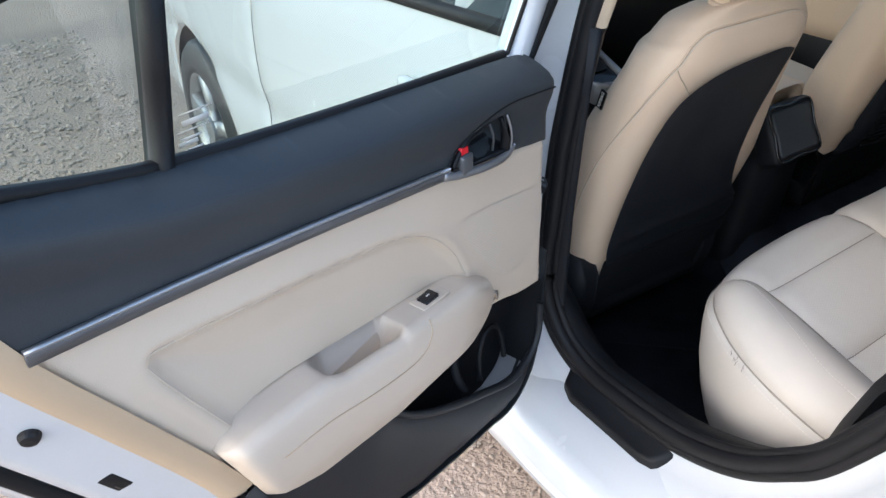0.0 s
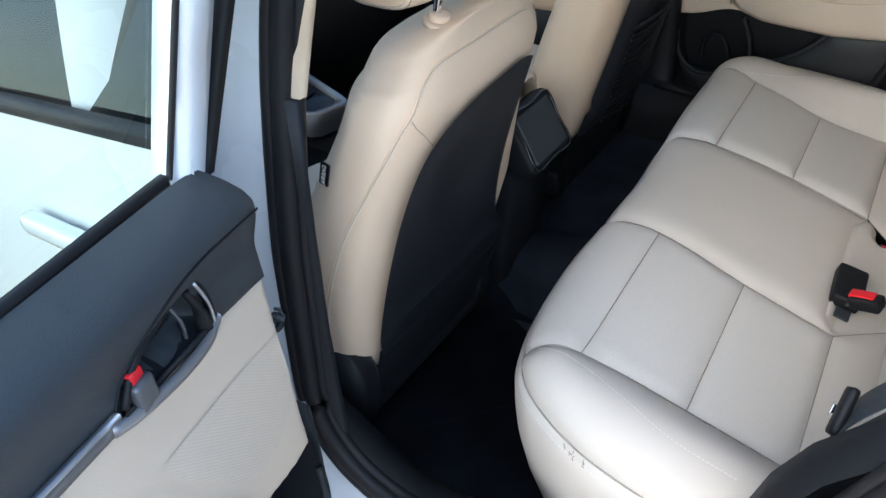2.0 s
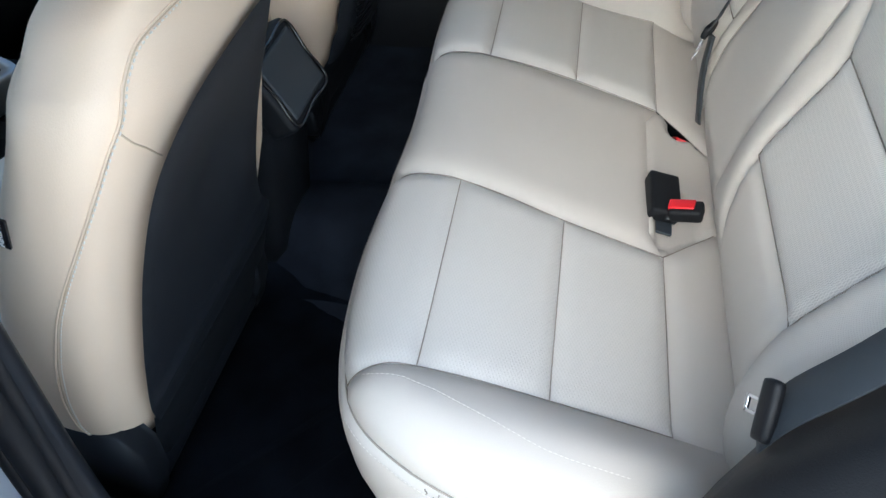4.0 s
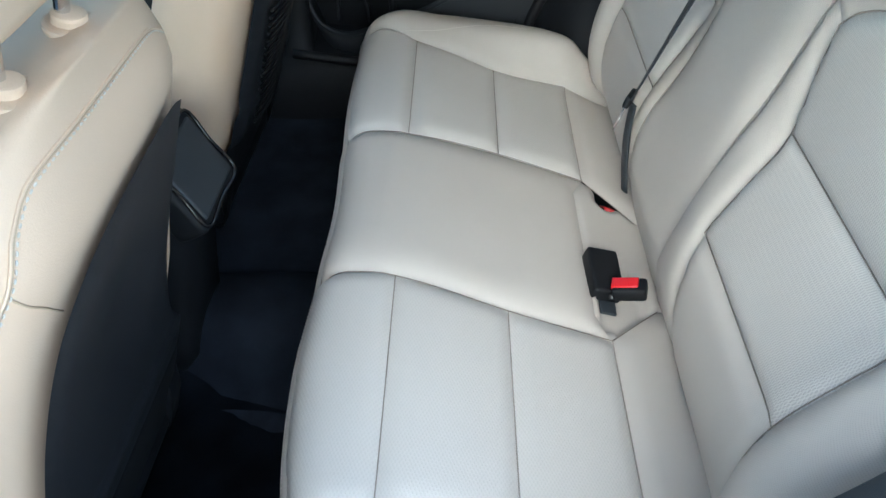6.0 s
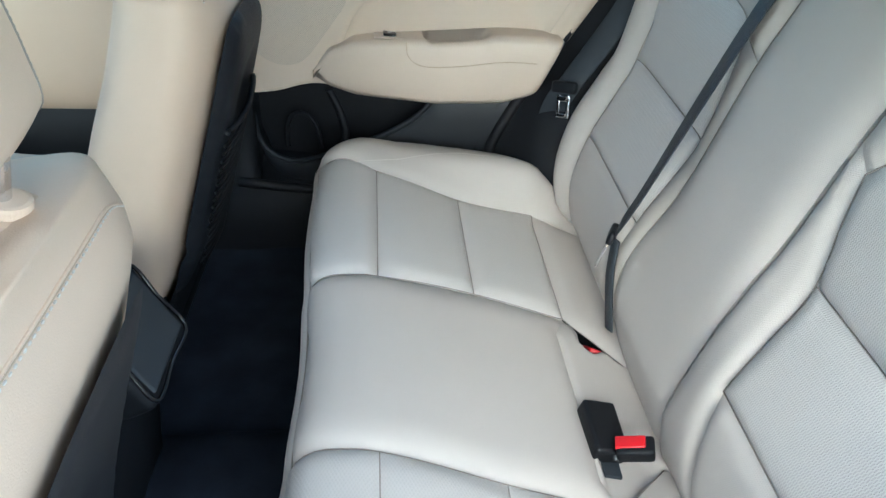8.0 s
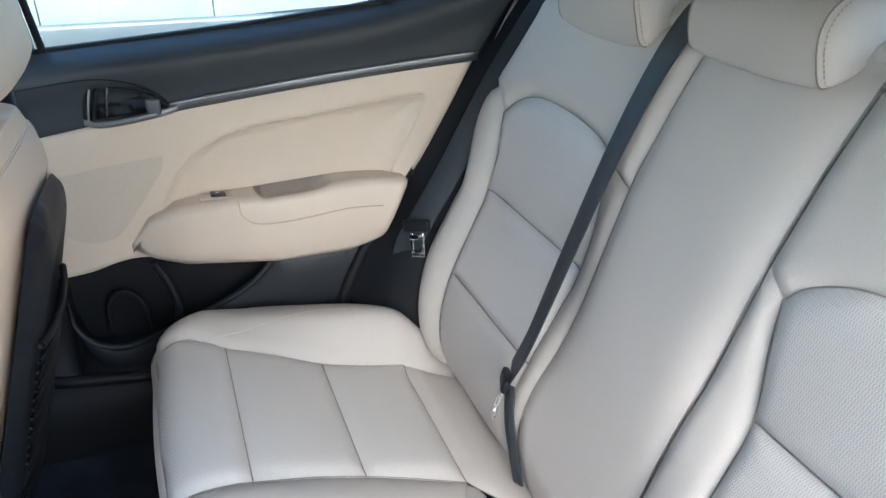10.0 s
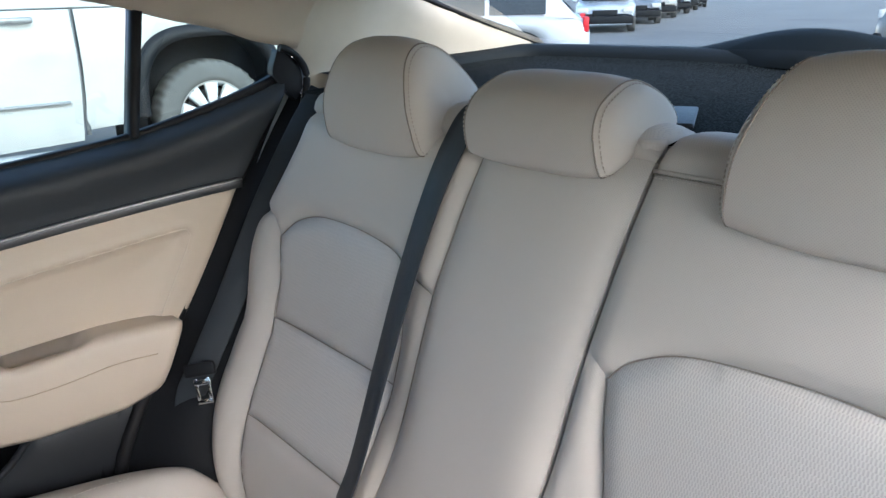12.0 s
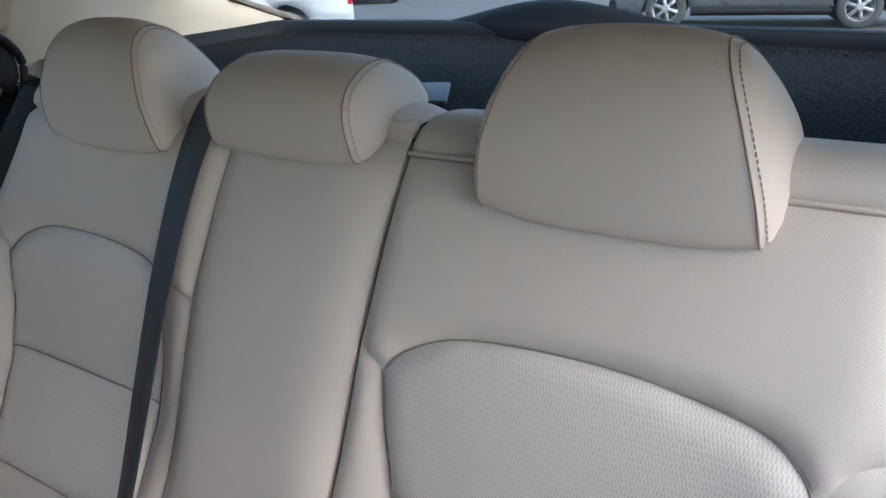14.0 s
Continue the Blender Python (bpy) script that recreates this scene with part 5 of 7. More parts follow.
# ---- seat belts and buckles ----
def belt(label, pts, normals, tongue_at, tongue_rot, lower=None, plate=1.0):
    b = thing("seat_belt", label, "seat belt", "rear seat belts")
    ribbon("webbing", pts, 0.047, 0.0022, normals, M_BELT, b, label="dark grey woven webbing")
    if lower is not None:
        ribbon("lower_webbing", lower[0], lower[2], 0.003, lower[1], M_BELT, b)
    t = Matrix.Translation(tongue_at) @ pose(0, 0, 0, *tongue_rot)
    tg = box("tongue_sleeve", (0.052, 0.011, 0.022), t, M_BLACK, b, 0.005, label="black tongue sleeve")
    for x, z, sx, sz in ((-0.010, -0.034, 0.005, 0.040), (0.010, -0.034, 0.005, 0.040), (0, -0.0525, 0.025, 0.007), (0, -0.021, 0.028, 0.009)):
        box("tongue_plate", (sx * plate, 0.003, sz * plate), t @ pose(x * plate, 0, z * plate), M_CHROME, tg, 0.0006, label="steel tongue")
    return b


belt("dark grey seat belt hanging beside the door pillar", rear([(0.572, -0.308, 1.165), (0.574, -0.262, 1.10), (0.579, -0.190, 0.98), (0.583, -0.112, 0.83), (0.584, -0.052, 0.725), (0.600, -0.03, 0.66), (0.61, -0.02, 0.52)]).tolist(),
     [(-0.5, 0.9, 0.3), (-0.6, 0.8, 0.3), (-0.7, 0.7, 0.25), (-0.7, 0.7, 0.2), (-0.7, 0.7, 0.2), (-0.8, 0.5, 0), (-1, 0.3, 0)], (0.572, -0.026, 0.733), (14, 10, 50))
belt("dark grey centre seat belt lying across the backrest", [(0.112, -0.335, 1.172), (0.124, -0.275, 1.178), (0.134, -0.238, 1.163), (0.143, -0.216, 1.130), (0.157, -0.190, 1.066), (0.167, -0.155, 0.972), (0.172, -0.116, 0.862), (0.178, -0.072, 0.735), (0.200, -0.056, 0.668)],
     [(0, 0.2, 1), (0, 0.35, 1), (0.05, 0.75, 0.7), (0.1, 1, 0.4), (0.15, 1, 0.35), (0.2, 1, 0.35), (0.25, 1, 0.35), (0.35, 1, 0.3), (0.4, 0.9, 0.25)], (0.206, -0.050, 0.652), (16, 12, -20),
     lower=([(0.202, -0.056, 0.645), (0.190, -0.052, 0.60), (0.175, -0.052, 0.56), (0.160, -0.058, 0.50)], [(-0.2, 1, 0.2), (-0.2, 1, 0.3), (-0.2, 1, 0.3), (-0.2, 1, 0.3)], 0.022))
belt("dark grey seat belt beside the open doorway", [(-0.600, -0.31, 1.15), (-0.602, -0.235, 1.04), (-0.606, -0.155, 0.93), (-0.61, -0.100, 0.840), (-0.61, -0.066, 0.785), (-0.612, -0.050, 0.745)],
     [(0.1, 0.9, 0.4), (0.1, 0.9, 0.4), (0.05, 0.85, 0.5), (0.05, 0.85, 0.5), (0.05, 0.85, 0.45), (0.1, 0.85, 0.3)], (-0.610, -0.052, 0.772), (24, -42, -10), plate=0.62)


def buckle(m, label, red=True):
    b = thing("seat_belt_buckle", label, "belt buckle", "rear belt buckles")
    box("housing", (0.028, 0.024, 0.048), m @ pose(0, 0, 0.008), M_BLACK, b, 0.006, segs=3, label="black buckle housing")
    if red:
        box("release_button", (0.018, 0.008, 0.038), m @ pose(0.003, 0.0105, 0.014), M_RED, b, 0.002, label="red release button")
        box("slot", (0.026, 0.003, 0.008), m @ pose(0, -0.006, 0.0335), M_BOLT, b, 0.0)
    return b


def upright(o, x, y, z):
    """A frame at o with the given axes."""
    X, Y, Z = Vector(x).normalized(), Vector(y).normalized(), Vector(z).normalized()
    return Matrix(((X.x, Y.x, Z.x, o[0]), (X.y, Y.y, Z.y, o[1]), (X.z, Y.z, Z.z, o[2]), (0, 0, 0, 1)))


bk1 = thing("belt_buckle_pair", "black belt buckle lying face down in the cushion pocket", "belt buckle", "rear belt buckles")
box("housing", (0.084, 0.048, 0.026), pose(-0.064, 0.000, 0.517, 16, -6, 4), M_BLACK, bk1, 0.006, segs=3)
box("strap", (0.03, 0.024, 0.005), pose(-0.112, -0.004, 0.500, 14, 0, 0), M_BELT, bk1, 0.001, label="black webbing strap")
buckle(upright((-0.108, -0.040, 0.532), (1.0, -0.20, 0.12), (-0.12, 0.25, 0.95), (0.20, 0.95, -0.25)), "black belt buckle with red release button in the bench")
buckle(upright((0.150, -0.030, 0.454), (0.2, 0.9, 0.2), (0.6, -0.2, 0.8), (-0.75, -0.1, 0.5)), "black belt buckle with red button sunk between cushions")


# ---- car body ----
car = thing("car_body", "white saloon car body seen from its open rear doorway", "car")
SEALP = [(0.47, 1.30), (0.512, 1.10), (0.535, 0.92), (0.556, 0.75), (0.572, 0.60), (0.566, 0.53), (0.526, 0.468), (0.470, 0.436), (0.41, 0.426), (0.277, 0.434), (0.19, 0.454), (0.11, 0.494), (0.045, 0.552),
         (-0.001, 0.606), (-0.06, 0.72), (-0.12, 0.86), (-0.19, 1.02), (-0.27, 1.16)]
sp = spline(SEALP, 6)
ctr = np.array([0.2, 0.8])
g = np.gradient(sp, axis=0)
nv = np.stack([-g[:, 1], g[:, 0]], -1)
nv /= np.linalg.norm(nv, axis=1)[:, None]
if ((sp - ctr) * nv).sum() < 0:
    nv = -nv


def side_ring(o, x, sag=0.0):
    """Round the doorway, o outward from the seal's line; x is tucked in towards the roof."""
    y, z = sp[:, 0] + nv[:, 0] * o, sp[:, 1] + nv[:, 1] * o
    return np.stack([x + 0.16 * np.clip(z - 0.85, 0, 1) ** 1.3, y, z - sag * smooth01((0.55 - z) / 0.1)], -1)


loft("doorway_flange", [side_ring(-0.004, -0.726), side_ring(0.008, -0.746), side_ring(0.030, -0.752), side_ring(0.046, -0.770), side_ring(0.060, -0.792), side_ring(0.072, -0.800), side_ring(0.085, -0.835), side_ring(0.105, -0.868), side_ring(0.150, -0.884)],
     M_WHITE, car, closed=False, caps=False, label="white painted doorway flange and sill")
loft("sill", [[(x, y, z) for x, z in ((-0.72, 0.41), (-0.76, 0.395), (-0.80, 0.388), (-0.82, 0.37), (-0.845, 0.362), (-0.868, 0.345), (-0.880, 0.31), (-0.875, 0.25), (-0.84, 0.20), (-0.78, 0.19))] for y in np.linspace(-0.10, 1.75, 20)], M_WHITE, car, closed=False, caps=False,
     label="white painted sill")
tube("doorway_seal", side_ring(0.0, -0.738), 0.0135, M_RUBBER, car, seg=10, n=1, label="black rubber doorway seal")
tube("seal_lip", side_ring(-0.012, -0.727), 0.0085, M_RUBBER, car, seg=8, n=1)
tube("seal_lip", side_ring(0.0145, -0.744), 0.0085, M_RUBBER, car, seg=8, n=1)
keep = smooth01((sp[:, 1] - 0.44) / 0.20)


def inner_ring(o, x, sag=0.0):
    """Inside the seal; along the front pillar it stays behind the seal."""
    p = side_ring(o, x, sag)
    q = side_ring(0.0, -0.722)
    return p + (q - p) * keep[:, None]


loft("scuff_trim", [inner_ring(-0.018, -0.722), inner_ring(-0.020, -0.714), inner_ring(-0.014, -0.69), inner_ring(0.0, -0.655, 0.03), inner_ring(0.02, -0.64, 0.10)], M_BLACK, car, closed=False, caps=False, label="black inner doorway trim")
padp = np.array([(-0.715, 0.487), (-0.748, 0.480), (-0.775, 0.464), (-0.788, 0.435), (-0.788, 0.26), (-0.782, 0.236), (-0.760, 0.222), (-0.710, 0.210)])
loft("step_pad", [[(cx + (x - cx) * k, 0.35 + (y - 0.35) * k, z - (x + 0.72) * -0.35 * 1.0) for x, y in resample(padp, 0.02)] for cx in (-0.745,) for k, z in ((1.0, 0.400), (1.0, 0.424), (0.985, 0.430), (0.9, 0.431), (0.4, 0.431))], M_BLACK, car,
     label="black plastic step pad")
# pillar between the doors
loft("pillar_lower_trim", [[(x, y, z) for x, y in ((-0.727, y0 - 0.016), (-0.718, y0 - 0.018), (-0.706, y0 - 0.006), (-0.690, y0 + 0.05), (-0.688, y0 + 0.16), (-0.735, y0 + 0.17))] for z, y0 in ((0.42, 0.555), (0.55, 0.556), (0.70, 0.550), (0.85, 0.537), (0.95, 0.526), (1.046, 0.512))],
     M_PANEL, car, label="dark lower pillar trim")
loft("pillar_upper_trim", [[(x + k, y, z) for x, y in ((-0.727, y0 - 0.016), (-0.718, y0 - 0.018), (-0.706, y0 - 0.006), (-0.690, y0 + 0.05), (-0.688, y0 + 0.16), (-0.735, y0 + 0.17))] for z, y0, k in ((1.047, 0.511, 0.008), (1.10, 0.502, 0.020), (1.20, 0.485, 0.045), (1.33, 0.465, 0.08))],
     M_BEIGE_D, car, label="beige upper pillar trim")
ck = box("harness_plug", (0.010, 0.017, 0.014), pose(-0.803, 0.516, 0.806, 20, 0, 30), M_CHAR, car, 0.004, label="dark plug of the door cable")
tube("cable_sleeve", [(-0.803, 0.512, 0.803), (-0.808, 0.511, 0.799), (-0.816, 0.515, 0.797), (-0.826, 0.522, 0.796)], 0.0045, M_RUBBER, ck, seg=10, label="ribbed black cable sleeve")
tube("plug_latch", [(-0.800, 0.510, 0.811), (-0.799, 0.514, 0.817), (-0.801, 0.520, 0.818)], 0.0020, M_CHAR, ck, seg=6)
for z in (0.55, 0.90):
    box("door_hinge", (0.04, 0.07, 0.05), pose(-0.80, 0.60, z, 0, 0, 25), M_WHITE, car, 0.008)

# outer side ahead of the doorway
def flank(y, z, off):
    y, z, off = np.broadcast_arrays(np.asarray(y, float), np.asarray(z, float), np.asarray(off, float))
    x = -0.886 - 0.012 * np.sin(np.clip((z - 0.3) / 0.75, 0, 1) * math.pi) + 0.10 * np.clip(z - 0.92, 0, 1) + 0.08 * np.clip((y - 1.9) / 1.2, 0, 1) ** 2 + 0.010 * np.exp(-((z - 0.62) / 0.04) ** 2)
    return np.stack([x - off, y, z], -1)


fd = patch("front_door", outline([(0.485, 1.062), (1.0, 1.035), (1.52, 1.00)], [(1.52, 1.00), (1.56, 0.75), (1.50, 0.36)], [(1.50, 0.36), (0.60, 0.36)], [(0.60, 0.36), (0.515, 0.60), (0.485, 1.062)]), flank, M_WHITE, car, h=0.04, sink=0.004, bulge=0.0, reach=0.01,
           depth=0.03, label="white front door skin")
loft("front_belt_seal", [[flank(y, z + a, o) for a, o in ((-0.006, 0.002), (0.008, 0.006), (0.016, -0.004), (0.0, -0.012))] for y, z in spline([(0.517, 1.064), (1.0, 1.039), (1.52, 1.004)], 6)], M_RUBBER, fd, label="black window seal")
fg = patch("front_window", outline([(0.50, 1.07), (1.0, 1.042), (1.52, 1.005)], [(1.52, 1.005), (1.10, 1.28), (0.80, 1.34)], [(0.80, 1.34), (0.48, 1.36)], [(0.48, 1.36), (0.50, 1.07)]), lambda y, z, o: np.stack([-0.862 + 0.42 * (z - 1.05) - o, y, z], -1), M_GLASS_S, fd, h=0.08)
loft("front_window_frame", [[(-0.824 + 0.42 * (z - 1.05) + a, y + b, z) for a, b in ((-0.012, -0.012), (-0.012, 0.012), (0.002, 0.012), (0.002, -0.012))] for y, z in ((0.519, 1.02), (0.515, 1.06), (0.50, 1.2), (0.485, 1.37))], M_RUBBER, fd)
box("door_handle", (0.024, 0.18, 0.026), pose(-0.908, 0.68, 0.93), M_WHITE, fd, 0.010, segs=3)
arch = [(2.24 + 0.37 * math.cos(a), 0.31 + 0.37 * math.sin(a)) for a in np.linspace(0, math.pi, 24)]
patch("front_wing", outline([(1.525, 1.0), (2.0, 0.97), (2.6, 0.90), (3.0, 0.80)], [(3.0, 0.80), (3.05, 0.3)], [(3.05, 0.3), (2.61, 0.31)], arch, [(1.87, 0.31), (1.505, 0.36)], [(1.505, 0.36), (1.565, 0.75), (1.525, 1.0)]), flank, M_WHITE, car, h=0.04, sink=0.004, reach=0.01,
      depth=0.05, label="white front wing")
loft("bonnet", [[(x, y, z - 0.06 * (abs(x) / 0.8) ** 2) for x in np.linspace(-0.86, 0.86, 16)] for y, z in ((1.55, 1.02), (2.0, 1.0), (2.6, 0.94), (3.05, 0.80))], M_WHITE, car, closed=False, caps=False, label="white bonnet")
# rear quarter behind the doorway
arch2 = [(-0.46 + 0.37 * math.cos(a), 0.31 + 0.37 * math.sin(a)) for a in np.linspace(0, math.pi, 24)]
patch("rear_quarter", outline([(-0.09, 0.31), (-0.06, 0.55), (-0.16, 0.76), (-0.24, 0.95), (-0.34, 1.10)], [(-0.34, 1.10), (-0.8, 1.10), (-1.5, 1.0)], [(-1.5, 1.0), (-1.5, 0.31)], [(-1.5, 0.31), (-0.83, 0.31)], arch2[::-1]), flank, M_WHITE, car, h=0.04, sink=0.004, reach=0.01, depth=0.05,
      label="white rear quarter")


def wheel(cx, cy, cz, r, w, parent, sg, rim_mat=M_RIM, spokes=5, tyre=M_TYRE, lugs=0, broad=1.0):
    """A wheel on an axle along x; lugs: blocks round the tread; broad: how far the spokes widen outward."""
    P = [(r * 0.64, -w / 2), (r * 0.72, -w / 2 - 0.006), (r * 0.93, -w / 2 + 0.002), (r * 0.985, -w / 2 + 0.02), (r, -w / 4), (r, w / 4), (r * 0.985, w / 2 - 0.02), (r * 0.93, w / 2 - 0.002), (r * 0.72, w / 2 + 0.006), (r * 0.64, w / 2)]
    notch = lambda f, q: 1 - 0.022 * (lugs > 0 and q > r * 0.98 and math.sin(lugs * f) < 0)
    rings = [[(cx + x, cy + q * notch(f, q) * math.cos(f), cz + q * notch(f, q) * math.sin(f)) for q, x in P] for f in np.linspace(0, 2 * math.pi, 48 if not lugs else lugs * 6 + 1)]
    wl = thing("wheel", "", "") if parent is None else new("wheel")
    wl.parent = parent
    ty = loft("tyre", rings, tyre, wl, caps=False, label="dusty black tyre")
    xf = cx + sg * (w / 2 - 0.02)
    loft("rim", [[(xf + sg * h, cy + q * r * math.cos(f), cz + q * r * math.sin(f)) for f in np.linspace(0, 2 * math.pi, 40, endpoint=False)] for q, h in ((0.66, 0.02), (0.63, 0.02), (0.58, -0.03), (0.56, -0.10))], rim_mat, wl, caps=False, label="grey wheel rim")
    disc("brake", r * 0.5, 0.02, Matrix.Translation((xf - sg * 0.06, cy, cz)) @ pose(0, 0, 0, 0, 90, 0), M_BOLT, wl, 32)
    for k in range(spokes):
        a = k / spokes * 2 * math.pi + 0.3
        loft("spoke", [[(xf + sg * (h + b), cy + q * r * math.cos(a) - t * math.sin(a), cz + q * r * math.sin(a) + t * math.cos(a)) for t, b in ((-wd, -0.02), (-wd * 0.8, 0.012), (wd * 0.8, 0.012), (wd, -0.02))]
                       for q, wd, h in ((0.08, r * 0.10, 0.0), (0.3, r * 0.085, 0.0), (0.60, r * 0.10 * broad, 0.006))], rim_mat, wl)
    disc("hub_cap", r * 0.15, 0.03, Matrix.Translation((xf + sg * 0.008, cy, cz)) @ pose(0, 0, 0, 0, 90, 0), rim_mat, wl, 24, 0.004)
    return wl


wheel(-0.78, 2.24, 0.31, 0.315, 0.20, car, -1, rim_mat=M_BEZEL, tyre=M_LOWER)
wheel(-0.78, -0.46, 0.31, 0.315, 0.20, car, -1, rim_mat=M_BEZEL, tyre=M_LOWER)
loft("wheel_housing", [[(x, 2.24 + 0.36 * math.cos(a), 0.31 + 0.36 * math.sin(a)) for a in np.linspace(-0.2, math.pi + 0.2, 24)] for x in (-0.86, -0.55)], M_BLACK, car, closed=False, caps=False)
loft("wheel_housing", [[(x, -0.46 + 0.36 * math.cos(a), 0.31 + 0.36 * math.sin(a)) for a in np.linspace(-0.2, math.pi + 0.2, 24)] for x in (-0.86, -0.62)], M_BLACK, car, closed=False, caps=False)

# roof and headliner
def roof_z(x, y):
    crown = 1.375 + 0.02 * np.exp(-((y - 0.6) / 0.8) ** 2) - 0.10 * np.clip((-0.25 - y) / 0.75, 0, 1.3) ** 1.4 - 0.05 * np.clip((y - 1.0) / 0.6, 0, 1) ** 2
    return crown


def roof_half(y):
    return np.interp(y, [-1.0, -0.85, -0.6, -0.3, 0.0, 0.5, 1.2, 1.6], [0.50, 0.53, 0.57, 0.615, 0.635, 0.645, 0.62, 0.58])


def rail_z(y):
    return np.interp(y, [-0.95, -0.83, -0.68, -0.43, -0.32, -0.1, 0.02, 0.45, 1.0, 1.5], [1.20, 1.215, 1.200, 1.200, 1.242, 1.28, 1.305, 1.355, 1.34, 1.26])


def headliner_strip(name, ya, yb, xa, xb, off, mat, label):
    """The lining between two lengths of the car; xa, xb: shares of its half width."""
    rings = []
    for y in np.linspace(ya, yb, 22):
        h, rz, c = float(roof_half(y)), float(rail_z(y)), float(roof_z(0, y))
        rg = []
        for t in np.linspace(xa, xb, 34):
            a = abs(t)
            z = c + off - (c - rz) * a ** 3.2
            rg.append((t * h, y, z))
        rings.append(rg)
    return loft(name, rings, mat, None, closed=False, caps=False, label=label)


hl = headliner_strip("ceiling", -0.245, 0.98, -1.0, 1.0, 0.0, M_LINER, "pale beige fabric headliner")
tagged(hl, kind="structure", category="ceiling")
loft("roof_skin", [[(t * (float(roof_half(y)) + 0.07), y, float(roof_z(0, y)) + 0.06 - 0.09 * abs(t) ** 3) for t in np.linspace(-1, 1, 24)] for y in np.linspace(-0.52, 1.0, 20)], M_WHITE, car, closed=False, caps=False, label="white roof panel")
loft("rear_header", [[(t * 0.56, y, float(np.interp(y, [-0.43, -0.24], [1.345, 1.372])) - 0.022 * abs(t) ** 3) for t in np.linspace(-1, 1, 20)] for y in np.linspace(-0.43, -0.24, 6)], M_LINER, car, closed=False, caps=False, label="beige rear roof lining")
for sg in (-1, 1):
    def cp(y, z, o, sg=sg):
        y, z, o = np.broadcast_arrays(np.asarray(y, float), np.asarray(z, float), np.asarray(o, float))
        x = 0.645 - 0.021 * smooth01((y + 0.46) / 0.10) - 0.30 * np.clip(z - 1.18, 0, 1) - 0.55 * np.clip(z - 1.29, 0, 1) - 0.10 * np.clip(-0.35 - y, 0, 1) - o
        return np.stack([sg * x, y, z], -1)
    patch("rear_pillar_trim", outline([(-0.238, 1.35), (-0.230, 1.226)], [(-0.230, 1.226), (-0.262, 1.212), (-0.286, 1.185), (-0.272, 1.12)], [(-0.272, 1.12), (-0.40, 1.11), (-0.62, 1.155), (-0.83, 1.178)], [(-0.83, 1.178), (-0.77, 1.204), (-0.634, 1.247), (-0.497, 1.294), (-0.40, 1.345)],
                                      [(-0.40, 1.345), (-0.30, 1.362), (-0.238, 1.35)]), cp, M_LINER, car, h=0.025, sink=0.004, bulge=0.006, reach=0.03, depth=0.02, label="beige rear pillar lining")
    tube("rear_window_seal", cp(np.array([-0.83, -0.77, -0.634, -0.497, -0.40]), np.array([1.178, 1.204, 1.247, 1.294, 1.345]), np.full(5, -0.003)), 0.006, M_RUBBER, car, seg=8)
    # dark trim between door and backrest
    rows_p = ((0.26, 0.09), (0.44, 0.075), (0.56, 0.055), (0.65, 0.015), (0.745, -0.040), (0.87, -0.110), (1.0, -0.188), (1.10, -0.255), (1.155, -0.291))
    if sg < 0:
        rows_p = ((0.26, 0.09), (0.44, 0.05), (0.56, 0.005), (0.65, -0.014), (0.73, -0.036), (0.79, -0.064), (0.87, -0.125), (1.0, -0.203), (1.10, -0.27), (1.17, -0.315), (1.215, -0.333))
    place = rear if sg > 0 else np.array
    loft("pillar_dark_trim", [place([(sg * x, y + d, z) for x, d in (((0.665, 0.03), (0.660, 0.02), (0.655, 0.012)) if sg > 0 else ((0.724, 0.008), (0.706, 0.024), (0.680, 0.026))) + ((0.640, -0.004), (0.61, -0.022), (0.575, -0.055), (0.545, -0.12), (0.535, -0.18))]) for z, y in rows_p], M_BLACK, car, closed=False, caps=False,
         label="black pillar trim beside the bench")
    tube("pillar_seal", cp(np.array([-0.234, -0.246, -0.264, -0.282, -0.284, -0.272]), np.array([1.217, 1.214, 1.203, 1.181, 1.155, 1.11]), np.full(6, 0.003)), 0.006, M_RUBBER, car, seg=8, label="black pillar seal")
    if sg > 0:
        patch("quarter_trim", outline([(-0.233, 1.214), (-0.256, 1.203), (-0.276, 1.181), (-0.278, 1.15)], [(-0.278, 1.15), (-0.264, 1.13)], [(-0.264, 1.13), (-0.240, 1.155)], [(-0.240, 1.155), (-0.226, 1.178), (-0.233, 1.214)]), cp, M_RUBBER, car, h=0.012, sink=0.0, bulge=0.003, reach=0.01, depth=0.02, label="black trim behind the quarter glass")
        tube("trim_joint", cp(np.array([-0.232, -0.236, -0.240]), np.array([1.23, 1.29, 1.35]), np.full(3, 0.004)), 0.0016, M_BEIGE_D, car, seg=6)
        loft("door_gap_seal", [[q + np.array([a, b, 0]) for a, b in ((0.03, 0.05), (0.0, 0.05), (-0.008, 0.03), (0.0, 0.0))] for q in rear([(0.668, y + 0.020, z) for z, y in rows_p])], M_RUBBER, car, closed=False, caps=False)
        tube("door_weatherstrip", rear([(sg * 0.655, y + 0.020, z) for z, y in rows_p]), 0.011, M_RUBBER, car, seg=8, label="black weatherstrip")
rwm = glass("rear_window_glass", (0.62, 0.68, 0.68))
rg = loft("rear_window", [[(t * h, y, z - 0.01 * t * t) for t in np.linspace(-1, 1, 16)] for y, z, h in ((-0.40, 1.348, 0.52), (-0.53, 1.288, 0.57), (-0.68, 1.238, 0.60), (-0.86, 1.178, 0.645))], rwm, car, closed=False, caps=False, label="sloping rear window")
rg.visible_shadow = False
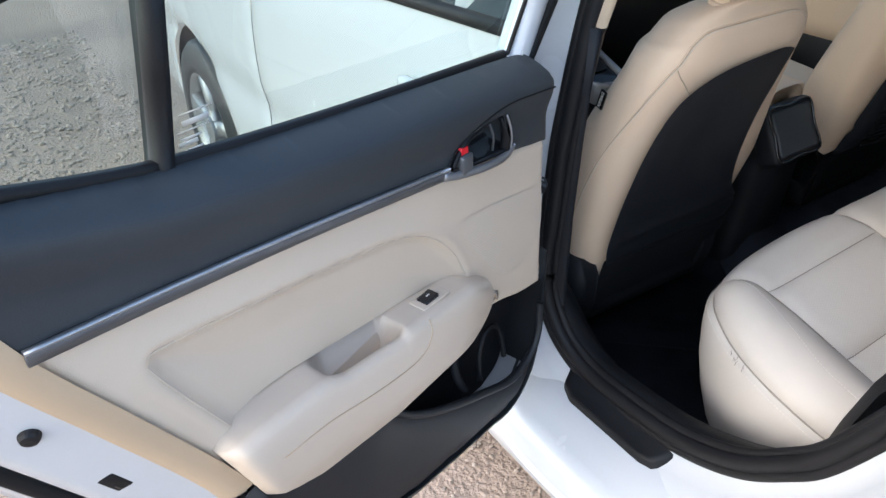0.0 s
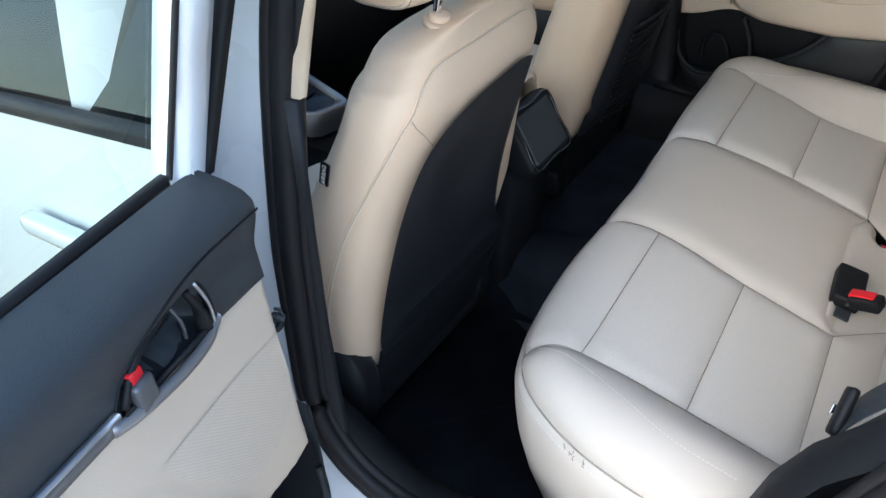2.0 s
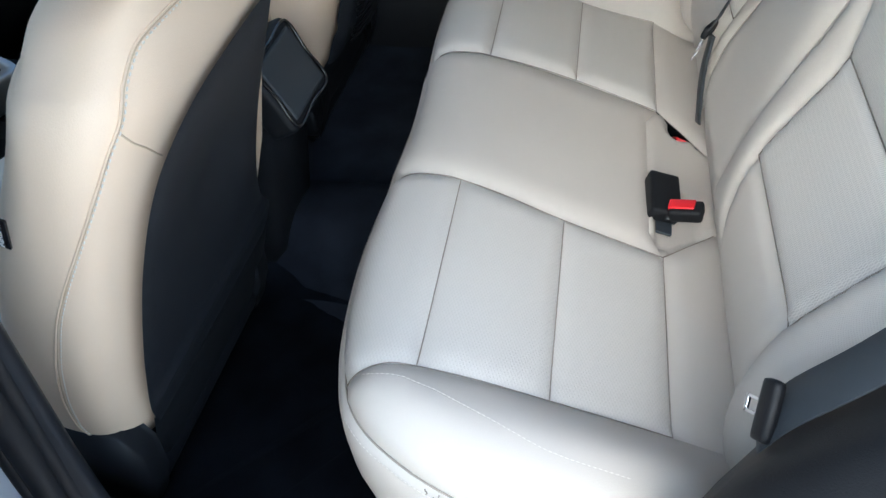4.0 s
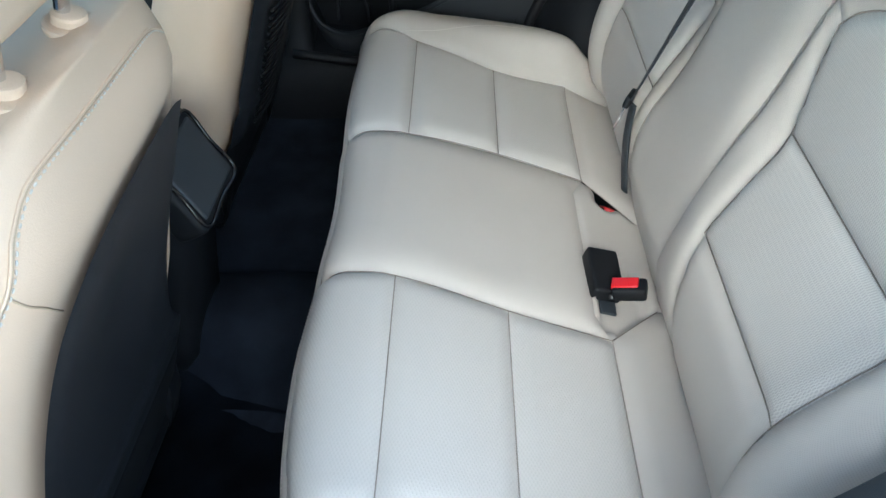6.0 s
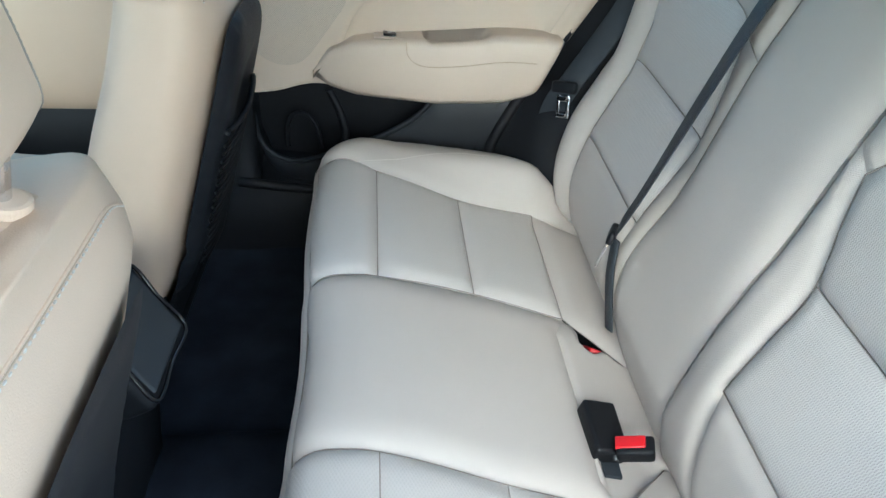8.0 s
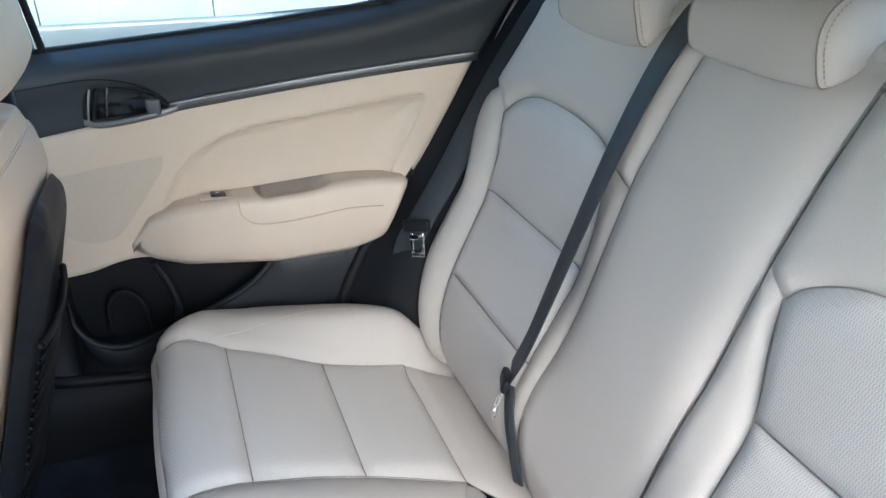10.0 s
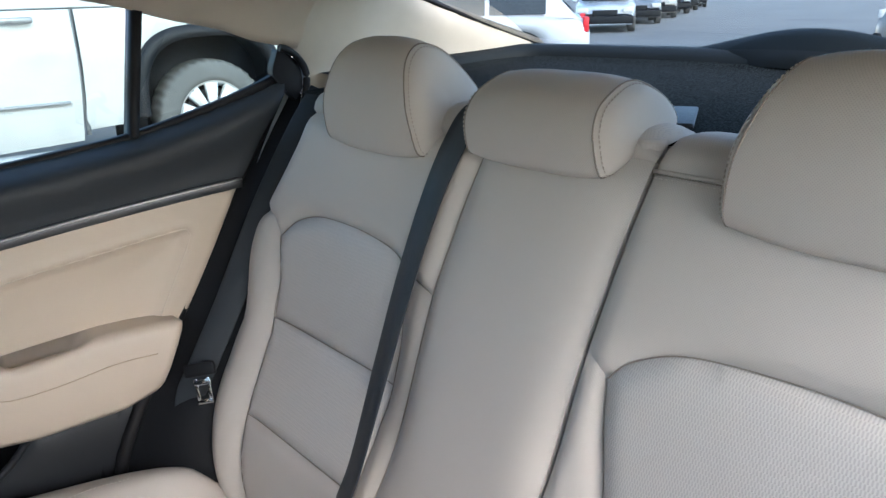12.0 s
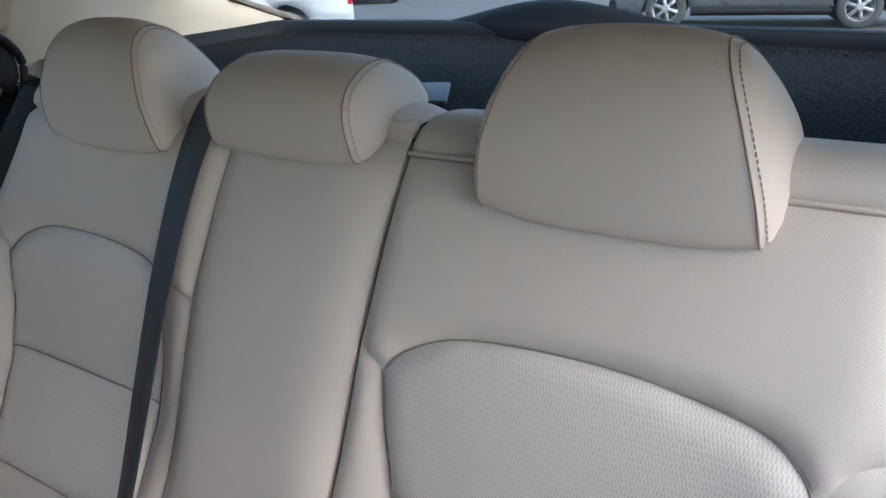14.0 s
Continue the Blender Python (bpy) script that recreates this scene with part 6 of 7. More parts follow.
loft("boot_lid", [[(t * 0.86, y, z - 0.07 * t * t) for t in np.linspace(-1, 1, 16)] for y, z in ((-0.93, 1.165), (-1.2, 1.15), (-1.42, 1.135), (-1.5, 1.0))], M_WHITE, car, closed=False, caps=False, label="white boot lid")
for sg in (1,):
    loft("right_flank", [[(sg * x, y, z) for x, z in ((0.80, 1.06), (0.87, 0.95), (0.89, 0.7), (0.88, 0.35), (0.80, 0.2))] for y in (-1.5, -0.4, -0.28)], M_WHITE, car, closed=False, caps=False)
    loft("right_flank_front", [[(sg * x, y, z) for x, z in ((0.80, 1.04), (0.87, 0.95), (0.89, 0.7), (0.88, 0.35), (0.80, 0.2))] for y in (0.62, 1.6, 3.0)], M_WHITE, car, closed=False, caps=False)

# unseen windscreen, its dark tint added to dim the rear seats
ws = loft("windscreen", [[(t * h, y, z - 0.02 * t * t) for t in np.linspace(-1, 1, 12)] for y, z, h in ((0.99, 1.385, 0.58), (1.3, 1.23, 0.66), (1.62, 1.05, 0.70))], M_GLASS_W, car, closed=False, caps=False, label="unseen windscreen, darkened to dim the cabin")
loft("far_front_window", [[(x, y, z) for y in (0.64, 1.0, 1.5)] for x, z in ((0.74, 1.04), (0.68, 1.2), (0.63, 1.36))], M_GLASS_T, car, closed=False, caps=False, label="tinted front window")
loft("far_sill_trim", [[(x, y, z) for x, z in ((0.76, 0.50), (0.70, 0.47), (0.672, 0.455), (0.655, 0.42), (0.645, 0.36), (0.64, 0.25))] for y in (-0.05, 0.1, 0.3, 0.5, 0.62, 1.6)], M_BLACK, car, closed=False, caps=False, label="black inner sill trim")
tube("far_sill_ridge", [(0.672, y, z) for y, z in ((-0.02, 0.52), (0.06, 0.475), (0.2, 0.455), (0.45, 0.452), (0.62, 0.47))], 0.011, M_RUBBER, car, seg=8)

_rail = spline(RAIL_EDGE, 5)
loft("roof_rail_trim", [[right_door(u, z + a, lean(z) + w) for a, w in ((0.004, -0.004), (-0.003, 0.014), (0.010, 0.028), (0.045, 0.050), (0.09, 0.10))] for u, z in _rail], M_LINER, car, closed=False, caps=False, label="beige lining of the roof rail")

# ---- parcel shelf ----
sh = thing("parcel_shelf", "black felt parcel shelf behind the rear seats", "parcel shelf")


def shz(y):
    return 1.150 + 0.050 * (-0.30 - np.asarray(y, float))


def turned(q):
    """The shelf lies square to the rear seats."""
    q = np.asarray(q, float)
    return np.stack([q[..., 0] - 0.045 * q[..., 1], q[..., 1] + 0.045 * q[..., 0], q[..., 2]], -1)


def shelf3(x, y, o):
    x, y, o = np.broadcast_arrays(np.asarray(x, float), np.asarray(y, float), np.asarray(o, float))
    return turned(np.stack([x, y, shz(y) + o], -1))


edge_in = [(-0.57, -0.34), (-0.57, -0.60), (-0.55, -0.72), (-0.48, -0.775), (-0.2, -0.80), (0.0, -0.805), (0.2, -0.80), (0.48, -0.775), (0.55, -0.72), (0.57, -0.60), (0.57, -0.34)]
patch("felt_panel", outline(edge_in, [(0.57, -0.34), (0.57, -0.27)], [(0.57, -0.27), (-0.57, -0.27)], [(-0.57, -0.27), (-0.57, -0.34)]), shelf3, M_SHELF, sh, h=0.03, sink=0.0, bulge=-0.006, reach=0.02, depth=0.015, label="black felt panel")
ein = spline(edge_in, 6)
c0 = np.array([0, -0.45])
dirs = (ein - c0) / np.linalg.norm(ein - c0, axis=1)[:, None]
rim = lambda o, h: turned(np.stack([ein[:, 0] + dirs[:, 0] * o, ein[:, 1] + dirs[:, 1] * o, shz(ein[:, 1]) + h], -1))
loft("shelf_rim", [rim(-0.004, -0.01), rim(-0.002, 0.006), rim(0.012, 0.018), rim(0.04, 0.020), rim(0.07, 0.010), rim(0.11, -0.02), rim(0.16, -0.05)], M_RIMS, sh, closed=False, caps=False, label="charcoal raised shelf rim")
# brake lamp housing, swelling out of the rim
rings = []
for t in np.linspace(-1, 1, 41):
    e = (0.5 + 0.5 * math.cos(math.pi * t)) ** 1.0
    rg = []
    for f in np.linspace(0.0, math.pi, 18):
        y = -0.842 - 0.052 * math.cos(f) * (0.05 + 0.95 * e)
        base = float(np.interp(-0.80 - y, [0.0, 0.012, 0.04, 0.07, 0.11], [0.006, 0.018, 0.020, 0.010, -0.02])) - 0.009
        rg.append((0.012 + t * 0.27, y, float(shz(y)) + base + 0.041 * e * math.sin(f) ** 0.8))
    rings.append(turned(rg))
loft("brake_lamp_housing", rings, M_RIMS, sh, closed=False, caps=False, label="domed charcoal brake lamp housing")
# tether cover
box("tether_cover", (0.080, 0.100, 0.006), pose(0.0005, -0.404, float(shz(-0.404)) - 0.003, -2.9, 0, 32), M_CHAR, sh, 0.003, label="charcoal plastic tether cover")

# ---- floor, dashboard, far side of the cabin ----
def floor3(x, y, o):
    x, y, o = np.broadcast_arrays(np.asarray(x, float), np.asarray(y, float), np.asarray(o, float))
    z = 0.275 + 0.10 * np.exp(-(x / 0.12) ** 4) + 0.07 * smooth01((np.abs(x) - 0.60) / 0.08) + 0.02 * smooth01((y - 0.9) / 0.6) + 0.006 * np.sin(x * 23 + y * 9) * np.sin(y * 17)
    return np.stack([x, y, z + o], -1)


fl = patch("floor", np.array([(-0.70, -0.02), (0.70, -0.02), (0.70, 1.9), (-0.70, 1.9)]), floor3, M_CARPET, None, h=0.03, depth=0.03, label="black carpeted car floor")
tagged(fl, kind="structure", category="floor")
M_MAT = material("mat_pile", (0.0165, 0.0195, 0.026), 1.0, spec=0.05, vary=0.4, scale=25, bump=1.0, bump_scale=700)
for sg, lab in ((-1, "black carpet floor mat behind the front seat"), (1, "black carpet floor mat behind the front seat")):
    mt = patch("floor_mat", outline([(sg * 0.58, 0.42), (sg * 0.60, 0.60), (sg * 0.57, 0.74)], [(sg * 0.57, 0.74), (sg * 0.20, 0.74)], [(sg * 0.20, 0.74), (sg * 0.17, 0.60), (sg * 0.18, 0.42)], [(sg * 0.18, 0.42), (sg * 0.58, 0.42)]), floor3, M_MAT, None, h=0.02, sink=-0.014, bulge=0.010, reach=0.02, depth=0.02)
    tagged(mt, lab, "floor mat", "floor mats")
dash = thing("dashboard", "black dashboard in the shadow of the cabin", "dashboard")
loft("dash_body", [[(x, y, z) for y, z in ((1.38, 0.55), (1.34, 0.75), (1.36, 0.92), (1.45, 1.0), (1.75, 1.02), (1.85, 0.9), (1.85, 0.3), (1.6, 0.3))] for x in np.linspace(-0.72, 0.72, 12)], M_BLACK, dash)
tube("steering_wheel", [(-0.40 + 0.18 * math.cos(a), 1.22 - 0.06 * math.sin(a), 0.86 + 0.17 * math.sin(a)) for a in np.linspace(0, 2 * math.pi, 20, endpoint=False)], 0.015, M_BLACK, dash, seg=8, n=3, closed=True)
fdi = thing("front_door_trim", "charcoal and beige inner trim of the far front door", "car door")
patch("upper_trim", outline([(0.64, 0.94), (1.50, 0.90)], [(1.50, 0.90), (1.50, 1.02)], [(1.50, 1.02), (0.64, 1.07)], [(0.64, 1.07), (0.64, 0.94)]), lambda y, z, o: np.stack([0.70 - o, y, z], -1), M_CHAR, fdi, h=0.05, bulge=0.03, reach=0.05, depth=0.04)
patch("beige_panel", outline([(0.64, 0.62), (1.50, 0.62)], [(1.50, 0.62), (1.50, 0.90)], [(1.50, 0.90), (0.64, 0.94)], [(0.64, 0.94), (0.64, 0.62)]), lambda y, z, o: np.stack([0.70 - o, y, z], -1), M_BEIGE, fdi, h=0.05, bulge=0.02, reach=0.05, depth=0.04)
patch("lower_trim", outline([(0.64, 0.35), (1.50, 0.35)], [(1.50, 0.35), (1.50, 0.62)], [(1.50, 0.62), (0.64, 0.62)], [(0.64, 0.62), (0.64, 0.35)]), lambda y, z, o: np.stack([0.70 - o, y, z], -1), M_BLACK, fdi, h=0.05, bulge=0.02, reach=0.05, depth=0.04)
loft("far_pillar_trim", [[(x + k, y, z) for x, y in ((0.70, 0.575), (0.685, 0.58), (0.675, 0.60), (0.68, 0.68), (0.71, 0.70))] for z, k in ((1.0, -0.005), (1.34, -0.07))], M_BEIGE_D, car, label="beige pillar trim")
box("far_pillar_core", (0.12, 0.03, 0.75), pose(0.75, 0.592, 0.62), M_BLACK, car, 0.004)
loft("far_pillar_lower", [[(x, y, z) for x, y in ((0.70, 0.575), (0.685, 0.58), (0.675, 0.60), (0.68, 0.68), (0.71, 0.70))] for z in (0.3, 0.6, 0.999)], M_BLACK, car, label="black pillar trim")

# ---- ground outside ----
M_DIRT = material("gravelly_dirt", (0.29, 0.22, 0.172), 0.95, vary=0.38, scale=0.9, bump=1.0, bump_scale=70)
M_STONE = material("pale_stone", (0.34, 0.275, 0.225), 0.9, vary=0.4, scale=14, bump=0.6, bump_scale=120)

for _m, _d in ((M_DIRT, 0.012), (M_STONE, 0.002)):
    for _n in _m.node_tree.nodes:
        if _n.type == "BUMP":
            _n.inputs["Distance"].default_value = _d


def ground_h(x, y):
    return 0.012 * math.sin(x * 3.1 + y * 1.7) * math.sin(y * 2.3 - x) + 0.02 * noise.noise((x * 1.3, y * 1.3, 0)) + 0.008 * noise.noise((x * 6, y * 6, 3))


gv, gf = [], []
xs = np.concatenate([[-400, -120, -40, -15, -8], np.arange(-5, 1.01, 0.1), [2, 4, 8, 15, 40, 120, 400]])
ys = np.concatenate([[-400, -120, -50, -25, -12, -6, -3, -1], np.arange(0.0, 6.01, 0.1), [8, 14, 30, 80, 200, 400]])
for y in ys:
    for x in xs:
        near = -5 <= x <= 1 and 0 <= y <= 6
        gv.append((x, y, ground_h(x, y) if near else 0.0))
nx = len(xs)
for j in range(len(ys) - 1):
    for i in range(nx - 1):
        gf.append((j * nx + i, j * nx + i + 1, (j + 1) * nx + i + 1, (j + 1) * nx + i))
gr = solid("ground", gv, gf, M_DIRT)
tagged(gr, "brown gravelly dirt lot", "ground", kind="structure")


M_ROAD = material("worn_asphalt", (0.195, 0.190, 0.183), 0.9, vary=0.22, scale=0.35, bump=0.8, bump_scale=50)
_rb = bmesh.new()
bmesh.ops.create_grid(_rb, x_segments=40, y_segments=40, size=0.5, matrix=Matrix.Translation((15, -49, 0.004)) @ Matrix.Diagonal((150, 90, 1, 1)))
rd = part("road", _rb, M_ROAD, None)
tagged(rd, "worn grey asphalt behind the car", "road", kind="structure")


def stone_field(name, count, area, smin, smax, seed, label, dens=1.0):
    rnd = random.Random(seed)
    base = bmesh.new()
    bmesh.ops.create_icosphere(base, subdivisions=1, radius=1)
    bv = [v.co.copy() for v in base.verts]
    bf = [[v.index for v in f.verts] for f in base.faces]
    base.free()
    verts, faces = [], []
    for _ in range(count):
        x, y = rnd.uniform(area[0], area[1]), rnd.uniform(area[2], area[3])
        r = smin + (smax - smin) * rnd.random() ** 3
        m = Euler((rnd.uniform(0, 6), rnd.uniform(0, 6), rnd.uniform(0, 6))).to_matrix()
        sc = (rnd.uniform(0.7, 1.3), rnd.uniform(0.6, 1.1), rnd.uniform(0.45, 0.8))
        b = len(verts)
        for v in bv:
            k = rnd.uniform(0.75, 1.2)
            p = m @ Vector((v.x * k, v.y * k, v.z * k))
            verts.append((x + p.x * r * sc[0], y + p.y * r * sc[1], ground_h(x, y) + r * 0.2 + p.z * r * sc[2]))
        faces.extend([[b + i for i in f] for f in bf])
    ob = solid(name, verts, faces, M_STONE, smooth=False)
    return tagged(ob, label, "stones", kind="stuff")


stone_field("gravel", 700, (-2.4, -0.2, 0.2, 2.4), 0.004, 0.018, 5, "scattered pale stones on dirt")
stone_field("grit", 15000, (-2.2, -0.4, 0.2, 1.9), 0.0012, 0.008, 8, "fine brown grit on dirt")
stone_field("gravel", 14000, (-3.6, -0.9, 1.6, 5.0), 0.004, 0.016, 6, "loose grey gravel on the lot")


# ---- parked vehicles ----
def vehicle(name, m, L, W, H, paint, label, hood=0.25, tail=0.08, belt_h=0.58, wheel_r=0.34, wheel_f=0.19, wheel_b=0.80, category="car"):
    """A parked car: lofted body, greenhouse with panes, wheels, lamps. It points along +y of m."""
    v = thing(name, label, category, "parked vehicles")
    zb, zt = 0.24, H * belt_h
    yf, yr = L / 2, -L / 2
    wf, wb = yf - wheel_f * L, yf - wheel_b * L
    T = lambda p: tuple(m @ Vector(p))

    def top(y):
        s = (yf - y) / L
        return float(np.interp(s, [0, 0.02, 0.06, hood, 0.55, 0.97, 1.0], [zt * 0.62, zt * 0.78, zt * 0.86, zt * 1.0, zt * 1.02, zt * 1.0, zt * 0.8]))
    rings = []
    for y in np.linspace(yf, yr, 48):
        s = abs(y) / (L / 2)
        w = W / 2 * (1 - 0.10 * s ** 4)
        t = top(y)
        low = zb
        for wy in (wf, wb):
            d = abs(y - wy)
            if d < wheel_r * 1.18:
                low = max(low, 0.02 + math.sqrt((wheel_r * 1.18) ** 2 - d * d) + wheel_r)
        low = min(low, t - 0.08)
        mid = (low + t) / 2
        rings.append([T(p) for p in ((-w * 0.96, y, low), (-w, y, mid), (-w * 0.985, y, t - 0.07), (-w * 0.93, y, t), (0, y, t + 0.02), (w * 0.93, y, t), (w * 0.985, y, t - 0.07), (w, y, mid), (w * 0.96, y, low))])
    loft("body", rings, paint, v)
    ga, gb = yf - hood * L, yr + tail * L
    gh = []
    for y, zz, k in ((ga, zt, 0.90), (ga - 0.18 * L * 0.9, H * 0.985, 0.76), (ga - 0.28 * L, H, 0.75), (gb + 0.14 * L, H * 0.985, 0.74), (gb, zt, 0.86)):
        w = W / 2 * k
        gh.append([T(p) for p in ((-W / 2 * 0.92, y, zt - 0.02), (-w, y, zz), (0, y, zz + 0.03), (w, y, zz), (W / 2 * 0.92, y, zt - 0.02))])
    loft("cabin", gh, paint, v, closed=False, caps=False)
    ya, yb2 = ga - 0.10 * L, gb + 0.08 * L
    cuts = np.linspace(ya, yb2, 4)
    for sg in (-1, 1):
        for k in range(3):
            a, b = cuts[k] - 0.03, cuts[k + 1] + 0.03
            z0, z1 = zt + 0.03, H - 0.09
            f0 = 0.16 * L * 0.4 if k == 0 else 0
            f1 = 0.10 * L if k == 2 and tail > 0.12 else 0
            x0, x1 = sg * (W / 2 * 0.925), sg * (W / 2 * 0.79)
            solid("side_window", [T(p) for p in ((x0, a, z0), (x0, b, z0), (x1, b + f1, z1), (x1, a - f0, z1))], [(0, 1, 2, 3)], M_GLASSD, v, smooth=False)
        loft("skirt", [[T((sg * W / 2 * q, y, z)) for q, z in ((0.97, zb + 0.02), (1.0, zb + 0.10), (0.99, zb - 0.02))] for y in (wf - wheel_r * 1.2, wb + wheel_r * 1.2)], M_BLACK, v)
    solid("windscreen", [T(p) for p in ((-W * 0.40, ga + 0.012, zt + 0.03), (W * 0.40, ga + 0.012, zt + 0.03), (W * 0.35, ga - 0.155 * L, H - 0.06), (-W * 0.35, ga - 0.155 * L, H - 0.06))], [(0, 1, 2, 3)], M_GLASSD, v, smooth=False)
    solid("rear_screen", [T(p) for p in ((-W * 0.37, gb - 0.012, zt + 0.05), (W * 0.37, gb - 0.012, zt + 0.05), (W * 0.34, gb + 0.125 * L, H - 0.06), (-W * 0.34, gb + 0.125 * L, H - 0.06))], [(0, 1, 2, 3)], M_GLASSD, v, smooth=False)
    for sg in (-1, 1):
        box("headlamp", (0.30, 0.10, 0.14), m @ pose(sg * W * 0.36, yf - 0.05, zt * 0.74), M_LAMP, v, 0.03)
        box("tail_lamp", (0.22, 0.08, 0.20), m @ pose(sg * W * 0.39, yr + 0.05, zt * 0.88), M_RED, v, 0.02)
        box("mirror", (0.16, 0.09, 0.12), m @ pose(sg * (W / 2 + 0.06), ga - 0.16, zt + 0.07), paint, v, 0.03)
        for wy in (wf, wb):
            wl = wheel(0, 0, 0, wheel_r, 0.22, v, sg, spokes=6)
            wl.matrix_basis = m @ pose(sg * (W / 2 - 0.12), wy, wheel_r)
    box("bumper", (W * 0.92, 0.14, 0.22), m @ pose(0, yf - 0.03, zb + 0.14), M_BLACK, v, 0.04)
    box("bumper", (W * 0.92, 0.14, 0.24), m @ pose(0, yr + 0.03, zb + 0.16), paint, v, 0.04)
    box("grille", (W * 0.40, 0.05, 0.16), m @ pose(0, yf + 0.0, zt * 0.66), M_BLACK, v, 0.02)
    return v


M_GLASSD = material("dark_car_glass", (0.02, 0.025, 0.028), 0.05, vary=0.1)
M_LAMP = material("lamp_lens", (0.6, 0.6, 0.58), 0.1, vary=0.05)
M_GREYP = material("grey_car_paint", (0.22, 0.225, 0.23), 0.3, metal=0.3, vary=0.08, coat=0.8)
M_DARKP = material("dark_car_paint", (0.035, 0.04, 0.048), 0.3, vary=0.1, coat=0.8)
M_TANP = material("champagne_car_paint", (0.42, 0.38, 0.33), 0.35, vary=0.08, coat=0.6)
vehicle("parked_suv", pose(8.88, -6.74, 0, 0, 0, -46), 4.6, 1.84, 1.62, M_WHITE, "white sport utility vehicle parked on the lot", tail=0.04)
vehicle("parked_suv", pose(3.2, -14.5, 0, 0, 0, -73), 4.9, 1.95, 1.80, M_GREYP, "grey sport utility vehicle parked on the lot", tail=0.04)
for k, (x, y, a, p, n) in enumerate(((15.2, -20.6, 40, M_WHITE, "white"), (17.4, -25.2, 42, M_GREYP, "grey"), (19.6, -29.8, 40, M_TANP, "champagne"), (21.8, -34.2, 44, M_DARKP, "dark"), (24.0, -38.8, 40, M_GREYP, "grey"), (26.3, -43.6, 40, M_WHITE, "white"))):
    vehicle("parked_car", pose(x - 0.066 * y, y + 0.066 * x, 0, 0, 0, a), 4.5, 1.8, 1.5, p, n + " saloon car parked in a row", tail=0.14)
vehicle("parked_car", pose(-1.2, -40.0, 0, 0, 0, 80), 4.5, 1.8, 1.5, M_GREYP, "grey saloon car parked across the lot", tail=0.14)

# large white vehicle beside the car
wv = thing("parked_truck", "dusty white utility vehicle with black wheel arch parked alongside", "truck", "parked vehicles")
wv.matrix_basis = pose(0, 0.385, 0)
WX, WY, WR = 5.2, -2.31, 0.43


def square_arch(a, w, h):
    """A wheel arch with a flattened top."""
    c, q = math.cos(a), math.sin(a)
    return WY + w * math.copysign(abs(c) ** 0.66, c), 0.50 + h * math.copysign(abs(q) ** 0.66, q)


archv = [square_arch(a, 0.57, 0.60) for a in np.linspace(math.pi, 0, 32)]


def vflank(y, z, o):
    y, z, o = np.broadcast_arrays(np.asarray(y, float), np.asarray(z, float), np.asarray(o, float))
    return np.stack([WX + 0.03 * ((z - 0.95) / 0.5) ** 2 + 0.28 * np.clip(z - 1.28, 0, 2) - 0.012 * np.exp(-((z - 0.98) / 0.03) ** 2) - o, y, z], -1)


def vpanel(nm, pts, mat=M_DIRTY, lab=""):
    patch(nm, pts, vflank, mat, wv, h=0.08, sink=0.012, bulge=0.0, reach=0.02, depth=0.05, label=lab)


vpanel("rear_wing", outline([(-3.6, 0.45), (-3.6, 1.25)], [(-3.6, 1.25), (-1.415, 1.25)], [(-1.415, 1.25), (-1.415, 0.80), (-1.385, 0.44)], [(-1.385, 0.44), (WY + 0.57, 0.46)], archv[::-1], [(WY - 0.57, 0.50), (-3.6, 0.45)]), lab="dusty white rear wing")
vpanel("rear_door", outline([(-1.36, 0.37), (-0.25, 0.32)], [(-0.25, 0.32), (-0.25, 1.25)], [(-0.25, 1.25), (-1.388, 1.25)], [(-1.388, 1.25), (-1.388, 0.80), (-1.36, 0.37)]), lab="dusty white rear door")
vpanel("front_door", np.array([(-0.24, 0.32), (0.88, 0.32), (0.88, 1.25), (-0.24, 1.25)]), lab="dusty white front door")
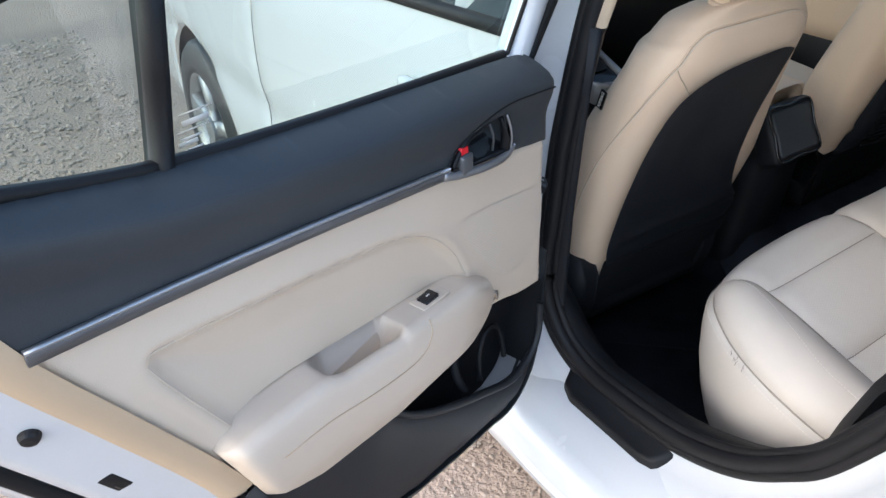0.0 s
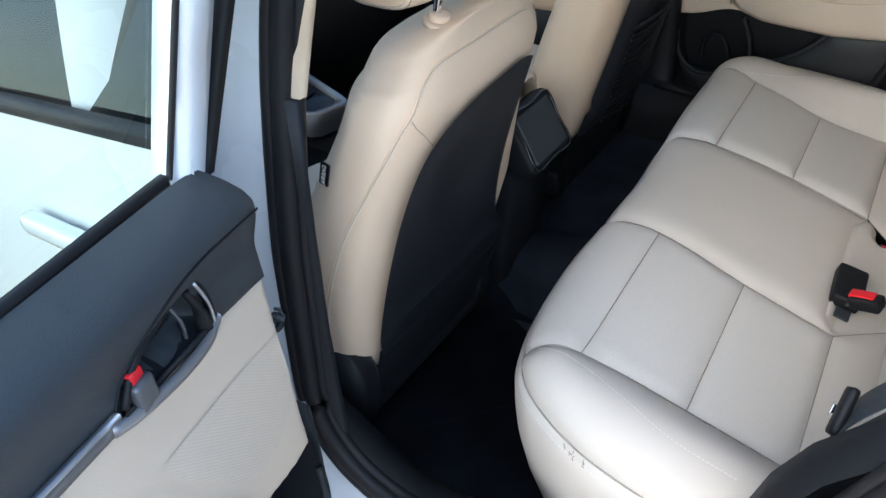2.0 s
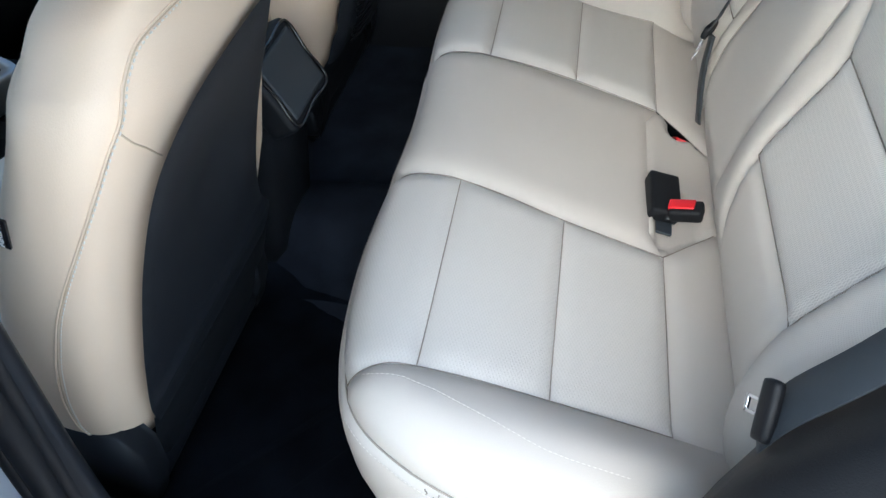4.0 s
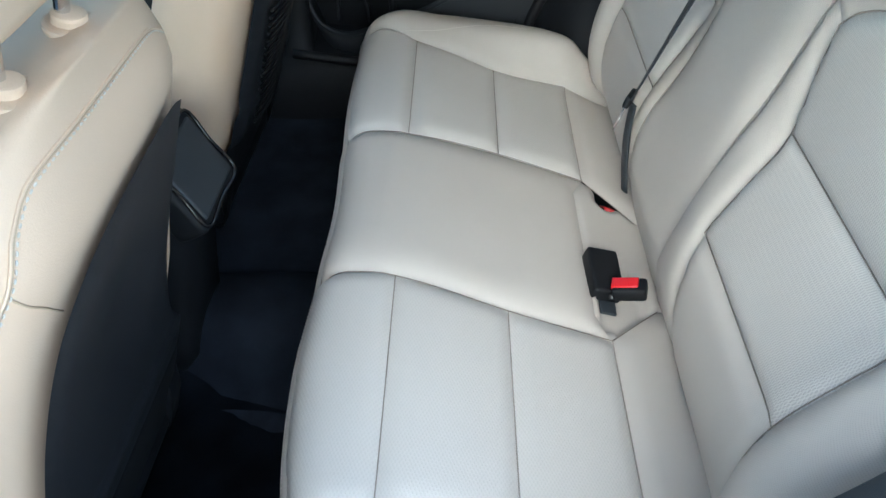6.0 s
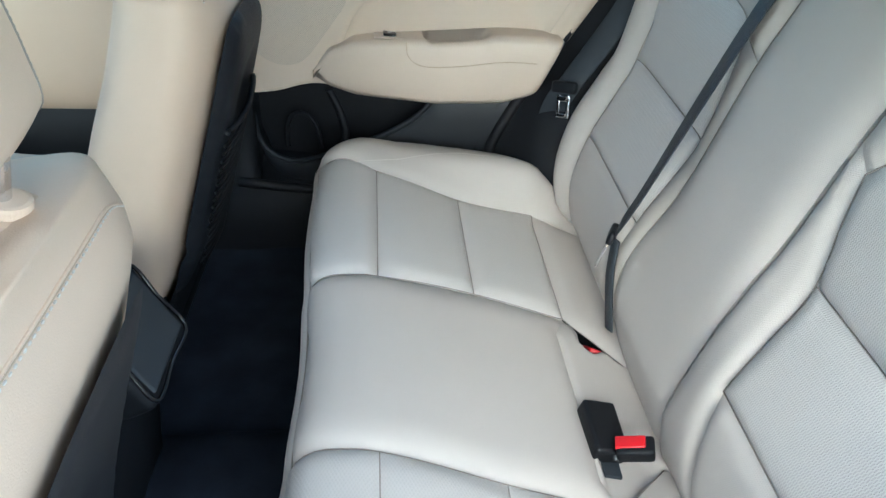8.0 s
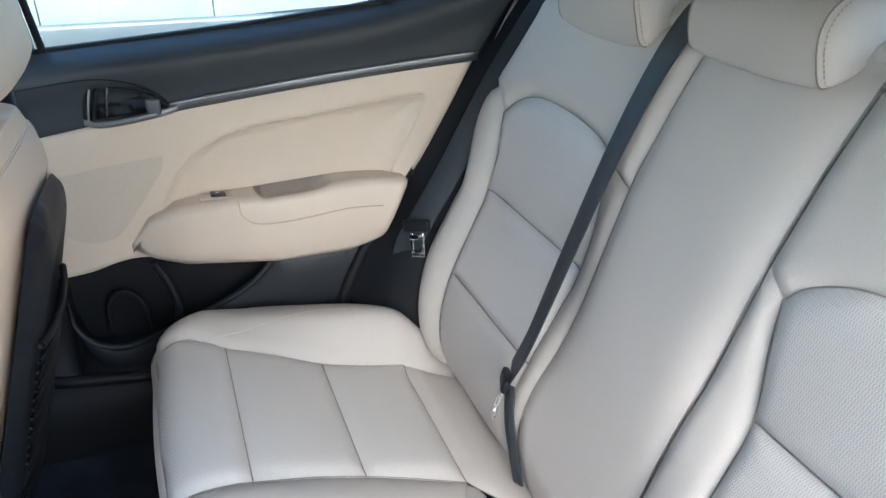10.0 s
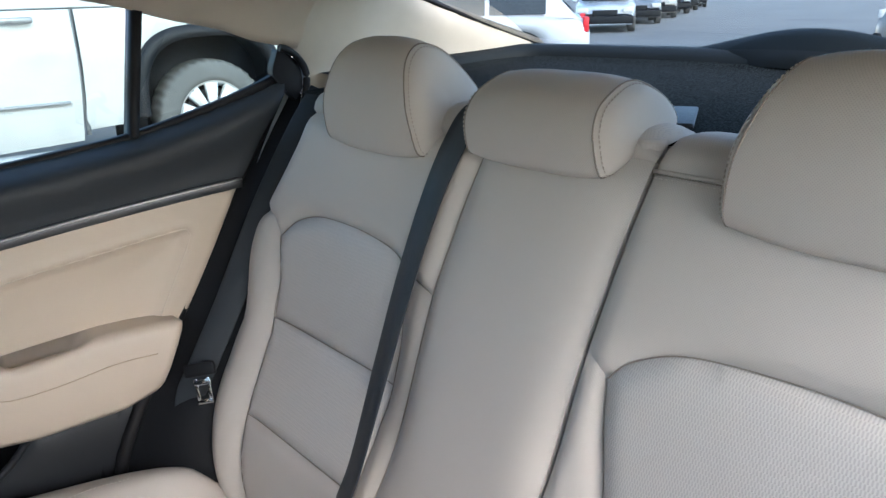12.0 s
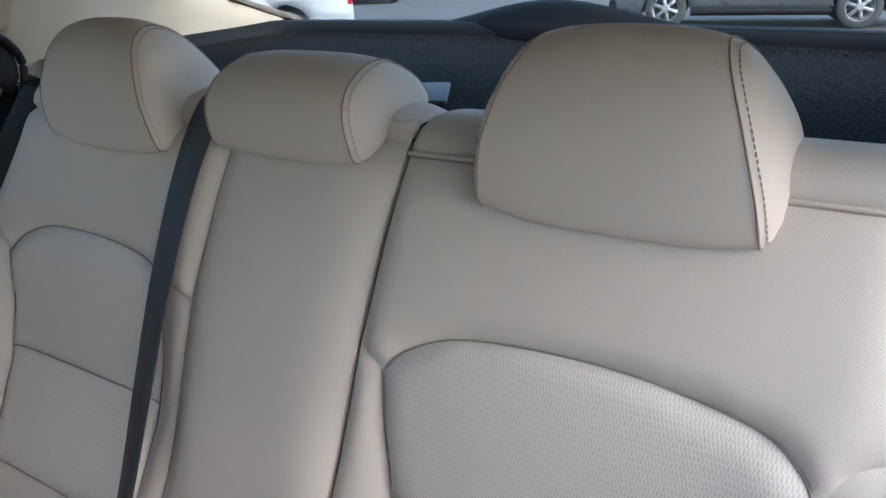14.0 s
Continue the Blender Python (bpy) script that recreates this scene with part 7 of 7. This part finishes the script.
vpanel("front_wing", np.array([(0.89, 0.32), (2.4, 0.32), (2.4, 1.15), (0.89, 1.25)]), lab="dusty white front wing")
vpanel("upper_side", np.array([(-3.6, 1.26), (0.9, 1.26), (0.3, 1.95), (-3.6, 1.95)]), lab="dusty white window surround")
for a, b in ((-3.3, -1.7), (-1.45, -0.6), (-0.45, 0.45)):
    patch("side_window", np.array([(a, 1.36), (b, 1.36), (b - 0.1, 1.85), (a, 1.85)]), lambda y, z, o: vflank(y, z, o + 0.006), M_GLASSD, wv, h=0.2, depth=0.01)
loft("wheel_arch", [[(WX - 0.02 + k, *square_arch(a, 0.50 + r, 0.53 + r)) for r, k in ((0.0, 0.06), (0.0, -0.035), (0.04, -0.045), (0.09, -0.02), (0.09, 0.02))] for a in np.linspace(0.0, math.pi, 40)], M_BLACK, wv, closed=False, caps=False, label="black wheel arch moulding")
loft("wheel_well", [[(WX + k, *square_arch(a, 0.52, 0.55)) for a in np.linspace(-0.3, math.pi + 0.3, 32)] for k in (0.0, 0.35)], M_BLACK, wv, closed=False, caps=False)
box("wheel_well", (0.03, 1.3, 1.0), pose(WX + 0.36, WY, 0.6), M_BLACK, wv, 0)
M_RIMP = material("pale_alloy", (0.62, 0.61, 0.59), 0.45, metal=0.3, vary=0.1)
wheel(WX + 0.13, WY, WR, WR, 0.26, wv, -1, rim_mat=M_RIMP, spokes=10, lugs=38, broad=1.35)
box("lower_cladding", (0.06, 4.0, 0.18), pose(WX + 0.05, 0.4, 0.24), M_GREYP, wv, 0.03)
box("body_core", (1.5, 5.6, 1.2), pose(WX + 1.3, -0.7, 1.15), M_DIRTY, wv, 0.1)
# grey strip added behind the door gap, standing in for its shade
box("door_seal_and_gap_shade", (0.02, 0.03, 0.85), pose(WX + 0.045, -1.395, 0.83), M_GREYP, wv, 0.0)
for a, b in ((-1.30, -0.28), (-0.21, 0.84)):
    box("side_moulding", (0.03, b - a, 0.022), pose(WX - 0.004, (a + b) / 2, 0.645), M_GREYP, wv, 0.008, label="grey side moulding")
for y in (-1.05, 0.1):
    box("door_handle", (0.05, 0.20, 0.04), pose(WX - 0.03, y, 1.19), M_GREYP, wv, 0.015)
